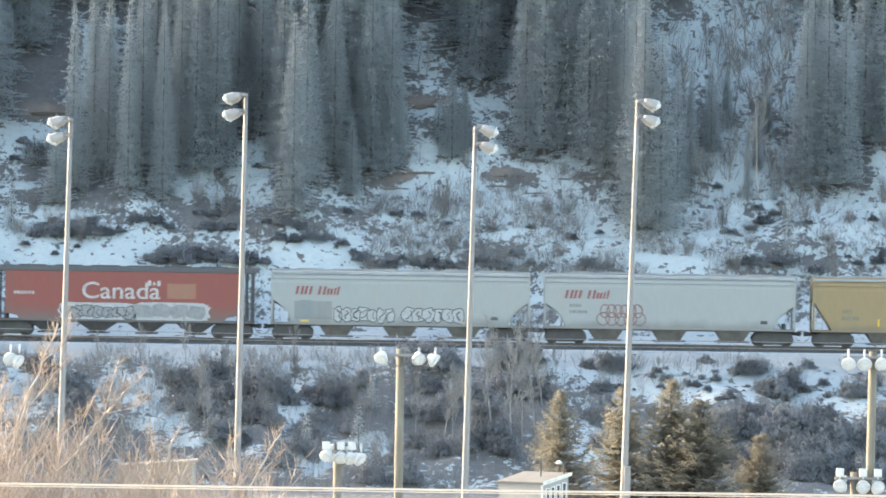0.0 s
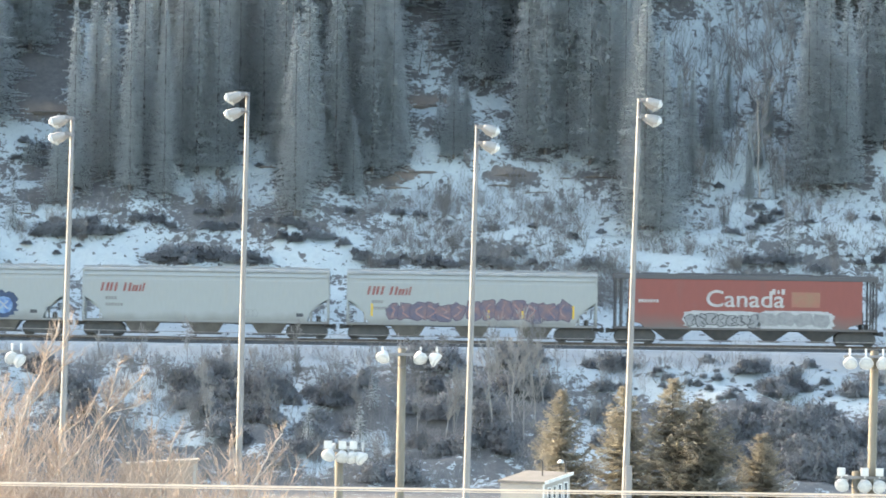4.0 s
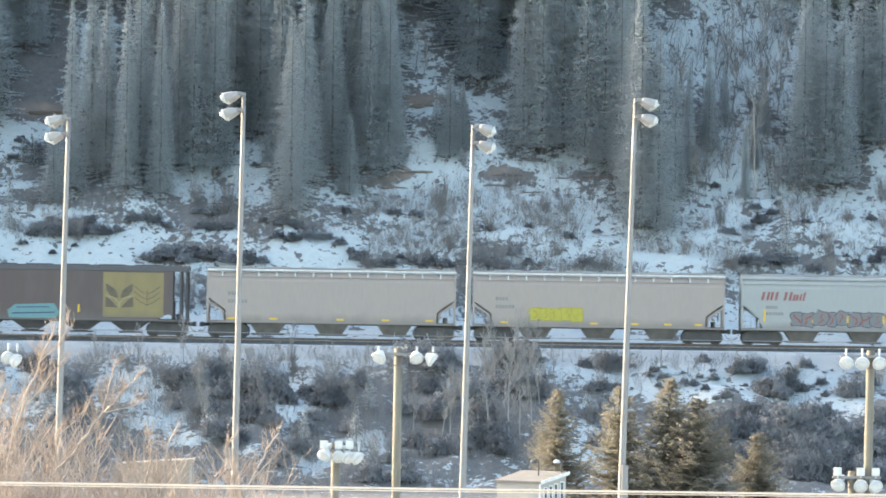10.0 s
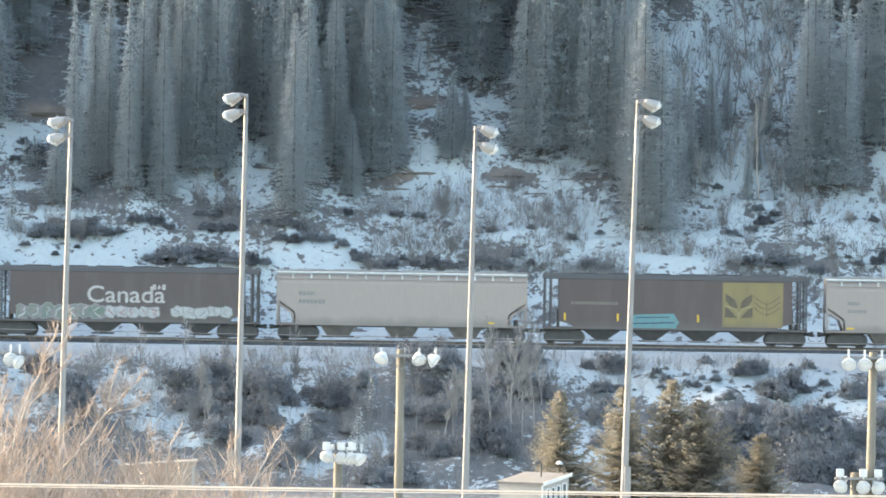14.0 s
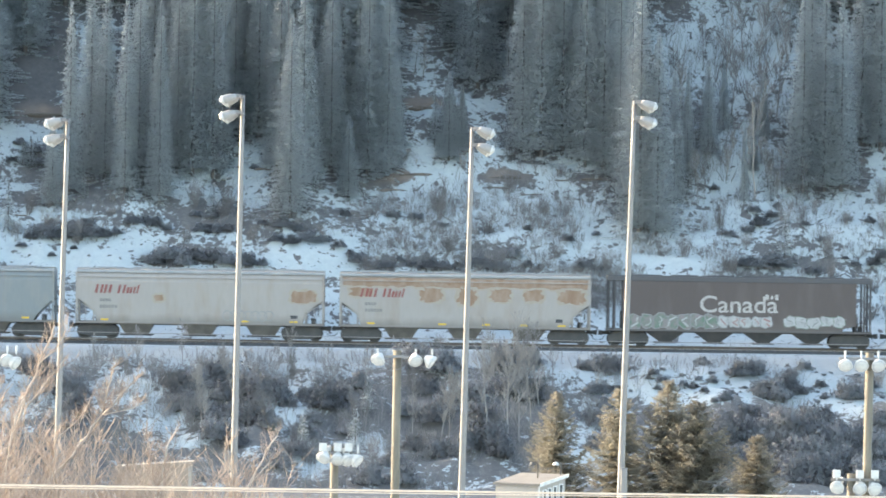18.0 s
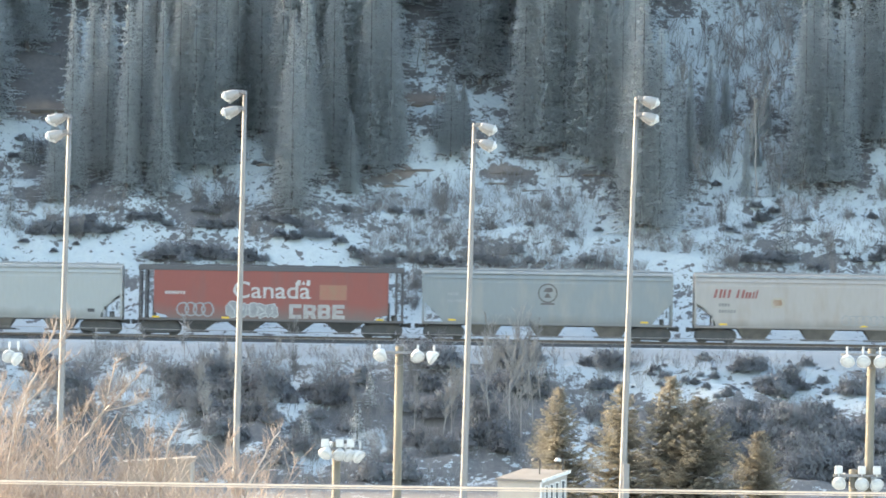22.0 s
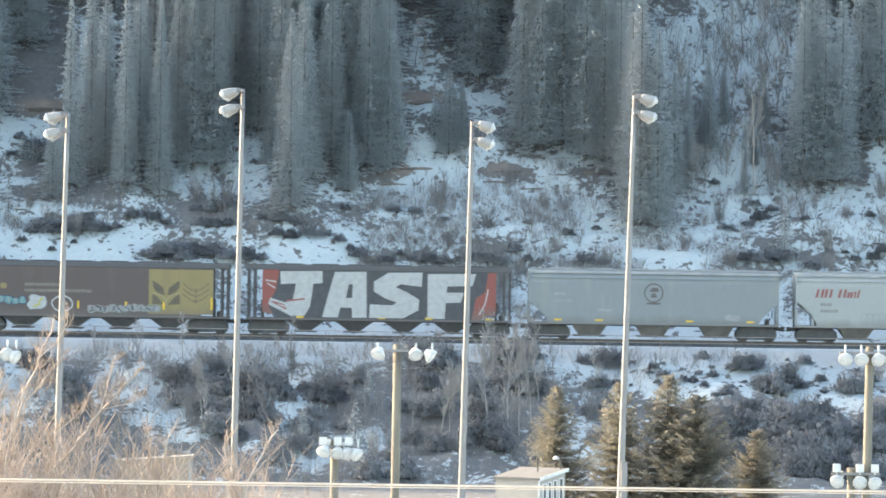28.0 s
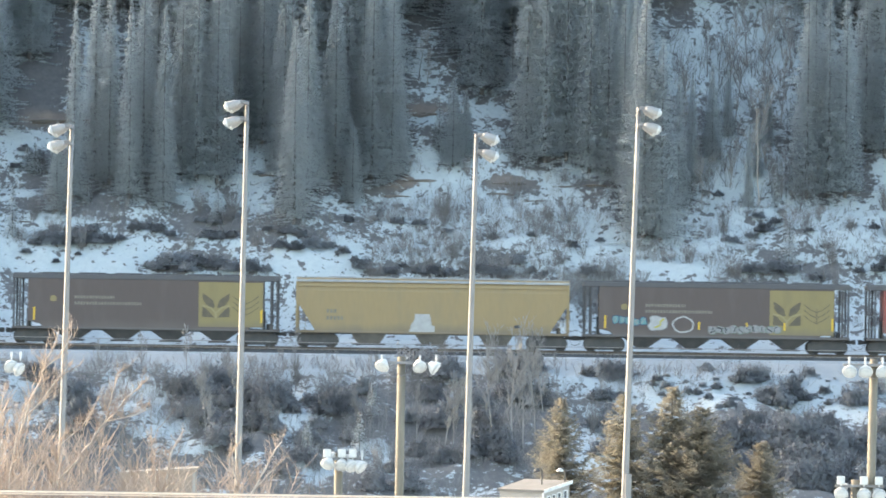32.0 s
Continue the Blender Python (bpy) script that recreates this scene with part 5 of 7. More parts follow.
def slanted_badge(car, x0=-6.95, z=2.98, mat=None):
    """The railway's red badge, as plain slanted blocks in its colour."""
    x = x0
    for w, h, split in ((0.48, 0.56, 1), (0.46, 0.56, 1), (0.24, 0, 0), (0.48, 0.56, 1), (0.36, 0.40, 1), (0.11, 0.44, 0), (0.11, 0.56, 0)):
        if h:
            def at(u, v):
                return (x + u + 0.23 * v, z + v)

            b = 0.15
            rows = [[at(0, 0), at(b, 0), at(b, h), at(0, h)], [at(w - b, 0), at(w, 0), at(w, h), at(w - b, h)]] if split else [[at(0, 0), at(w, 0), at(w, h), at(0, h)]]
            flat(car, "badge_block", rows, mat or LETTER_RED, 9, "red slanted badge block")
        x += w + 0.10


def emblem(car, x=0.0, z=3.12, r=0.66, mat=None):
    n = 30
    ring = ribbon([(x + r * 0.91 * math.cos(2 * math.pi * k / n), z + r * 0.91 * math.sin(2 * math.pi * k / n)) for k in range(n + 1)], r * 0.14)
    ring.append([(x - 0.30, z + 0.10), (x - 0.1, z + 0.34), (x + 0.28, z + 0.36), (x + 0.36, z + 0.12), (x + 0.1, z + 0.06)])
    ring.append([(x - 0.22, z - 0.3), (x + 0.22, z - 0.3), (x + 0.12, z - 0.08), (x, z + 0.02), (x - 0.12, z - 0.08)])
    ring.append(bar(x - 0.45, x + 0.45, z - r - 0.1, 0.12))
    return flat(car, "emblem", ring, mat or EMBLEM_BROWN, 2, "dull brown round emblem")


def ladder(car, x, y, z0, z1, rungs, w=0.42, mat=None):
    rows = [([(x - w / 2, y, z0), (x - w / 2, y, z1)], 0.02, 0.02), ([(x + w / 2, y, z0), (x + w / 2, y, z1)], 0.02, 0.02)]
    for k in range(rungs):
        z = z0 + (z1 - z0) * (k + 0.5) / rungs
        rows.append(([(x - w / 2, y, z), (x + w / 2, y, z)], 0.014, 0.014))
    part("ladder", tubes(*rows, seg=4), mat or UNDER, car)


def common(car, length, body, gaps, low, roof, ribs=None, frame=None):
    """Sills, hoppers, roof walk with hatches, end platforms, running gear."""
    half = length / 2
    part("side_sill", boxes((-half, half, -SIDE - 0.02, -SIDE + 0.16, 0.98, 1.12), (-half, half, SIDE - 0.16, SIDE + 0.02, 0.98, 1.12), bevel=0.015), frame or body, car)
    part("centre_sill", boxes((-half, half, -0.3, 0.3, 0.90, 1.06)), UNDER, car)
    for k, x in enumerate(gaps):
        bm = bmesh.new()
        funnel(bm, x, *low, 0.30, 1.10)
        h = part("hopper", bm, HOPPER_DIRT if frame is None else UNDER, car)
        part("gate", boxes((x - low[1] / 2 - 0.35, x + low[1] / 2 + 0.35, -1.0, 1.0, 0.20, 0.30), bevel=0.02), UNDER, h)
    part("roof_walk", boxes((-half, half, -0.42, 0.42, 4.60, 4.66), (-half, half, -SIDE + 0.12, -SIDE + 0.30, 4.34, 4.50), (-half, half, SIDE - 0.30, SIDE - 0.12, 4.34, 4.50), bevel=0.01), roof, car)
    lid = part("hatch", boxes((-0.9, 0.9, -0.32, 0.32, 4.66, 4.72), bevel=0.02), roof, car)
    lid.matrix_basis = pose(-6, 0, 0)
    for x in (-3.6, -1.2, 1.2, 3.6, 6):
        again("hatch", lid, car, pose(x, 0, 0))
    for s in (-1, 1):
        part("end_platform", boxes((s * (half - 1.5), s * half, -1.4, 1.4, 0.98, 1.05)), UNDER, car)
        if s > 0:
            part("brake_gear", boxes((half - 0.85, half - 0.55, -0.5, 0.0, 1.06, 1.5), (half - 0.42, half - 0.36, -0.8, -0.3, 1.6, 2.1), bevel=0.04), UNDER, car)
    if ribs:
        part("roof_edge", boxes((-half, half, -SIDE + 0.06, -SIDE + 0.12, 4.44, 4.54)), TRIM_WHITE, car)
        for x in ribs:
            box_rib = boxes((x - 0.045, x + 0.045, -SIDE - 0.02, -SIDE + 0.16, 4.08, 4.36))
            part("roof_bracket", box_rib, TRIM_WHITE, car)
    running_gear(car, length)


def round_car(length, mat, label, ribs=None, cut=(1.45, 2.55), low=1.08, crown=True, posts=True, bend=0.58):
    """A covered hopper with smooth curved sides and open ends under the slope sheets."""
    car = thing("hopper_car", pose(0, 400, RAIL_TOP), label, "train car", "cars of the grain train")
    part("body", hull(length, low, cut, 4.60, crown=crown, bend=bend), mat, car, smooth=False)
    common(car, length, mat, (-4.2, 0, 4.2), (2.5, 1.45), ROOF_GREY, ribs)
    half = length / 2
    part("eave_lip", boxes((-half, half, -SIDE - 0.035, -SIDE + 0.02, 4.02, 4.07), bevel=0.008), mat, car)
    for s in (-1, 1):
        if posts:
            for y0, y1 in ((-SIDE - 0.01, -SIDE + 0.1), (SIDE - 0.1, SIDE + 0.01)):
                part("end_post", boxes((s * (half - 0.14), s * half, y0, y1, 1.1, 4.3), bevel=0.01), mat, car)
            x0, x1, x2 = s * (half - 0.14), s * (half - 1.15), s * (half - 1.25)
            for y in (-SIDE, SIDE - 0.06) if bend > 0.5 else ():
                bm = bmesh.new()
                extrude_xz(bm, [(x0, 2.50), (x1, 1.78), (x1, 1.12), (x2, 1.12), (x2, 1.84), (x0, 2.62)], y, y + 0.06)
                bmesh.ops.recalc_face_normals(bm, faces=bm.faces)
                part("slope_frame", bm, mat, car)
        ladder(car, s * (half - 0.45), -SIDE - 0.03, 1.1, 2.4, 4, mat=mat)
    return car


def caged_car(length, mat, label, roof=None):
    """A straight-sided covered hopper whose roof reaches out over open ends framed by posts."""
    car = thing("hopper_car", pose(0, 400, RAIL_TOP), label, "train car", "cars of the grain train")
    inner = length - 2.1
    part("body", hull(inner, 1.08, (1.0, 1.5), 4.55, crown=False), mat, car)
    dark = roof or BLACK
    common(car, length, mat, (-4.85, -1.62, 1.62, 4.85), (3.0, 0.75), dark, frame=BLACK)
    half = length / 2
    part("roof", boxes((-half, half, -SIDE - 0.03, SIDE + 0.03, 4.29, 4.60), bevel=0.03), dark, car, "dark roof with overhanging ends")
    for s in (-1, 1):
        for d in (0.06, 0.46):
            for y0, y1 in ((-SIDE, -SIDE + 0.12), (SIDE - 0.12, SIDE)):
                part("end_post", boxes((s * (half - d), s * (half - d - 0.13), y0, y1, 1.0, 4.29)), dark, car)
        ladder(car, s * (half - 0.30), -SIDE - 0.02, 1.1, 4.3, 9, 0.34)
        part("end_bulkhead", boxes((s * (half - 1.12), s * (half - 0.95), -1.1, 1.1, 1.1, 2.3)), UNDER, car)
    return car


SEQUENCE = []


def put(car, rear, front):
    SEQUENCE.append((car, rear, front))


def wheat_panel(car, x0, x1, z0=1.25, z1=4.2):
    p = flat(car, "panel", [bar(x0, x1, z0, z1 - z0)], PANEL_YELLOW, 1, "faded yellow painted panel")
    cx, zm = x0 + (x1 - x0) * 0.27, z0 + (z1 - z0) * 0.42
    for side in (-1, 1):
        leaf = [(0.08, 0.05), (0.22, 0.02), (0.62, 0.20), (0.86, 0.52), (0.90, 0.98), (0.55, 0.78), (0.20, 0.50)]
        flat(p, "leaf_sign", [[(cx + side * u, zm + v) for u, v in leaf]], LEAF_DARK, 2)
        flat(p, "leaf_sign", [[(cx + side * u, zm + v) for u, v in ((0.10, -0.62), (0.92, -0.58), (0.90, 0.10), (0.62, -0.06))]], LEAF_DARK, 2)
        flat(p, "stem_sign", ribbon([(cx, zm - 0.66), (cx + side * 0.03, zm - 0.3), (cx + side * 0.35, zm + 0.02), (cx + side * 0.92, zm + 0.16)], 0.09), PANEL_PALE, 4)
    c2 = x0 + (x1 - x0) * 0.73
    lines = ribbon([(c2, zm - 0.5), (c2, zm + 0.55)], 0.045)
    for k in range(3):
        z = zm - 0.42 + k * 0.36
        lines += ribbon([(c2 - 0.86, z + 0.52), (c2 - 0.4, z + 0.16), (c2, z), (c2 + 0.4, z + 0.16), (c2 + 0.86, z + 0.52)], 0.05)
    flat(p, "wheat_sign", lines, LEAF_DARK, 2)


def under_eave(*rows):
    return [(x, min(z, 3.735)) for x, z in blob(*rows)]


def rust(car, rows, band=None):
    """Rust stains: a washed-out rim round a browner heart, and a brown band under the eave."""
    rnd = random.Random(3)
    if band:
        n = 40
        low = [(band[0] + (band[1] - band[0]) * k / n, 3.62 + 0.2 * noise.noise((k * 0.6, band[0], 2.0)) - 0.1 * rnd.random()) for k in range(n + 1)]
        b = flat(car, "rust_band", [low + [(band[1], 3.74), (band[0], 3.74)]], RUST_PALE, 1, "brown rust band under the eave")
        flat(b, "rust_stain", [[(x, z + 0.08 + 0.06 * rnd.random()) for x, z in low] + [(band[1], 3.745), (band[0], 3.745)]], RUST, 2)
        # the same rust on the curved sheet above the eave
        bm, last = bmesh.new(), None
        for k in range(n + 1):
            x, top = low[k][0], 0.75 + 0.25 * noise.noise((k * 0.45, 5.0, band[0]))
            y1, z1 = (SIDE - 0.06 - 0.16 * top, 4.05 + 0.28 * top)
            pts = [(SIDE, 3.74), (SIDE - 0.06, 4.05), (y1, z1)]
            row = [bm.verts.new((x, -y - 0.007, z)) for y, z in pts]
            if last:
                for u, v, w, q in zip(last, row, row[1:], last[1:]):
                    bm.faces.new((u, v, w, q))
            last = row
        part("rust_band", bm, RUST, car, "brown rust along the curved eave")
    for k, (x0, x1, z0, z1) in enumerate(rows):
        flat(car, "rust_stain", [under_eave((x0 + x1) / 2, (z0 + z1) / 2, (x1 - x0) / 2 + 0.16, (z1 - z0) / 2 + 0.12, rnd, 30, 0.6, 0.14)], RUST_PALE, 3)
        flat(car, "rust_stain", [under_eave((x0 + x1) / 2, (z0 + z1) / 2, (x1 - x0) / 2, (z1 - z0) / 2, rnd, 30, 0.6, 0.22)], RUST, 5)


DARK_CAR = paint("dark_weathered_paint", (0.070, 0.053, 0.050), (0.11, 0.095, 0.09), 0.4)
FADED = material("faded_sign", (0.22, 0.12, 0.075), (0.25, 0.10, 0.07), rough=0.7, scale=2.0, bump=0)
PANEL_PALE = material("panel_pale_sign", (0.25, 0.205, 0.11), (0.22, 0.18, 0.09), rough=0.7, bump=0)
MARK_PALE = material("faded_mark", (0.15, 0.145, 0.14), (0.185, 0.175, 0.165), rough=0.7, bump=0)
LEAF_DARK = material("leaf_sign_dark", (0.075, 0.062, 0.045), (0.10, 0.08, 0.05), rough=0.7, bump=0)
MARK_DULL = material("dull_mark", (0.13, 0.115, 0.095), (0.17, 0.15, 0.12), rough=0.7, bump=0)
SPRAY_PALE = material("spray_pale", (0.29, 0.275, 0.265), (0.235, 0.21, 0.20), rough=0.7, bump=0)
RUST_PALE = material("washed_rust", (0.285, 0.235, 0.19), (0.29, 0.26, 0.22), rough=0.8, scale=2.5, stretch=(1, 1, 0.4), bump=0)
RUST = material("rust_stain", (0.215, 0.13, 0.085), (0.27, 0.195, 0.15), rough=0.8, scale=2.5, stretch=(1, 1, 0.4), bump=0)
RIBS = [-7.2 + 1.2 * k for k in range(13)]


def pale_car(length, mat=WHITE_GREY, label="pale grey covered hopper car with a red slanted badge", badge=True, **kw):
    car = round_car(length, mat, label, **kw)
    if badge:
        slanted_badge(car)
        marks(car, -6.6, -5.4, [2.42, 2.0], 0.2, MARK_PALE)
    flat(car, "stencil", [bar(6.0, 6.45, 1.45, 0.22)], LETTER_DARK, 2)
    return car


def build_train():
    yellow = "mustard yellow covered hopper car with steep sloped ends"
    # put: each car with its two ends, metres along the line at the start

    c = round_car(17.94, YELLOW, yellow, cut=(1.3, 3.15), bend=0.24)
    marks(c, -7.0, -5.9, [2.25, 1.8], 0.24, MARK_DULL)
    strips(c, [-4.6], 1.4, 1.9, False)
    put(c, 24.43, 42.37)

    c = pale_car(16.6, label="pale grey covered hopper car with red badge and looped maroon graffiti")
    loop_tag(c, -4.5, -1.9, 1.7, 2.65, 6, SPRAY_MAROON, 4, "dull maroon looped graffiti", 0.08)
    loop_tag(c, -4.7, -1.7, 1.2, 2.1, 5, SPRAY_MAROON, 5, "dull maroon looped graffiti", 0.08)
    put(c, 6.71, 23.3)

    c = pale_car(17.12, label="pale grey covered hopper car with red badge and white graffiti")
    flat(c, "patch", [bar(-7.0, -4.5, 1.35, 1.2)], GREY, 3, "grey painted-out patch")
    bubble_tag(c, -4.4, -0.4, 1.15, 2.2, 7, SPRAY_WHITE, LETTER_DARK, 5, "white bubble graffiti with dark outline")
    bubble_tag(c, 0.2, 4.2, 1.15, 2.2, 6, SPRAY_WHITE, LETTER_DARK, 6, "white bubble graffiti with dark outline")
    dashes(c, [-6.3, -1.3, 4.0])
    put(c, -11.35, 5.77)

    c = caged_car(17.46, RED, "faded red covered hopper car with white lettering and grey graffiti")
    wordmark(c, "Canada", -2.6, 2.55, 2.50, LETTER_WHITE, "white lettering", 1.12)
    flag(c, 1.72, 3.38)
    flat(c, "faded_patch", [bar(3.0, 4.9, 2.55, 1.0)], FADED, 1, "tan faded patch")
    bubble_tag(c, -3.9, 0.8, 1.22, 2.1, 7, SPRAY_GREY, LETTER_DARK, 7, "grey bubble graffiti", cloud=SPRAY_WHITE)
    bubble_tag(c, 0.9, 5.6, 1.22, 2.15, 4, SPRAY_GREY, LETTER_GREY, 8, "light grey bubble graffiti", cloud=SPRAY_WHITE)
    marks(c, -7.1, -4.8, [2.75], 0.2, LETTER_WHITE)
    put(c, -29.93, -12.47)

    c = pale_car(16.56, label="pale grey covered hopper car with red badge and long purple graffiti")
    bubble_tag(c, -5.6, -0.5, 1.25, 2.5, 6, SPRAY_PURPLE, SPRAY_PLUM, 9, "purple and rust bubble graffiti", SPRAY_PINK)
    bubble_tag(c, -0.4, 6.6, 1.25, 2.75, 7, SPRAY_PURPLE, SPRAY_PLUM, 10, "purple and rust bubble graffiti", SPRAY_PINK)
    strips(c, [-6.6, -3.55, -1.15, 1.1, 3.35, 6.7])
    put(c, -47.57, -31.01)

    c = pale_car(16.3)
    loop_tag(c, 2.0, 3.4, 1.4, 1.9, 5, LETTER_GREY, 12, "faint dark tag", 0.05)
    put(c, -65.03, -48.73)

    c = pale_car(16.52, label="pale grey covered hopper car with red badge and blue wheel-shaped graffiti")
    bubble_tag(c, -4.9, 1.1, 1.22, 2.3, 8, SPRAY_DULL, SPRAY_PLUM, 13, "grey and dull red graffiti", LETTER_RED)
    rnd = random.Random(2)
    g = flat(c, "graffiti", [blob(2.4, 1.95, 0.95, 0.85, rnd, 34, 0.9, 0.2), blob(4.25, 1.95, 0.9, 0.85, rnd, 34, 0.9, 0.2)], SPRAY_NAVY, 3, "blue round graffiti with dark spiky rim")
    flat(g, "letter_fill", [blob(2.4, 1.95, 0.62, 0.56, rnd, 20, 0.9, 0.04), blob(4.25, 1.95, 0.58, 0.56, rnd, 20, 0.9, 0.04)], SPRAY_BLUE, 4)
    flat(g, "letter_stroke", ribbon([(2.1, 1.65), (2.4, 2.0), (2.75, 2.2)], 0.07) + ribbon([(2.1, 2.2), (2.7, 1.7)], 0.07) + ribbon([(4.0, 1.7), (4.3, 2.0), (4.55, 2.25)], 0.07) + ribbon([(4.0, 2.2), (4.5, 1.7)], 0.07), SPRAY_WHITE, 5)
    strips(c, [-6.7, -3.5, -1.2, 1.15, 3.4], first=True)
    put(c, -82.71, -66.19)

    cream = "cream covered hopper car with a ribbed roof edge"
    c = round_car(16.64, CREAM, cream + " and yellow graffiti", RIBS, cut=(1.15, 2.35))
    bubble_tag(c, -4.5, -1.1, 1.30, 2.3, 5, SPRAY_YELLOW, SPRAY_OCHRE, 14, "yellow block graffiti", SPRAY_OCHRE, square=0.3)
    marks(c, -6.8, -5.5, [2.72, 2.2], 0.22, MARK_PALE)
    dashes(c, [-6.2, -0.3, 2.4, 4.6, 6.6], 1.22)
    put(c, -100.43, -83.8)

    c = round_car(16.45, CREAM, cream, RIBS, cut=(1.15, 2.35))
    marks(c, -6.8, -5.5, [2.82, 2.3], 0.22, MARK_PALE)
    dashes(c, [-6.6, -3.8, 0.6, 3.6, 6.5], 1.22)
    put(c, -118.0, -101.56)

    wheat = "dark brown hopper car with a faded yellow panel"
    c = caged_car(17.5, BROWN, wheat + " and teal graffiti")
    wheat_panel(c, 3.1, 7.1)
    g = flat(c, "graffiti", [[(-3.1, 1.12), (0.0, 1.12), (0.25, 1.5), (-0.1, 2.1), (-2.7, 2.0), (-3.2, 1.6)]], SPRAY_TEAL, 2, "teal block graffiti")
    flat(g, "letter_stroke", ribbon([(-2.9, 1.4), (-0.1, 1.5)], 0.08) + ribbon([(-2.6, 1.8), (-0.4, 1.85)], 0.06), SPRAY_NAVY, 3)
    marks(c, -6.9, -1.8, [2.62], 0.2, MARK_DULL)
    strips(c, [-7.3, -3.8, 1.5], first=False)
    put(c, -136.7, -119.2)

    c = round_car(16.56, CREAM, cream, RIBS, cut=(1.15, 2.35))
    marks(c, -6.8, -5.0, [2.95, 2.42], 0.26, MARK_PALE)
    dashes(c, [5.9], 1.22)
    put(c, -154.3, -137.74)

    c = caged_car(17.53, DARK_CAR, "blackish-brown covered hopper car with white lettering and pale graffiti")
    wordmark(c, "Canada", -2.6, 2.55, 2.28, LETTER_WHITE, "white lettering", 1.12)
    flag(c, 1.72, 3.16)
    bubble_tag(c, -7.3, -1.5, 1.12, 2.2, 7, SPRAY_GREEN, SPRAY_GREY, 15, "green and grey graffiti", SPRAY_WHITE)
    bubble_tag(c, -1.4, 2.2, 1.25, 2.1, 5, SPRAY_WHITE, SPRAY_GREY, 16, "white graffiti with grey edge", SPRAY_PINK)
    bubble_tag(c, 3.0, 7.0, 1.3, 2.15, 5, SPRAY_WHITE, SPRAY_GREEN, 17, "white graffiti with green edge", SPRAY_GREY)
    put(c, -172.96, -155.42)

    c = pale_car(16.6, RUSTY_WHITE, "white covered hopper car with red badge and rust stains")
    rust(c, [(-7.6, -6.2, 3.0, 3.6), (-2.9, -1.5, 2.7, 3.62), (-0.5, 0.75, 2.5, 3.62), (1.6, 3.0, 2.8, 3.62), (3.9, 5.1, 2.8, 3.6), (6.2, 7.9, 2.7, 3.6)], (-8.1, 8.1))
    dashes(c, [-6.2, -1.5, 1.4, 3.9, 6.4])
    put(c, -190.6, -174.0)

    c = pale_car(16.41, RUSTY_WHITE, "white covered hopper car with red badge and a rust patch")
    rust(c, [(6.0, 7.6, 2.55, 3.3), (-3.0, -2.4, 2.5, 2.9)])
    loop_tag(c, 1.6, 4.8, 1.25, 1.95, 7, LETTER_GREY, 18, "thin dark outlined graffiti", 0.05)
    dashes(c, [-6.3, 3.0, 6.2])
    put(c, -208.02, -191.61)

    grey = "blue-grey covered hopper car with a dull round emblem"
    c = round_car(16.56, GREY, grey, cut=(1.4, 2.6), bend=0.3)
    emblem(c)
    marks(c, -6.6, -5.3, [2.9, 2.45], 0.18, LETTER_GREY)
    dashes(c, [-6.3, 6.4], 1.22)
    put(c, -226.0, -209.44)

    c = caged_car(17.57, RED, "faded red covered hopper car with white lettering and block graffiti")
    wordmark(c, "Canada", -2.5, 2.6, 2.50, LETTER_WHITE, "white lettering", 1.12)
    flag(c, 1.72, 3.38)
    flat(c, "faded_patch", [bar(3.2, 5.0, 2.45, 1.0)], FADED, 1, "tan faded patch")
    loop_tag(c, -6.1, -3.9, 1.25, 2.2, 4, SPRAY_GREY, 19, "dull grey outlined graffiti", 0.1)
    bubble_tag(c, -2.9, 0.4, 1.2, 2.25, 5, SPRAY_GREY, SPRAY_WHITE, 20, "grey bubble graffiti with white edge", SPRAY_WHITE)
    for k in range(4):
        x = 1.2 + k * 0.95
        if k == 2:
            g = flat(c, "graffiti_letter", [[(x, 1.2), (x + 0.7, 1.2), (x + 0.84, 1.35), (x + 0.78, 1.68), (x + 0.84, 1.95), (x + 0.7, 2.15), (x, 2.15)]], SPRAY_PALE, 2, "white block graffiti")
            flat(g, "letter_counter", [bar(x + 0.28, x + 0.56, 1.40, 0.16), bar(x + 0.28, x + 0.56, 1.76, 0.16)], RED, 3)
        elif k in (0, 3):
            pts = [(x, 1.2), (x + 0.82, 1.2), (x + 0.82, 1.45), (x + 0.27, 1.45)] + ([(x + 0.27, 1.56), (x + 0.7, 1.56), (x + 0.7, 1.78), (x + 0.27, 1.78)] if k else []) + [(x + 0.27, 1.9), (x + 0.82, 1.9), (x + 0.82, 2.15), (x, 2.15)]
            flat(c, "graffiti_letter", [pts], SPRAY_PALE, 2, "white block graffiti")
        else:
            g = flat(c, "graffiti_letter", [[(x, 1.2), (x + 0.28, 1.2), (x + 0.4, 1.5), (x + 0.55, 1.2), (x + 0.86, 1.2), (x + 0.72, 1.6), (x + 0.85, 1.8), (x + 0.8, 2.1), (x, 2.15)]], SPRAY_PALE, 2, "white block graffiti")
            flat(g, "letter_counter", [bar(x + 0.3, x + 0.55, 1.72, 0.2)], RED, 3)
    marks(c, -7.0, -4.7, [2.72], 0.2, LETTER_WHITE)
    dashes(c, [-7.6, -3.0, 7.2], 1.14)
    put(c, -244.77, -227.2)

    c = pale_car(16.52)
    loop_tag(c, -3.9, -1.6, 1.3, 2.0, 6, LETTER_GREY, 22, "faint dark tag", 0.05)
    put(c, -262.34, -245.82)

    c = round_car(16.56, GREY, grey, cut=(1.4, 2.6), bend=0.3)
    emblem(c)
    marks(c, -6.6, -5.3, [2.9, 2.45], 0.18, LETTER_GREY)
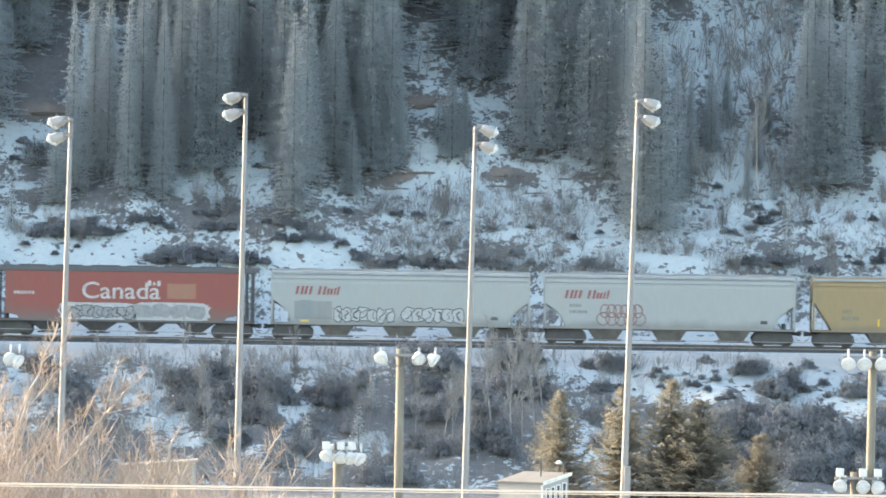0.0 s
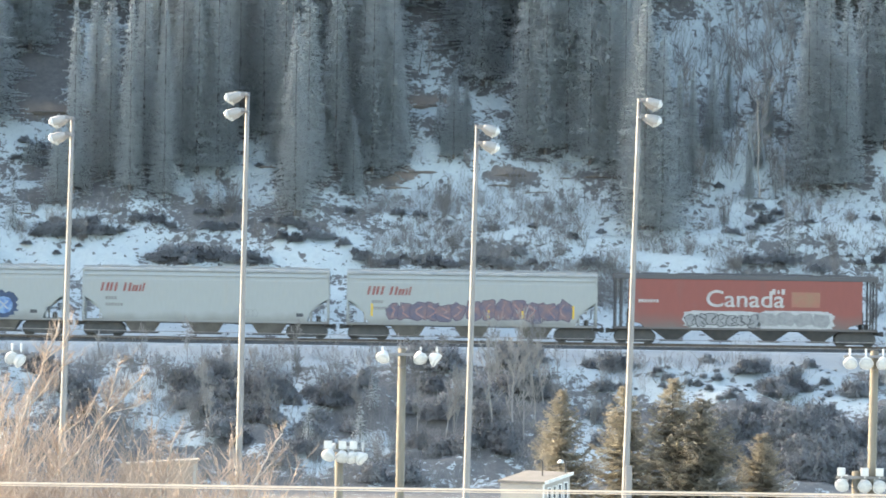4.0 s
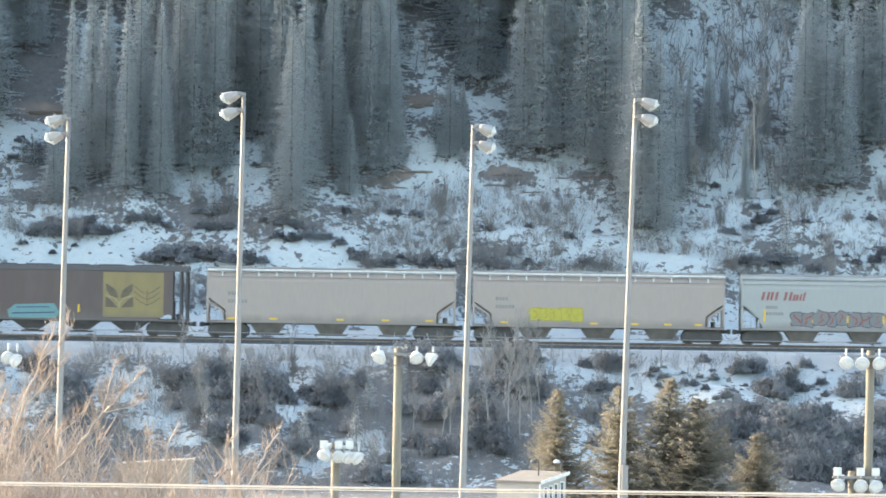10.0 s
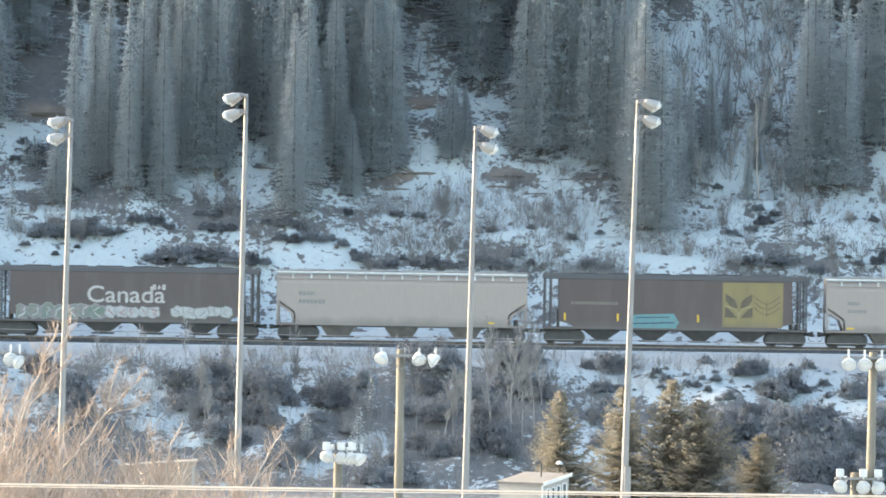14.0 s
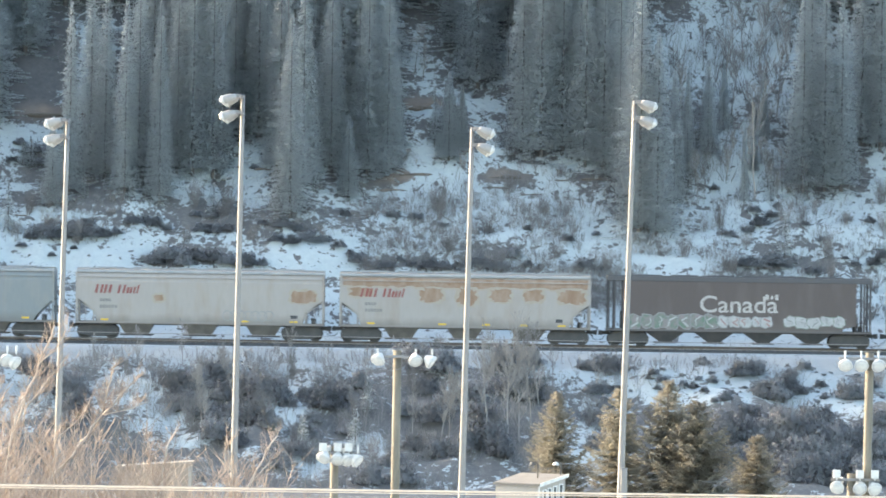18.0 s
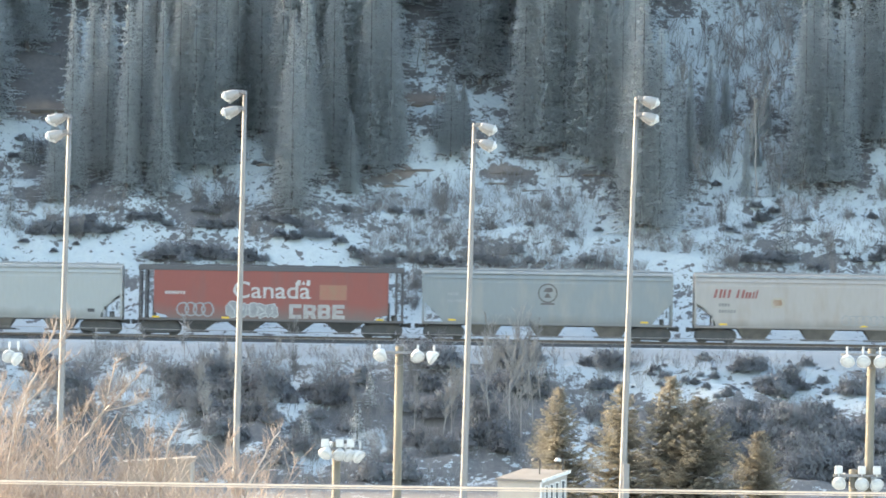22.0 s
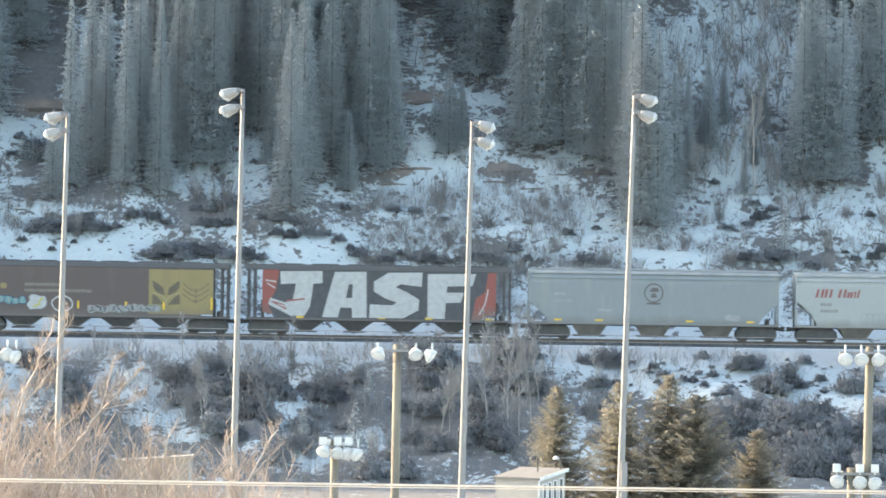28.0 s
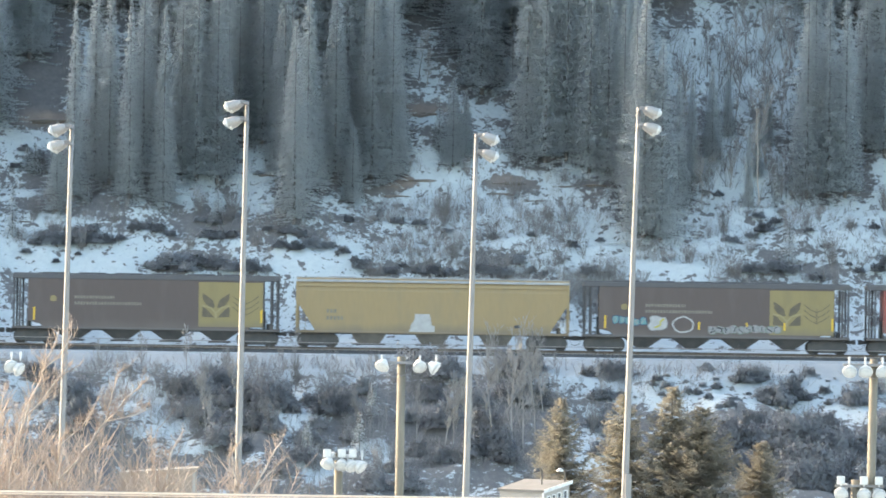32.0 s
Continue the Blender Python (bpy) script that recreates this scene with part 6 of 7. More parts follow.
    flat(c, "patch", [blob(-3.2, 1.95, 0.5, 0.1, random.Random(1)), blob(5.2, 1.55, 0.5, 0.2, random.Random(2))], LETTER_GREY, 2)
    dashes(c, [-6.3, -3.6, 2.4, 6.4], 1.22)
    put(c, -279.99, -263.42)

    c = caged_car(17.53, RED, "red covered hopper car almost covered by huge white block graffiti")
    g = flat(c, "graffiti", [[(-6.9, 1.12), (6.1, 1.12), (6.4, 2.6), (7.0, 3.0), (7.2, 4.35), (-6.6, 4.35), (-6.8, 3.0), (-7.3, 2.0)]], LETTER_DARK, 1, "huge white block letters on a black ground")
    letters = [
        [(-6.55, 4.2), (-3.75, 4.25), (-3.75, 3.45), (-4.35, 3.4), (-4.55, 1.9), (-4.9, 1.3), (-5.8, 1.25), (-7.3, 2.0), (-7.2, 2.45), (-6.2, 2.15), (-5.7, 2.3), (-5.5, 3.4), (-6.5, 3.35)],
        [(-3.75, 1.2), (-2.95, 4.2), (-0.85, 4.25), (-0.8, 1.2), (-1.75, 1.2), (-1.8, 1.85), (-2.55, 1.85), (-2.7, 1.2)],
        [(2.85, 4.25), (0.6, 4.2), (-0.35, 3.6), (-0.35, 2.95), (0.4, 2.5), (1.15, 2.25), (0.9, 2.05), (-0.6, 2.1), (-0.65, 1.2), (1.6, 1.2), (2.6, 1.75), (2.65, 2.45), (1.9, 2.9), (1.1, 3.25), (1.4, 3.45), (2.8, 3.3)],
        [(3.2, 1.2), (3.2, 4.15), (6.4, 4.2), (6.15, 3.4), (4.5, 3.35), (4.45, 2.95), (5.6, 2.95), (5.4, 2.3), (4.4, 2.25), (4.35, 1.2)],
    ]
    for pts in letters:
        flat(g, "letter", [pts], SPRAY_WHITE, 2, "white block letter")
    flat(g, "letter_counter", [[(-2.2, 2.5), (-2.0, 3.4), (-1.75, 3.4), (-1.78, 2.5)]], LETTER_DARK, 3)
    flat(g, "letter_stroke", ribbon([(-7.1, 2.2), (-6.3, 2.0), (-6.1, 1.7), (-7.1, 2.2)], 0.08) + ribbon([(-6.1, 2.25), (-4.9, 2.4)], 0.12), LETTER_RED, 3)
    flat(c, "graffiti", ribbon([(-7.5, 3.6), (-6.8, 3.5)], 0.1) + ribbon([(-7.4, 3.4), (-6.9, 3.1)], 0.08) + ribbon([(6.6, 1.5), (7.0, 2.2), (7.2, 3.2)], 0.09), LETTER_WHITE, 3, "small white tag")
    dashes(c, [-5.2, 0.2, 3.3, 7.3], 1.14)
    put(c, -298.6, -281.07)

    for k, (a, b) in enumerate([(-317.37, -299.72), (-355.13, -337.37)]):
        if k == 1:
            y = round_car(18.06, YELLOW, "mustard yellow hopper car with sloped ends and a pale patch", cut=(1.3, 3.15), bend=0.24)
            flat(y, "patch", [[(-1.55, 1.1), (0.15, 1.1), (0.15, 1.5), (-0.05, 1.55), (-0.1, 2.0), (-0.2, 2.3), (-1.15, 2.3), (-1.2, 1.9), (-1.4, 1.6)]], SPRAY_WHITE, 2, "pale stepped paint patch")
            marks(y, -7.0, -5.9, [2.3, 1.85], 0.24, MARK_DULL)
            flat(y, "stencil", [bar(5.4, 5.8, 1.45, 0.2)], LETTER_DARK, 2)
            put(y, -336.32, -318.27)
        c = caged_car(17.64, BROWN, wheat + " and graffiti" if k == 0 else wheat)
        wheat_panel(c, 3.5, 7.75)
        strips(c, [-7.35, -1.15, 2.0, 4.5, 7.65] if k == 0 else [-7.35, 7.65], first=True)
        marks(c, -4.7, -0.3, [3.0, 2.6], 0.2, MARK_DULL)
        flat(c, "emblem", [blob(-6.1, 3.0, 0.24, 0.2, random.Random(4), 8)], PANEL_YELLOW, 2)
        if k == 0:
            bubble_tag(c, -6.9, -4.6, 1.75, 2.35, 5, SPRAY_TEAL, SPRAY_NAVY, 23, "dull teal tag", LETTER_GREY)
            bubble_tag(c, -4.4, -3.3, 1.35, 2.4, 1, SPRAY_WHITE, LETTER_GREY, 24, "white sprayed shape", SPRAY_YELLOW)
            loop_tag(c, -2.7, -1.7, 1.3, 2.4, 1, SPRAY_WHITE, 25, "white looped tag", 0.1)
            bubble_tag(c, -0.5, 4.2, 1.3, 1.85, 10, SPRAY_GREY, SPRAY_GREEN, 26, "small grey graffiti", LETTER_DARK)
        put(c, a, b)

    c = caged_car(17.57, BROWN, "dark brown covered hopper car")
    put(c, -373.67, -356.17)


build_train()


# ---- the sports field in front: floodlight masts, garden trees, sheds, wires ----
def lamp_head(parent, m, r=0.27, boxy=True, deep=1.0, shell=None):
    """A floodlight: spun reflector with lens and rim, control gear behind, a bracket."""
    bm = bmesh.new()
    bowl = [(0.07, 0.34 * deep), (0.10, 0.33 * deep), (r * 0.62, 0.22 * deep), (r * 0.92, 0.08 * deep), (r, 0.0), (r * 0.97, -0.015), (r * 0.9, -0.01)]
    hood = [(0.06, 0.52), (0.09, 0.51), (r * 0.72, 0.42), (r * 0.97, 0.26), (r, 0.06), (r * 0.96, -0.02), (r * 0.9, -0.01)]
    lathe(bm, hood if shell else bowl, 16)
    head = part("reflector", bm, shell or LAMP_WHITE, parent, "grey spun reflector" if shell else "white enamelled reflector", smooth=True)
    head.matrix_basis = m
    bm = bmesh.new()
    lathe(bm, [(r * 0.89, -0.012), (r * 0.7, -0.07), (r * 0.4, -0.11), (0.03, -0.125)] if shell else [(r * 0.89, -0.012), (r * 0.7, -0.04), (0.05, -0.06)], 16)
    part("lens", bm, LENS, head, "pale glass lens", smooth=True)
    if boxy:
        part("gear_box", boxes((-0.11, 0.11, -0.10, 0.10, 0.34, 0.62), bevel=0.02), LAMP_WHITE, head)
    return head


def ring(r0, r1, z0, z1, seg=18):
    """A short hoop round the z axis."""
    bm = bmesh.new()
    rows = [[bm.verts.new((r * math.cos(k * 2 * math.pi / seg), r * math.sin(k * 2 * math.pi / seg), z)) for k in range(seg)] for r, z in ((r0, z0), (r1, z0), (r1, z1), (r0, z1))]
    for u, v in zip(rows, rows[1:] + rows[:1]):
        for k in range(seg):
            bm.faces.new((u[k], u[(k + 1) % seg], v[(k + 1) % seg], v[k]))
    return bm


def steel_mast(foot, top, facing, label, lower=0.0, cabinet=None):
    """A tapered steel mast with two crossarms of floodlights near its top."""
    fx, fz = foot
    tx, tz = top
    y = 222.0
    t = thing("floodlight_mast", pose(fx, y, 0), label, "floodlight", "steel floodlight masts of the field")
    n = 8
    full = [((tx - fx) * k / n, 0, tz * k / n) for k in range(n + 1)]
    part("shaft", tubes((full, 0.155, 0.075), seg=12), STEEL, t, smooth=True)
    part("base_plate", boxes((-0.3, 0.3, -0.3, 0.3, -0.05, 0.05), bevel=0.02), STEEL, t)
    for k, dz in enumerate((0.10, 0.70)):
        z = tz - dz
        x = (tx - fx) * z / tz
        part("crossarm", boxes((x - 0.05, x + 0.05, -0.75, 0.75, z - 0.05, z + 0.05), bevel=0.01), STEEL, t)
        part("gear_box", boxes((x + facing * 0.06, x + facing * 0.36, -0.2, 0.2, z + 0.03, z + 0.12), bevel=0.015), STEEL, t)
        for j, a in enumerate((-0.5, 0.5)):
            m = pose(x + facing * (0.72 - 0.10 * j), a, z - 0.13 - 0.07 * j, 0, -facing * (72 - 10 * j), 0)
            h = lamp_head(t, m, 0.165, boxy=False, shell=LAMP_GREY)
            part("rim", ring(0.158, 0.182, -0.03, 0.03), LAMP_WHITE, h, "white lamp rim", smooth=False)
            part("bracket", tubes(([(x, a, z), (x + facing * 0.28, a, z + 0.03)], 0.03, 0.03), ([(x + facing * 0.28, a, z + 0.03), (x + facing * 0.36, a, z - 0.06)], 0.03, 0.03)), STEEL, t)
    if cabinet:
        dx, z0, z1 = cabinet
        c = part("cabinet", boxes((dx - 0.12, dx + 0.12, -0.32, -0.12, z0, z1), bevel=0.015), STEEL, t, "grey electrical cabinet")
        part("cabinet_door", boxes((dx - 0.10, dx + 0.10, -0.335, -0.322, z0 + 0.05, z1 - 0.05), bevel=0.004), STEEL, c)
    return t


MASTS = [((-14.096007722007723, 0), (-13.77, 19.19), -1), ((-7.532422907488987, 0), (-7.34, 20.16), -1), ((0.832, 0), (1.12, 19.08), 1), ((6.637416897506925, 0), (7.07, 20.15), 1)]
for (foot, top, facing), cab in zip(MASTS, (None, (-0.16, 6.35, 7.05), None, (0.24, 5.3, 6.65))):
    steel_mast(foot, (round(top[0], 2), top[1]), facing, "tall grey steel mast with white floodlights", cabinet=cab)


def wood_mast(x, top, heads, label, lean=0.0, y=222.0, arm=(-0.95, 1.5), r=0.155):
    """A timber pole with a crossarm; heads: offset along the arm, drop, turn and tilt of each floodlight, gear box above or not."""
    t = thing("timber_light_pole", pose(x, y, 0), label, "floodlight", "timber light poles of the field")
    part("pole", tubes(([(0, 0, -0.3), (lean * 0.5, 0, top * 0.5), (lean, 0, top)], r + 0.02, r), seg=12), POLE_WOOD, t, smooth=True)
    z = top - 0.22
    part("crossarm", boxes((lean + arm[0], lean + arm[1], -0.26, -0.16, z - 0.05, z + 0.05), bevel=0.01), STEEL, t)
    part("brace", tubes(([(lean + arm[0] * 0.6, -0.2, z - 0.05), (lean, -0.18, z - 0.5)], 0.015, 0.015), ([(lean + arm[1] * 0.5, -0.2, z - 0.05), (lean, -0.18, z - 0.5)], 0.015, 0.015)), STEEL, t)
    for a, drop, turn, tilt, boxy in heads:
        m = pose(lean + a, -0.42, z - drop, 0, 0, turn) @ pose(0, 0, 0, -tilt, 0, 0)
        lamp_head(t, m, 0.27, boxy)
        bits = [(lean + a - 0.03, lean + a + 0.03, -0.30, -0.16, z - 0.03, z + 0.18)]
        if boxy:
            bits.append((lean + a - 0.14, lean + a + 0.14, -0.36, -0.14, z + 0.06, z + 0.36))
        else:
            bits.append((lean + a - 0.04, lean + a + 0.04, -0.26, -0.18, z + 0.1, z + 0.3))
        part("bracket", boxes(*bits, bevel=0.012), LAMP_WHITE, t)
    return t


def build_wood_masts():
    label = "weathered timber pole with a crossarm of white floodlights"
    wood_mast(-1.55, 10.83, [(-0.72, 0.16, -25, 46, False), (0.68, 0.16, 15, 48, False), (1.28, 0.20, 70, 55, False)], label, lean=0.03)
    wood_mast(-3.78, 7.26, [(-0.42, 0.22, -30, 46, True), (0.12, 0.26, 0, 46, True), (0.52, 0.28, 30, 50, True), (0.86, 0.30, 55, 54, False)], label, arm=(-0.6, 0.9))
    wood_mast(15.76, 11.0, [(-0.92, 0.26, -10, 56, False), (-0.33, 0.26, 0, 56, False), (0.3, 0.26, 10, 56, False), (0.9, 0.26, 15, 56, False)], label, lean=0.1, arm=(-1.15, 1.15))
    wood_mast(15.24, 6.55, [(-0.55, 0.30, -20, 60, True), (0.30, 0.32, 0, 62, True), (0.85, 0.34, 20, 62, True)], label, arm=(-0.75, 1.05))
    wood_mast(-16.47, 10.73, [(0.62, 0.26, 20, 60, False), (0.95, 0.36, 60, 62, False)], label, arm=(-1.1, 1.05))
    wood_mast(-16.64, 7.4, [(0.42, 0.3, 20, 60, True)], label, arm=(-0.6, 0.55))


build_wood_masts()

# evergreens beside the field: x, y, height, turn
for x, y, h, turn, wide in [(5.6, 285, 7.95, 10, 1.3), (8.62, 286, 8.1, 80, 1.45), (10.85, 285, 8.55, 200, 1.45), (12.25, 284, 7.65, 300, 1.65), (15.15, 286, 6.0, 120, 1.6)]:
    spruce(GARDEN[int(turn) % 3], x, y, 0, turn, h / 8.5, "bushy green spruce in sunlight beside the field", "spruces beside the field", wide)


def reach(pair):
    return max(v.co.z for v in pair[0].data.vertices)


def limb_tree(x, y, limbs, seed, label):
    """A leafless pale-barked tree: drawn limbs (x, z of their bends), set with fine upcurved branches and twigs."""
    rnd = random.Random(seed)
    t = thing("bare_tree", pose(x, y, 0), label, "tree", "leafless trees beside the field")
    verts, faces = [], []

    def stick(a, b, r0, r1):
        d = (b - a).normalized()
        u = d.orthogonal().normalized()
        v = d.cross(u)
        i = len(verts)
        for p, r in ((a, r0), (b, r1)):
            for k in range(3):
                verts.append(p + (u * math.cos(k * 2.094) + v * math.sin(k * 2.094)) * r)
        for k in range(3):
            faces.append((i + k, i + (k + 1) % 3, i + 3 + (k + 1) % 3, i + 3 + k))

    def shoot(p, d, length, r, level):
        for s in range(4):
            d = (d + Vector((rnd.uniform(-.2, .2), rnd.uniform(-.2, .2), rnd.uniform(0.0, .18)))).normalized()
            q = p + d * length / 4
            stick(p, q, r * (1 - 0.17 * s), r * (0.83 - 0.17 * s))
            if level:
                for _ in range(2):
                    e = (d * 0.4 + Vector((rnd.uniform(-1, 1), rnd.uniform(-1, 1), rnd.uniform(-0.1, 0.9)))).normalized()
                    shoot(p.lerp(q, rnd.random()), e, length * rnd.uniform(0.3, 0.55), r * 0.7, level - 1)
            p = q

    for name, r0, r1, bends in limbs:
        bends = [Vector((bx - x, rnd.uniform(-0.25, 0.25) if k else 0, bz)) for k, (bx, bz) in enumerate(bends)]
        pts = [bends[0]]
        for a, b in zip(bends, bends[1:]):
            for k in range(1, 5):
                w = 0.04 * (b - a).length
                pts.append(a.lerp(b, k / 4) + (Vector((rnd.uniform(-w, w), rnd.uniform(-w, w), 0)) if k < 4 else Vector()))
        bm = bmesh.new()
        tube(bm, pts, r0 * 0.9, r1 * 1.35, 7)
        part(name, bm, PALE_TRUNK, t, smooth=True)
        for i, (a, b) in enumerate(zip(pts, pts[1:])):
            if b.z < 6.0:
                continue
            for _ in range(max(1, int((b - a).length * 10))):
                d = (b - a).normalized()
                way = (d * 0.5 + Vector((rnd.uniform(-1, 1), rnd.uniform(-1, 1), rnd.uniform(0.0, 0.9)))).normalized()
                shoot(a.lerp(b, rnd.random()), way, rnd.uniform(0.25, 0.85) * (1.1 - 0.5 * i / len(pts)), 0.0115, 1)
    raw("twig_crown", verts, faces, TAN_TWIG, t)
    return t


tan = "leafless pale-barked tree glowing in low sun"
limb_tree(-12.9, 170, [("trunk", 0.062, 0.019, [(-12.9, -0.3), (-12.6, 5.6), (-12.3, 7.6), (-11.75, 9.74), (-11.27, 11.18), (-10.84, 12.25)]), ("limb", 0.022, 0.009, [(-11.6, 9.95), (-11.0, 10.7), (-10.55, 11.3)]), ("limb", 0.019, 0.009, [(-11.3, 11.1), (-10.7, 11.7), (-10.45, 12.2)]), ("limb", 0.022, 0.009, [(-12.3, 7.6), (-12.45, 9.3), (-12.3, 10.8)])], 5, tan)
limb_tree(-11.7, 170, [("trunk", 0.062, 0.017, [(-11.7, -0.3), (-11.3, 6.6), (-10.88, 8.0), (-10.24, 8.63), (-9.52, 9.67), (-8.73, 10.54), (-8.45, 10.85)]), ("limb", 0.022, 0.009, [(-9.52, 9.67), (-9.29, 10.54), (-9.08, 11.3)]), ("limb", 0.022, 0.009, [(-10.9, 8.0), (-10.72, 9.1), (-10.1, 9.62), (-9.85, 10.05)]), ("limb", 0.019, 0.009, [(-9.4, 9.75), (-8.6, 9.95), (-8.2, 10.15)])], 6, tan)
limb_tree(-5.9, 170, [("trunk", 0.050, 0.015, [(-5.9, -0.3), (-5.6, 6.5), (-5.31, 7.8), (-4.83, 8.79), (-4.5, 9.25)]), ("limb", 0.019, 0.009, [(-5.31, 7.8), (-4.9, 8.3), (-4.45, 8.75)]), ("limb", 0.019, 0.009, [(-5.6, 6.5), (-5.75, 8.1), (-5.95, 9.2)])], 7, tan)
limb_tree(-7.9, 170, [("trunk", 0.050, 0.015, [(-7.9, -0.3), (-7.8, 6.5), (-7.75, 7.9), (-7.6, 8.9), (-7.35, 9.4)]), ("limb", 0.019, 0.009, [(-7.8, 7.0), (-8.05, 8.3), (-8.15, 9.3)])], 8, tan)
limb_tree(-12.4, 168, [("trunk", 0.050, 0.015, [(-12.4, -0.3), (-12.2, 6.5), (-12.0, 8.1), (-11.85, 9.2), (-11.55, 10.3)]), ("limb", 0.019, 0.009, [(-12.1, 7.4), (-11.3, 8.6), (-10.9, 9.6)])], 9, tan)
TAN_BRUSH = [bare_tree_mesh(131 + i, 5.0, TAN_TWIG, 0.017, 3, 0.58, 9, 0.0042, 6, None, 0.13) for i in range(3)]
for x, y, h, turn in [(-12.3, 168, 10.5, 50), (-12.7, 171, 11.2, 120), (-11.7, 172, 10.6, 230), (-10.3, 172, 9.9, 310), (-11.9, 169, 10.1, 170), (-11.3, 169, 10.3, 290), (-10.6, 170, 9.7, 10), (-12.0, 166, 10.6, 75), (-11.59, 165, 9.65, 20), (-10.73, 166, 9.41, 140), (-9.91, 168, 9.44, 260), (-8.97, 168, 9.29, 60), (-12.06, 165, 9.72, 200), (-8.37, 172, 8.78, 330), (-9.0, 175, 8.6, 40), (-7.9, 176, 8.9, 150), (-7.41, 172, 8.95, 300), (-6.17, 178, 8.87, 30), (-5.16, 178, 8.63, 70), (-11.05, 164, 9.15, 100), ]:
    bare_tree(TAN_BRUSH[int(turn) // 10 % 3], pose(x, y, 0, 0, 0, turn) @ Matrix.Scale(h / reach(TAN_BRUSH[int(turn) // 10 % 3]), 4), "leafless tan brush in low sun", "tan brush beside the field", "tall_brush")


def field_hut(x, eave, wide, deep, windows, label, turn=58, pitch=0.155, trim=None, siding=None):
    """A small hut with a one-pitch roof, its corner turned to the field; windows: from, to, top and foot under the eave."""
    t = thing("field_hut", pose(x, 262.0, 0, 0, 0, turn), label, "hut")
    rise, trim = pitch * wide, trim or TRIM_WHITE
    bm = bmesh.new()
    extrude_xz(bm, [(0, 0), (wide, 0), (wide, eave - 0.10 + rise), (0, eave - 0.10)], 0, deep)
    bmesh.ops.recalc_face_normals(bm, faces=bm.faces)
    part("wall", bm, siding or SHED_WALL, t)
    bm = bmesh.new()
    extrude_xz(bm, [(-0.10, eave - 0.115), (wide + 0.08, eave - 0.085 + rise), (wide + 0.08, eave + 0.01 + rise), (-0.10, eave - 0.02)], -0.10, deep + 0.08)
    bmesh.ops.recalc_face_normals(bm, faces=bm.faces)
    part("roof", bm, SHED_ROOF, t, "weathered grey roof sheet")
    bm = bmesh.new()
    extrude_xz(bm, [(-0.10, eave - 0.15), (wide + 0.09, eave - 0.12 + rise), (wide + 0.09, eave + 0.02 + rise), (-0.10, eave - 0.01)], -0.13, -0.103)
    bmesh.ops.recalc_face_normals(bm, faces=bm.faces)
    part("fascia", bm, trim, t, "fascia board")
    part("corner_board", boxes((-0.012, 0.05, -0.014, 0.05, 0, eave - 0.13)), trim, t)
    for a, b, down, foot in windows:
        z1, z0 = eave + pitch * a - down, eave - foot
        f = part("window", boxes((a, b, -0.03, 0.0, z0, z0 + 0.05), (a, b, -0.03, 0.0, z1 - 0.05, z1), (a, a + 0.05, -0.03, 0.0, z0 + 0.05, z1 - 0.05), (b - 0.05, b, -0.03, 0.0, z0 + 0.05, z1 - 0.05)), TRIM_WHITE, t, "white window frame")
        part("pane", boxes((a + 0.05, b - 0.05, -0.012, -0.004, z0 + 0.05, z1 - 0.05)), GLASS, f)
    return t


hut = field_hut(4.44, 4.49, 2.2, 2.2, [(0.30, 0.62, 0.32, 1.3), (0.72, 1.04, 0.32, 1.3), (1.16, 1.50, 0.32, 1.3), (1.66, 2.02, 0.32, 1.3)], "pale field hut with a one-pitch roof and white windows")
for vx, vy, tall, shade in ((1.2, 0.8, 0.62, UNDER), (2.0, 0.1, 0.50, LAMP_WHITE)):
    vz = 4.49 + 0.155 * vx - 0.02
    part("roof_lamp", tubes(([(vx, vy, vz), (vx, vy, vz + tall), (vx - 0.05, vy + 0.08, vz + tall + 0.1), (vx - 0.1, vy + 0.18, vz + tall + 0.06)], 0.035, 0.03)), UNDER, hut, "dark gooseneck lamp")
    bm = bmesh.new()
    lathe(bm, [(0.03, 0.14), (0.11, 0.10), (0.16, 0.0), (0.14, -0.02)], 12, pose(vx - 0.1, vy + 0.2, vz + tall - 0.04))
    part("lamp_shade", bm, shade, hut)
beige = field_hut(-13.85, 4.98, 3.15, 2.4, [], "plain beige field hut behind leafless brush", 0, 0.07, BEIGE_WALL, BEIGE_WALL)
part("corner_board", boxes((3.06, 3.165, -0.016, 0.05, 0, 5.02)), SHED_WALL, beige, "pale corner board")


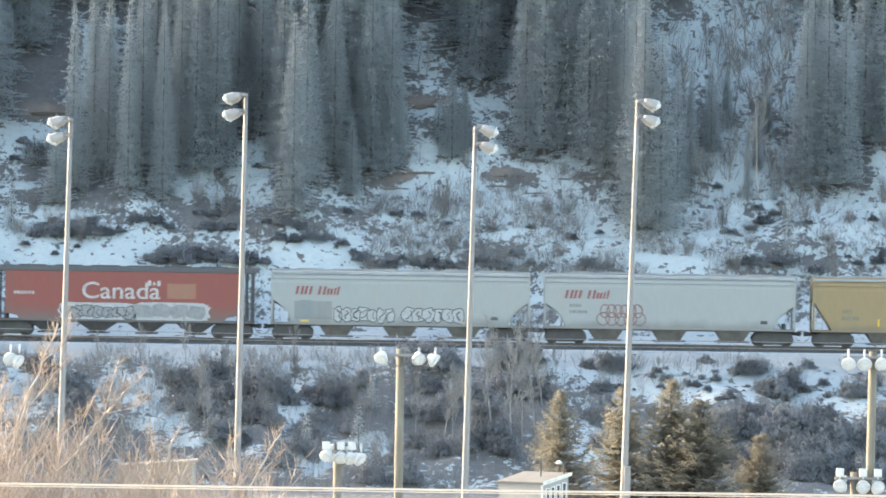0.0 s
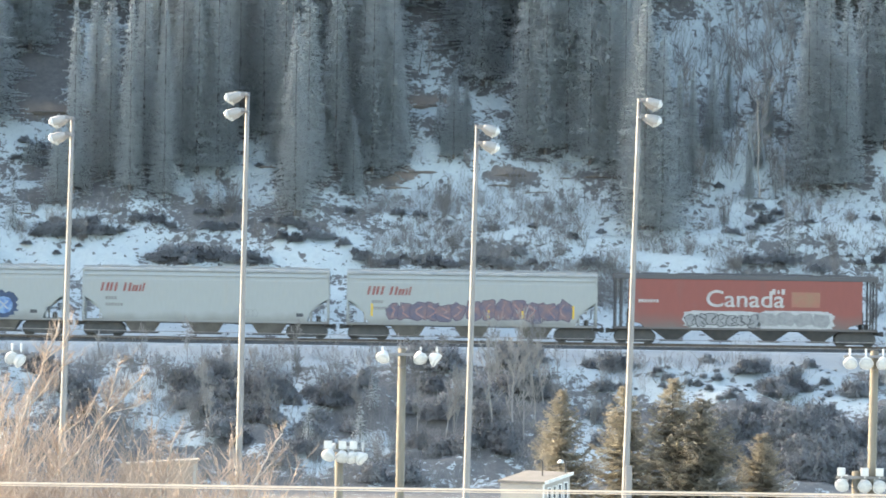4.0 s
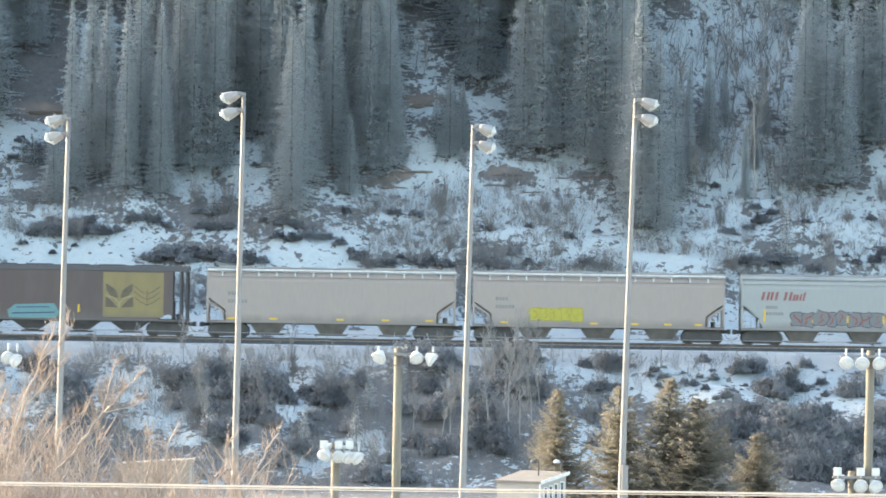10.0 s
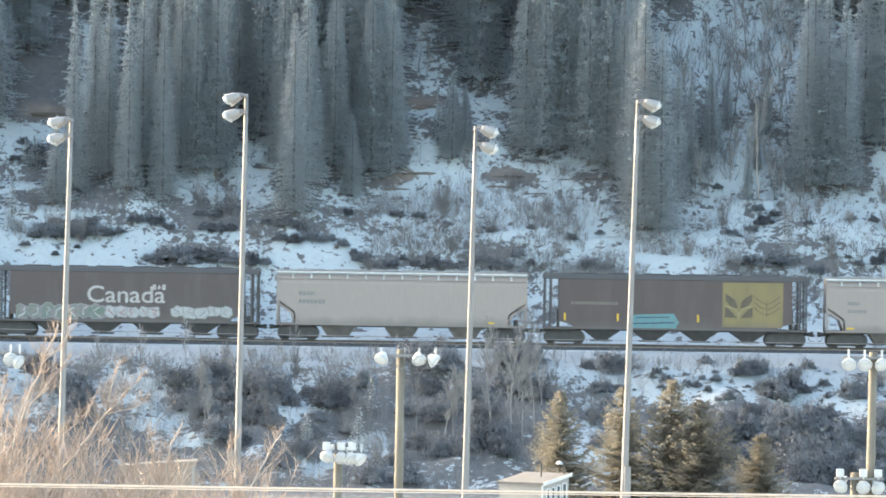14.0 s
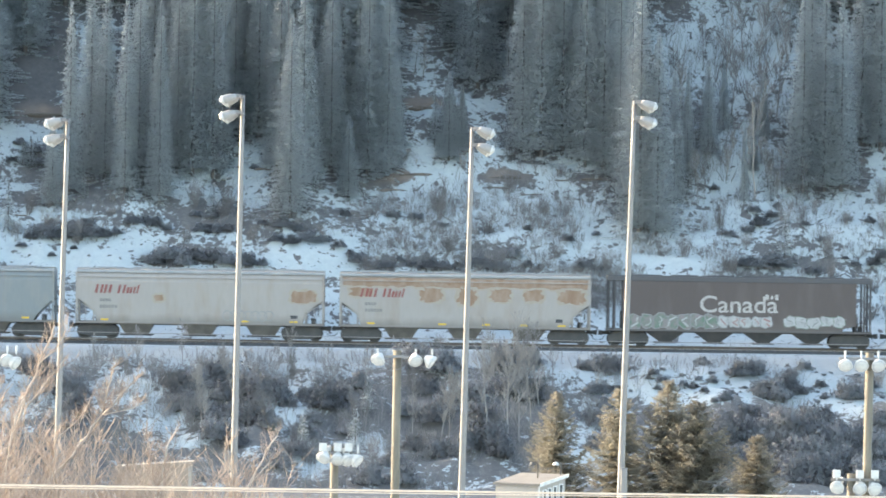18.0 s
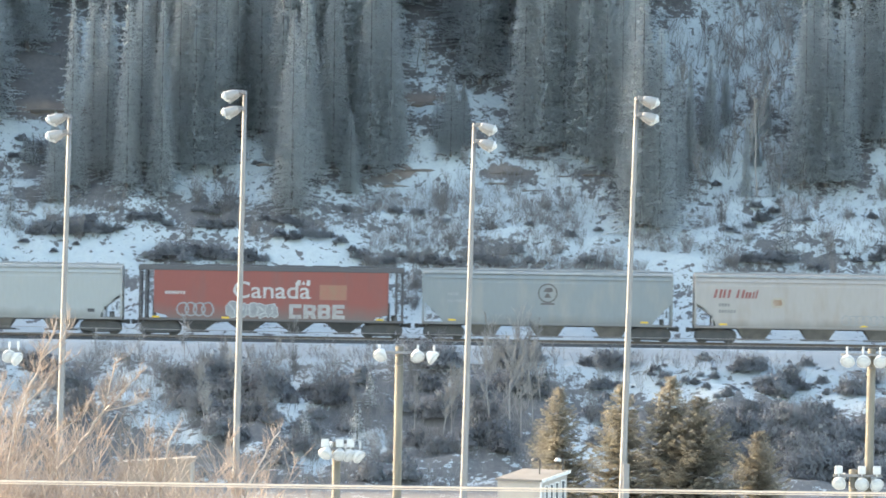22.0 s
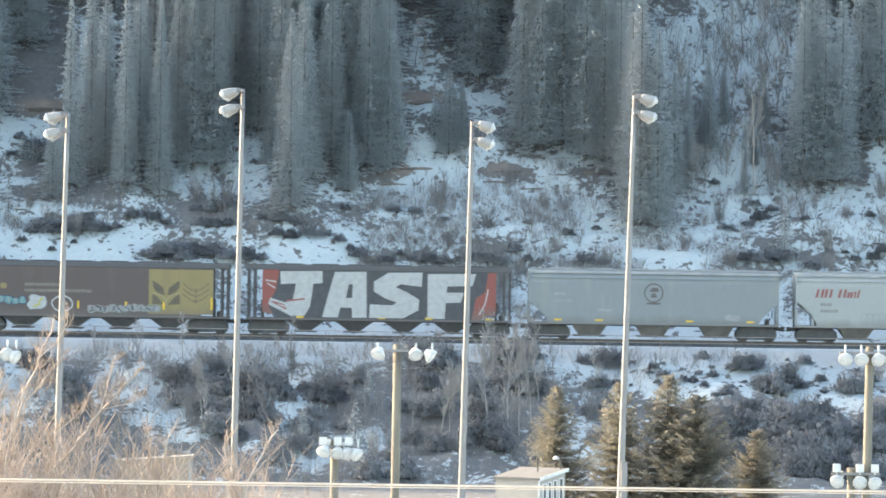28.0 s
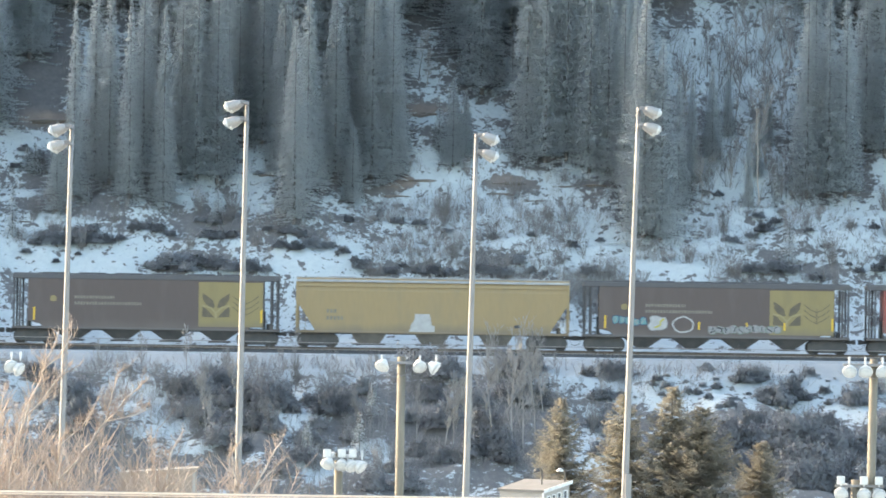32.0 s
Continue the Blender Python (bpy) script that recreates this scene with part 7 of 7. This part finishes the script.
def wire(name, pts, r, label, y, mat=None):
    bm = tubes((pts, r, r), seg=6)
    tagged(part(name, bm, mat or CABLE), label, "wire")


def sag(x0, z0, x1, z1, y, dip):
    return [(x0 + (x1 - x0) * k / 16, y, z0 + (z1 - z0) * k / 16 - dip * 4 * (k / 16) * (1 - k / 16)) for k in range(17)]


W0, W1 = (-6.56, 10.91), (6.65, 10.93)
wire("power_line", sag(W0[0] - 18, W0[1] + 0.04, W1[0] + 18, W1[1] + 0.06, 90.0, 0.05), 0.017, "sunlit overhead power wire", 90)
wire("power_line", sag(W0[0] - 18, W0[1] + 0.0, W1[0] + 18, W1[1] + 0.02, 90.6, 0.07), 0.008, "thin sunlit overhead wire", 90.6)
V0, V1 = (-27.86, 9.3), (27.94, 9.03)
wire("power_line", sag(V0[0] - 30, V0[1], V1[0] + 30, V1[1], 389.5, 0.3), 0.018, "thin line wire along the track", 389.5, WIRE_DULL)
wire("power_line", sag(V0[0] - 30, V0[1] - 0.42, V1[0] + 30, V1[1] - 0.42, 389.7, 0.3), 0.018, "thin line wire along the track", 389.7, WIRE_DULL)


# ---- templates go, their meshes stay in use ----
for group in (WILD, YOUNG, GARDEN, ASPEN, THICKET, TAN_BRUSH):
    for pair in group:
        for o in pair:
            bpy.data.objects.remove(o)
for o in BRUSH + TALL_BRUSH + CLUMPS + LEDGES + [WHEEL, SIDE_FRAME, BOLSTER]:
    bpy.data.objects.remove(o)


# seconds and metres run by the train
RUN = [(0.0, 0.0), (9.0, 92.36), (17.0, 173.82), (25.0, 255.29), (32.0, 326.57)]


def motions():
    for car, a, b in SEQUENCE:
        x = (a + b) / 2
        walk(car, [(t, pose(x + s, 400, RAIL_TOP)) for t, s in RUN])
    # the wheels roll: one row for each thirtieth of a second
    times = [k / 30 for k in range(961)]
    run = np.interp(times, [t for t, s in RUN], [s for t, s in RUN])
    for axle, x in AXLES:
        walk(axle, [(t, pose(x, 0, 0.457, 0, math.degrees(s / 0.457) % 360, 0)) for t, s in zip(times, run)])


motions()
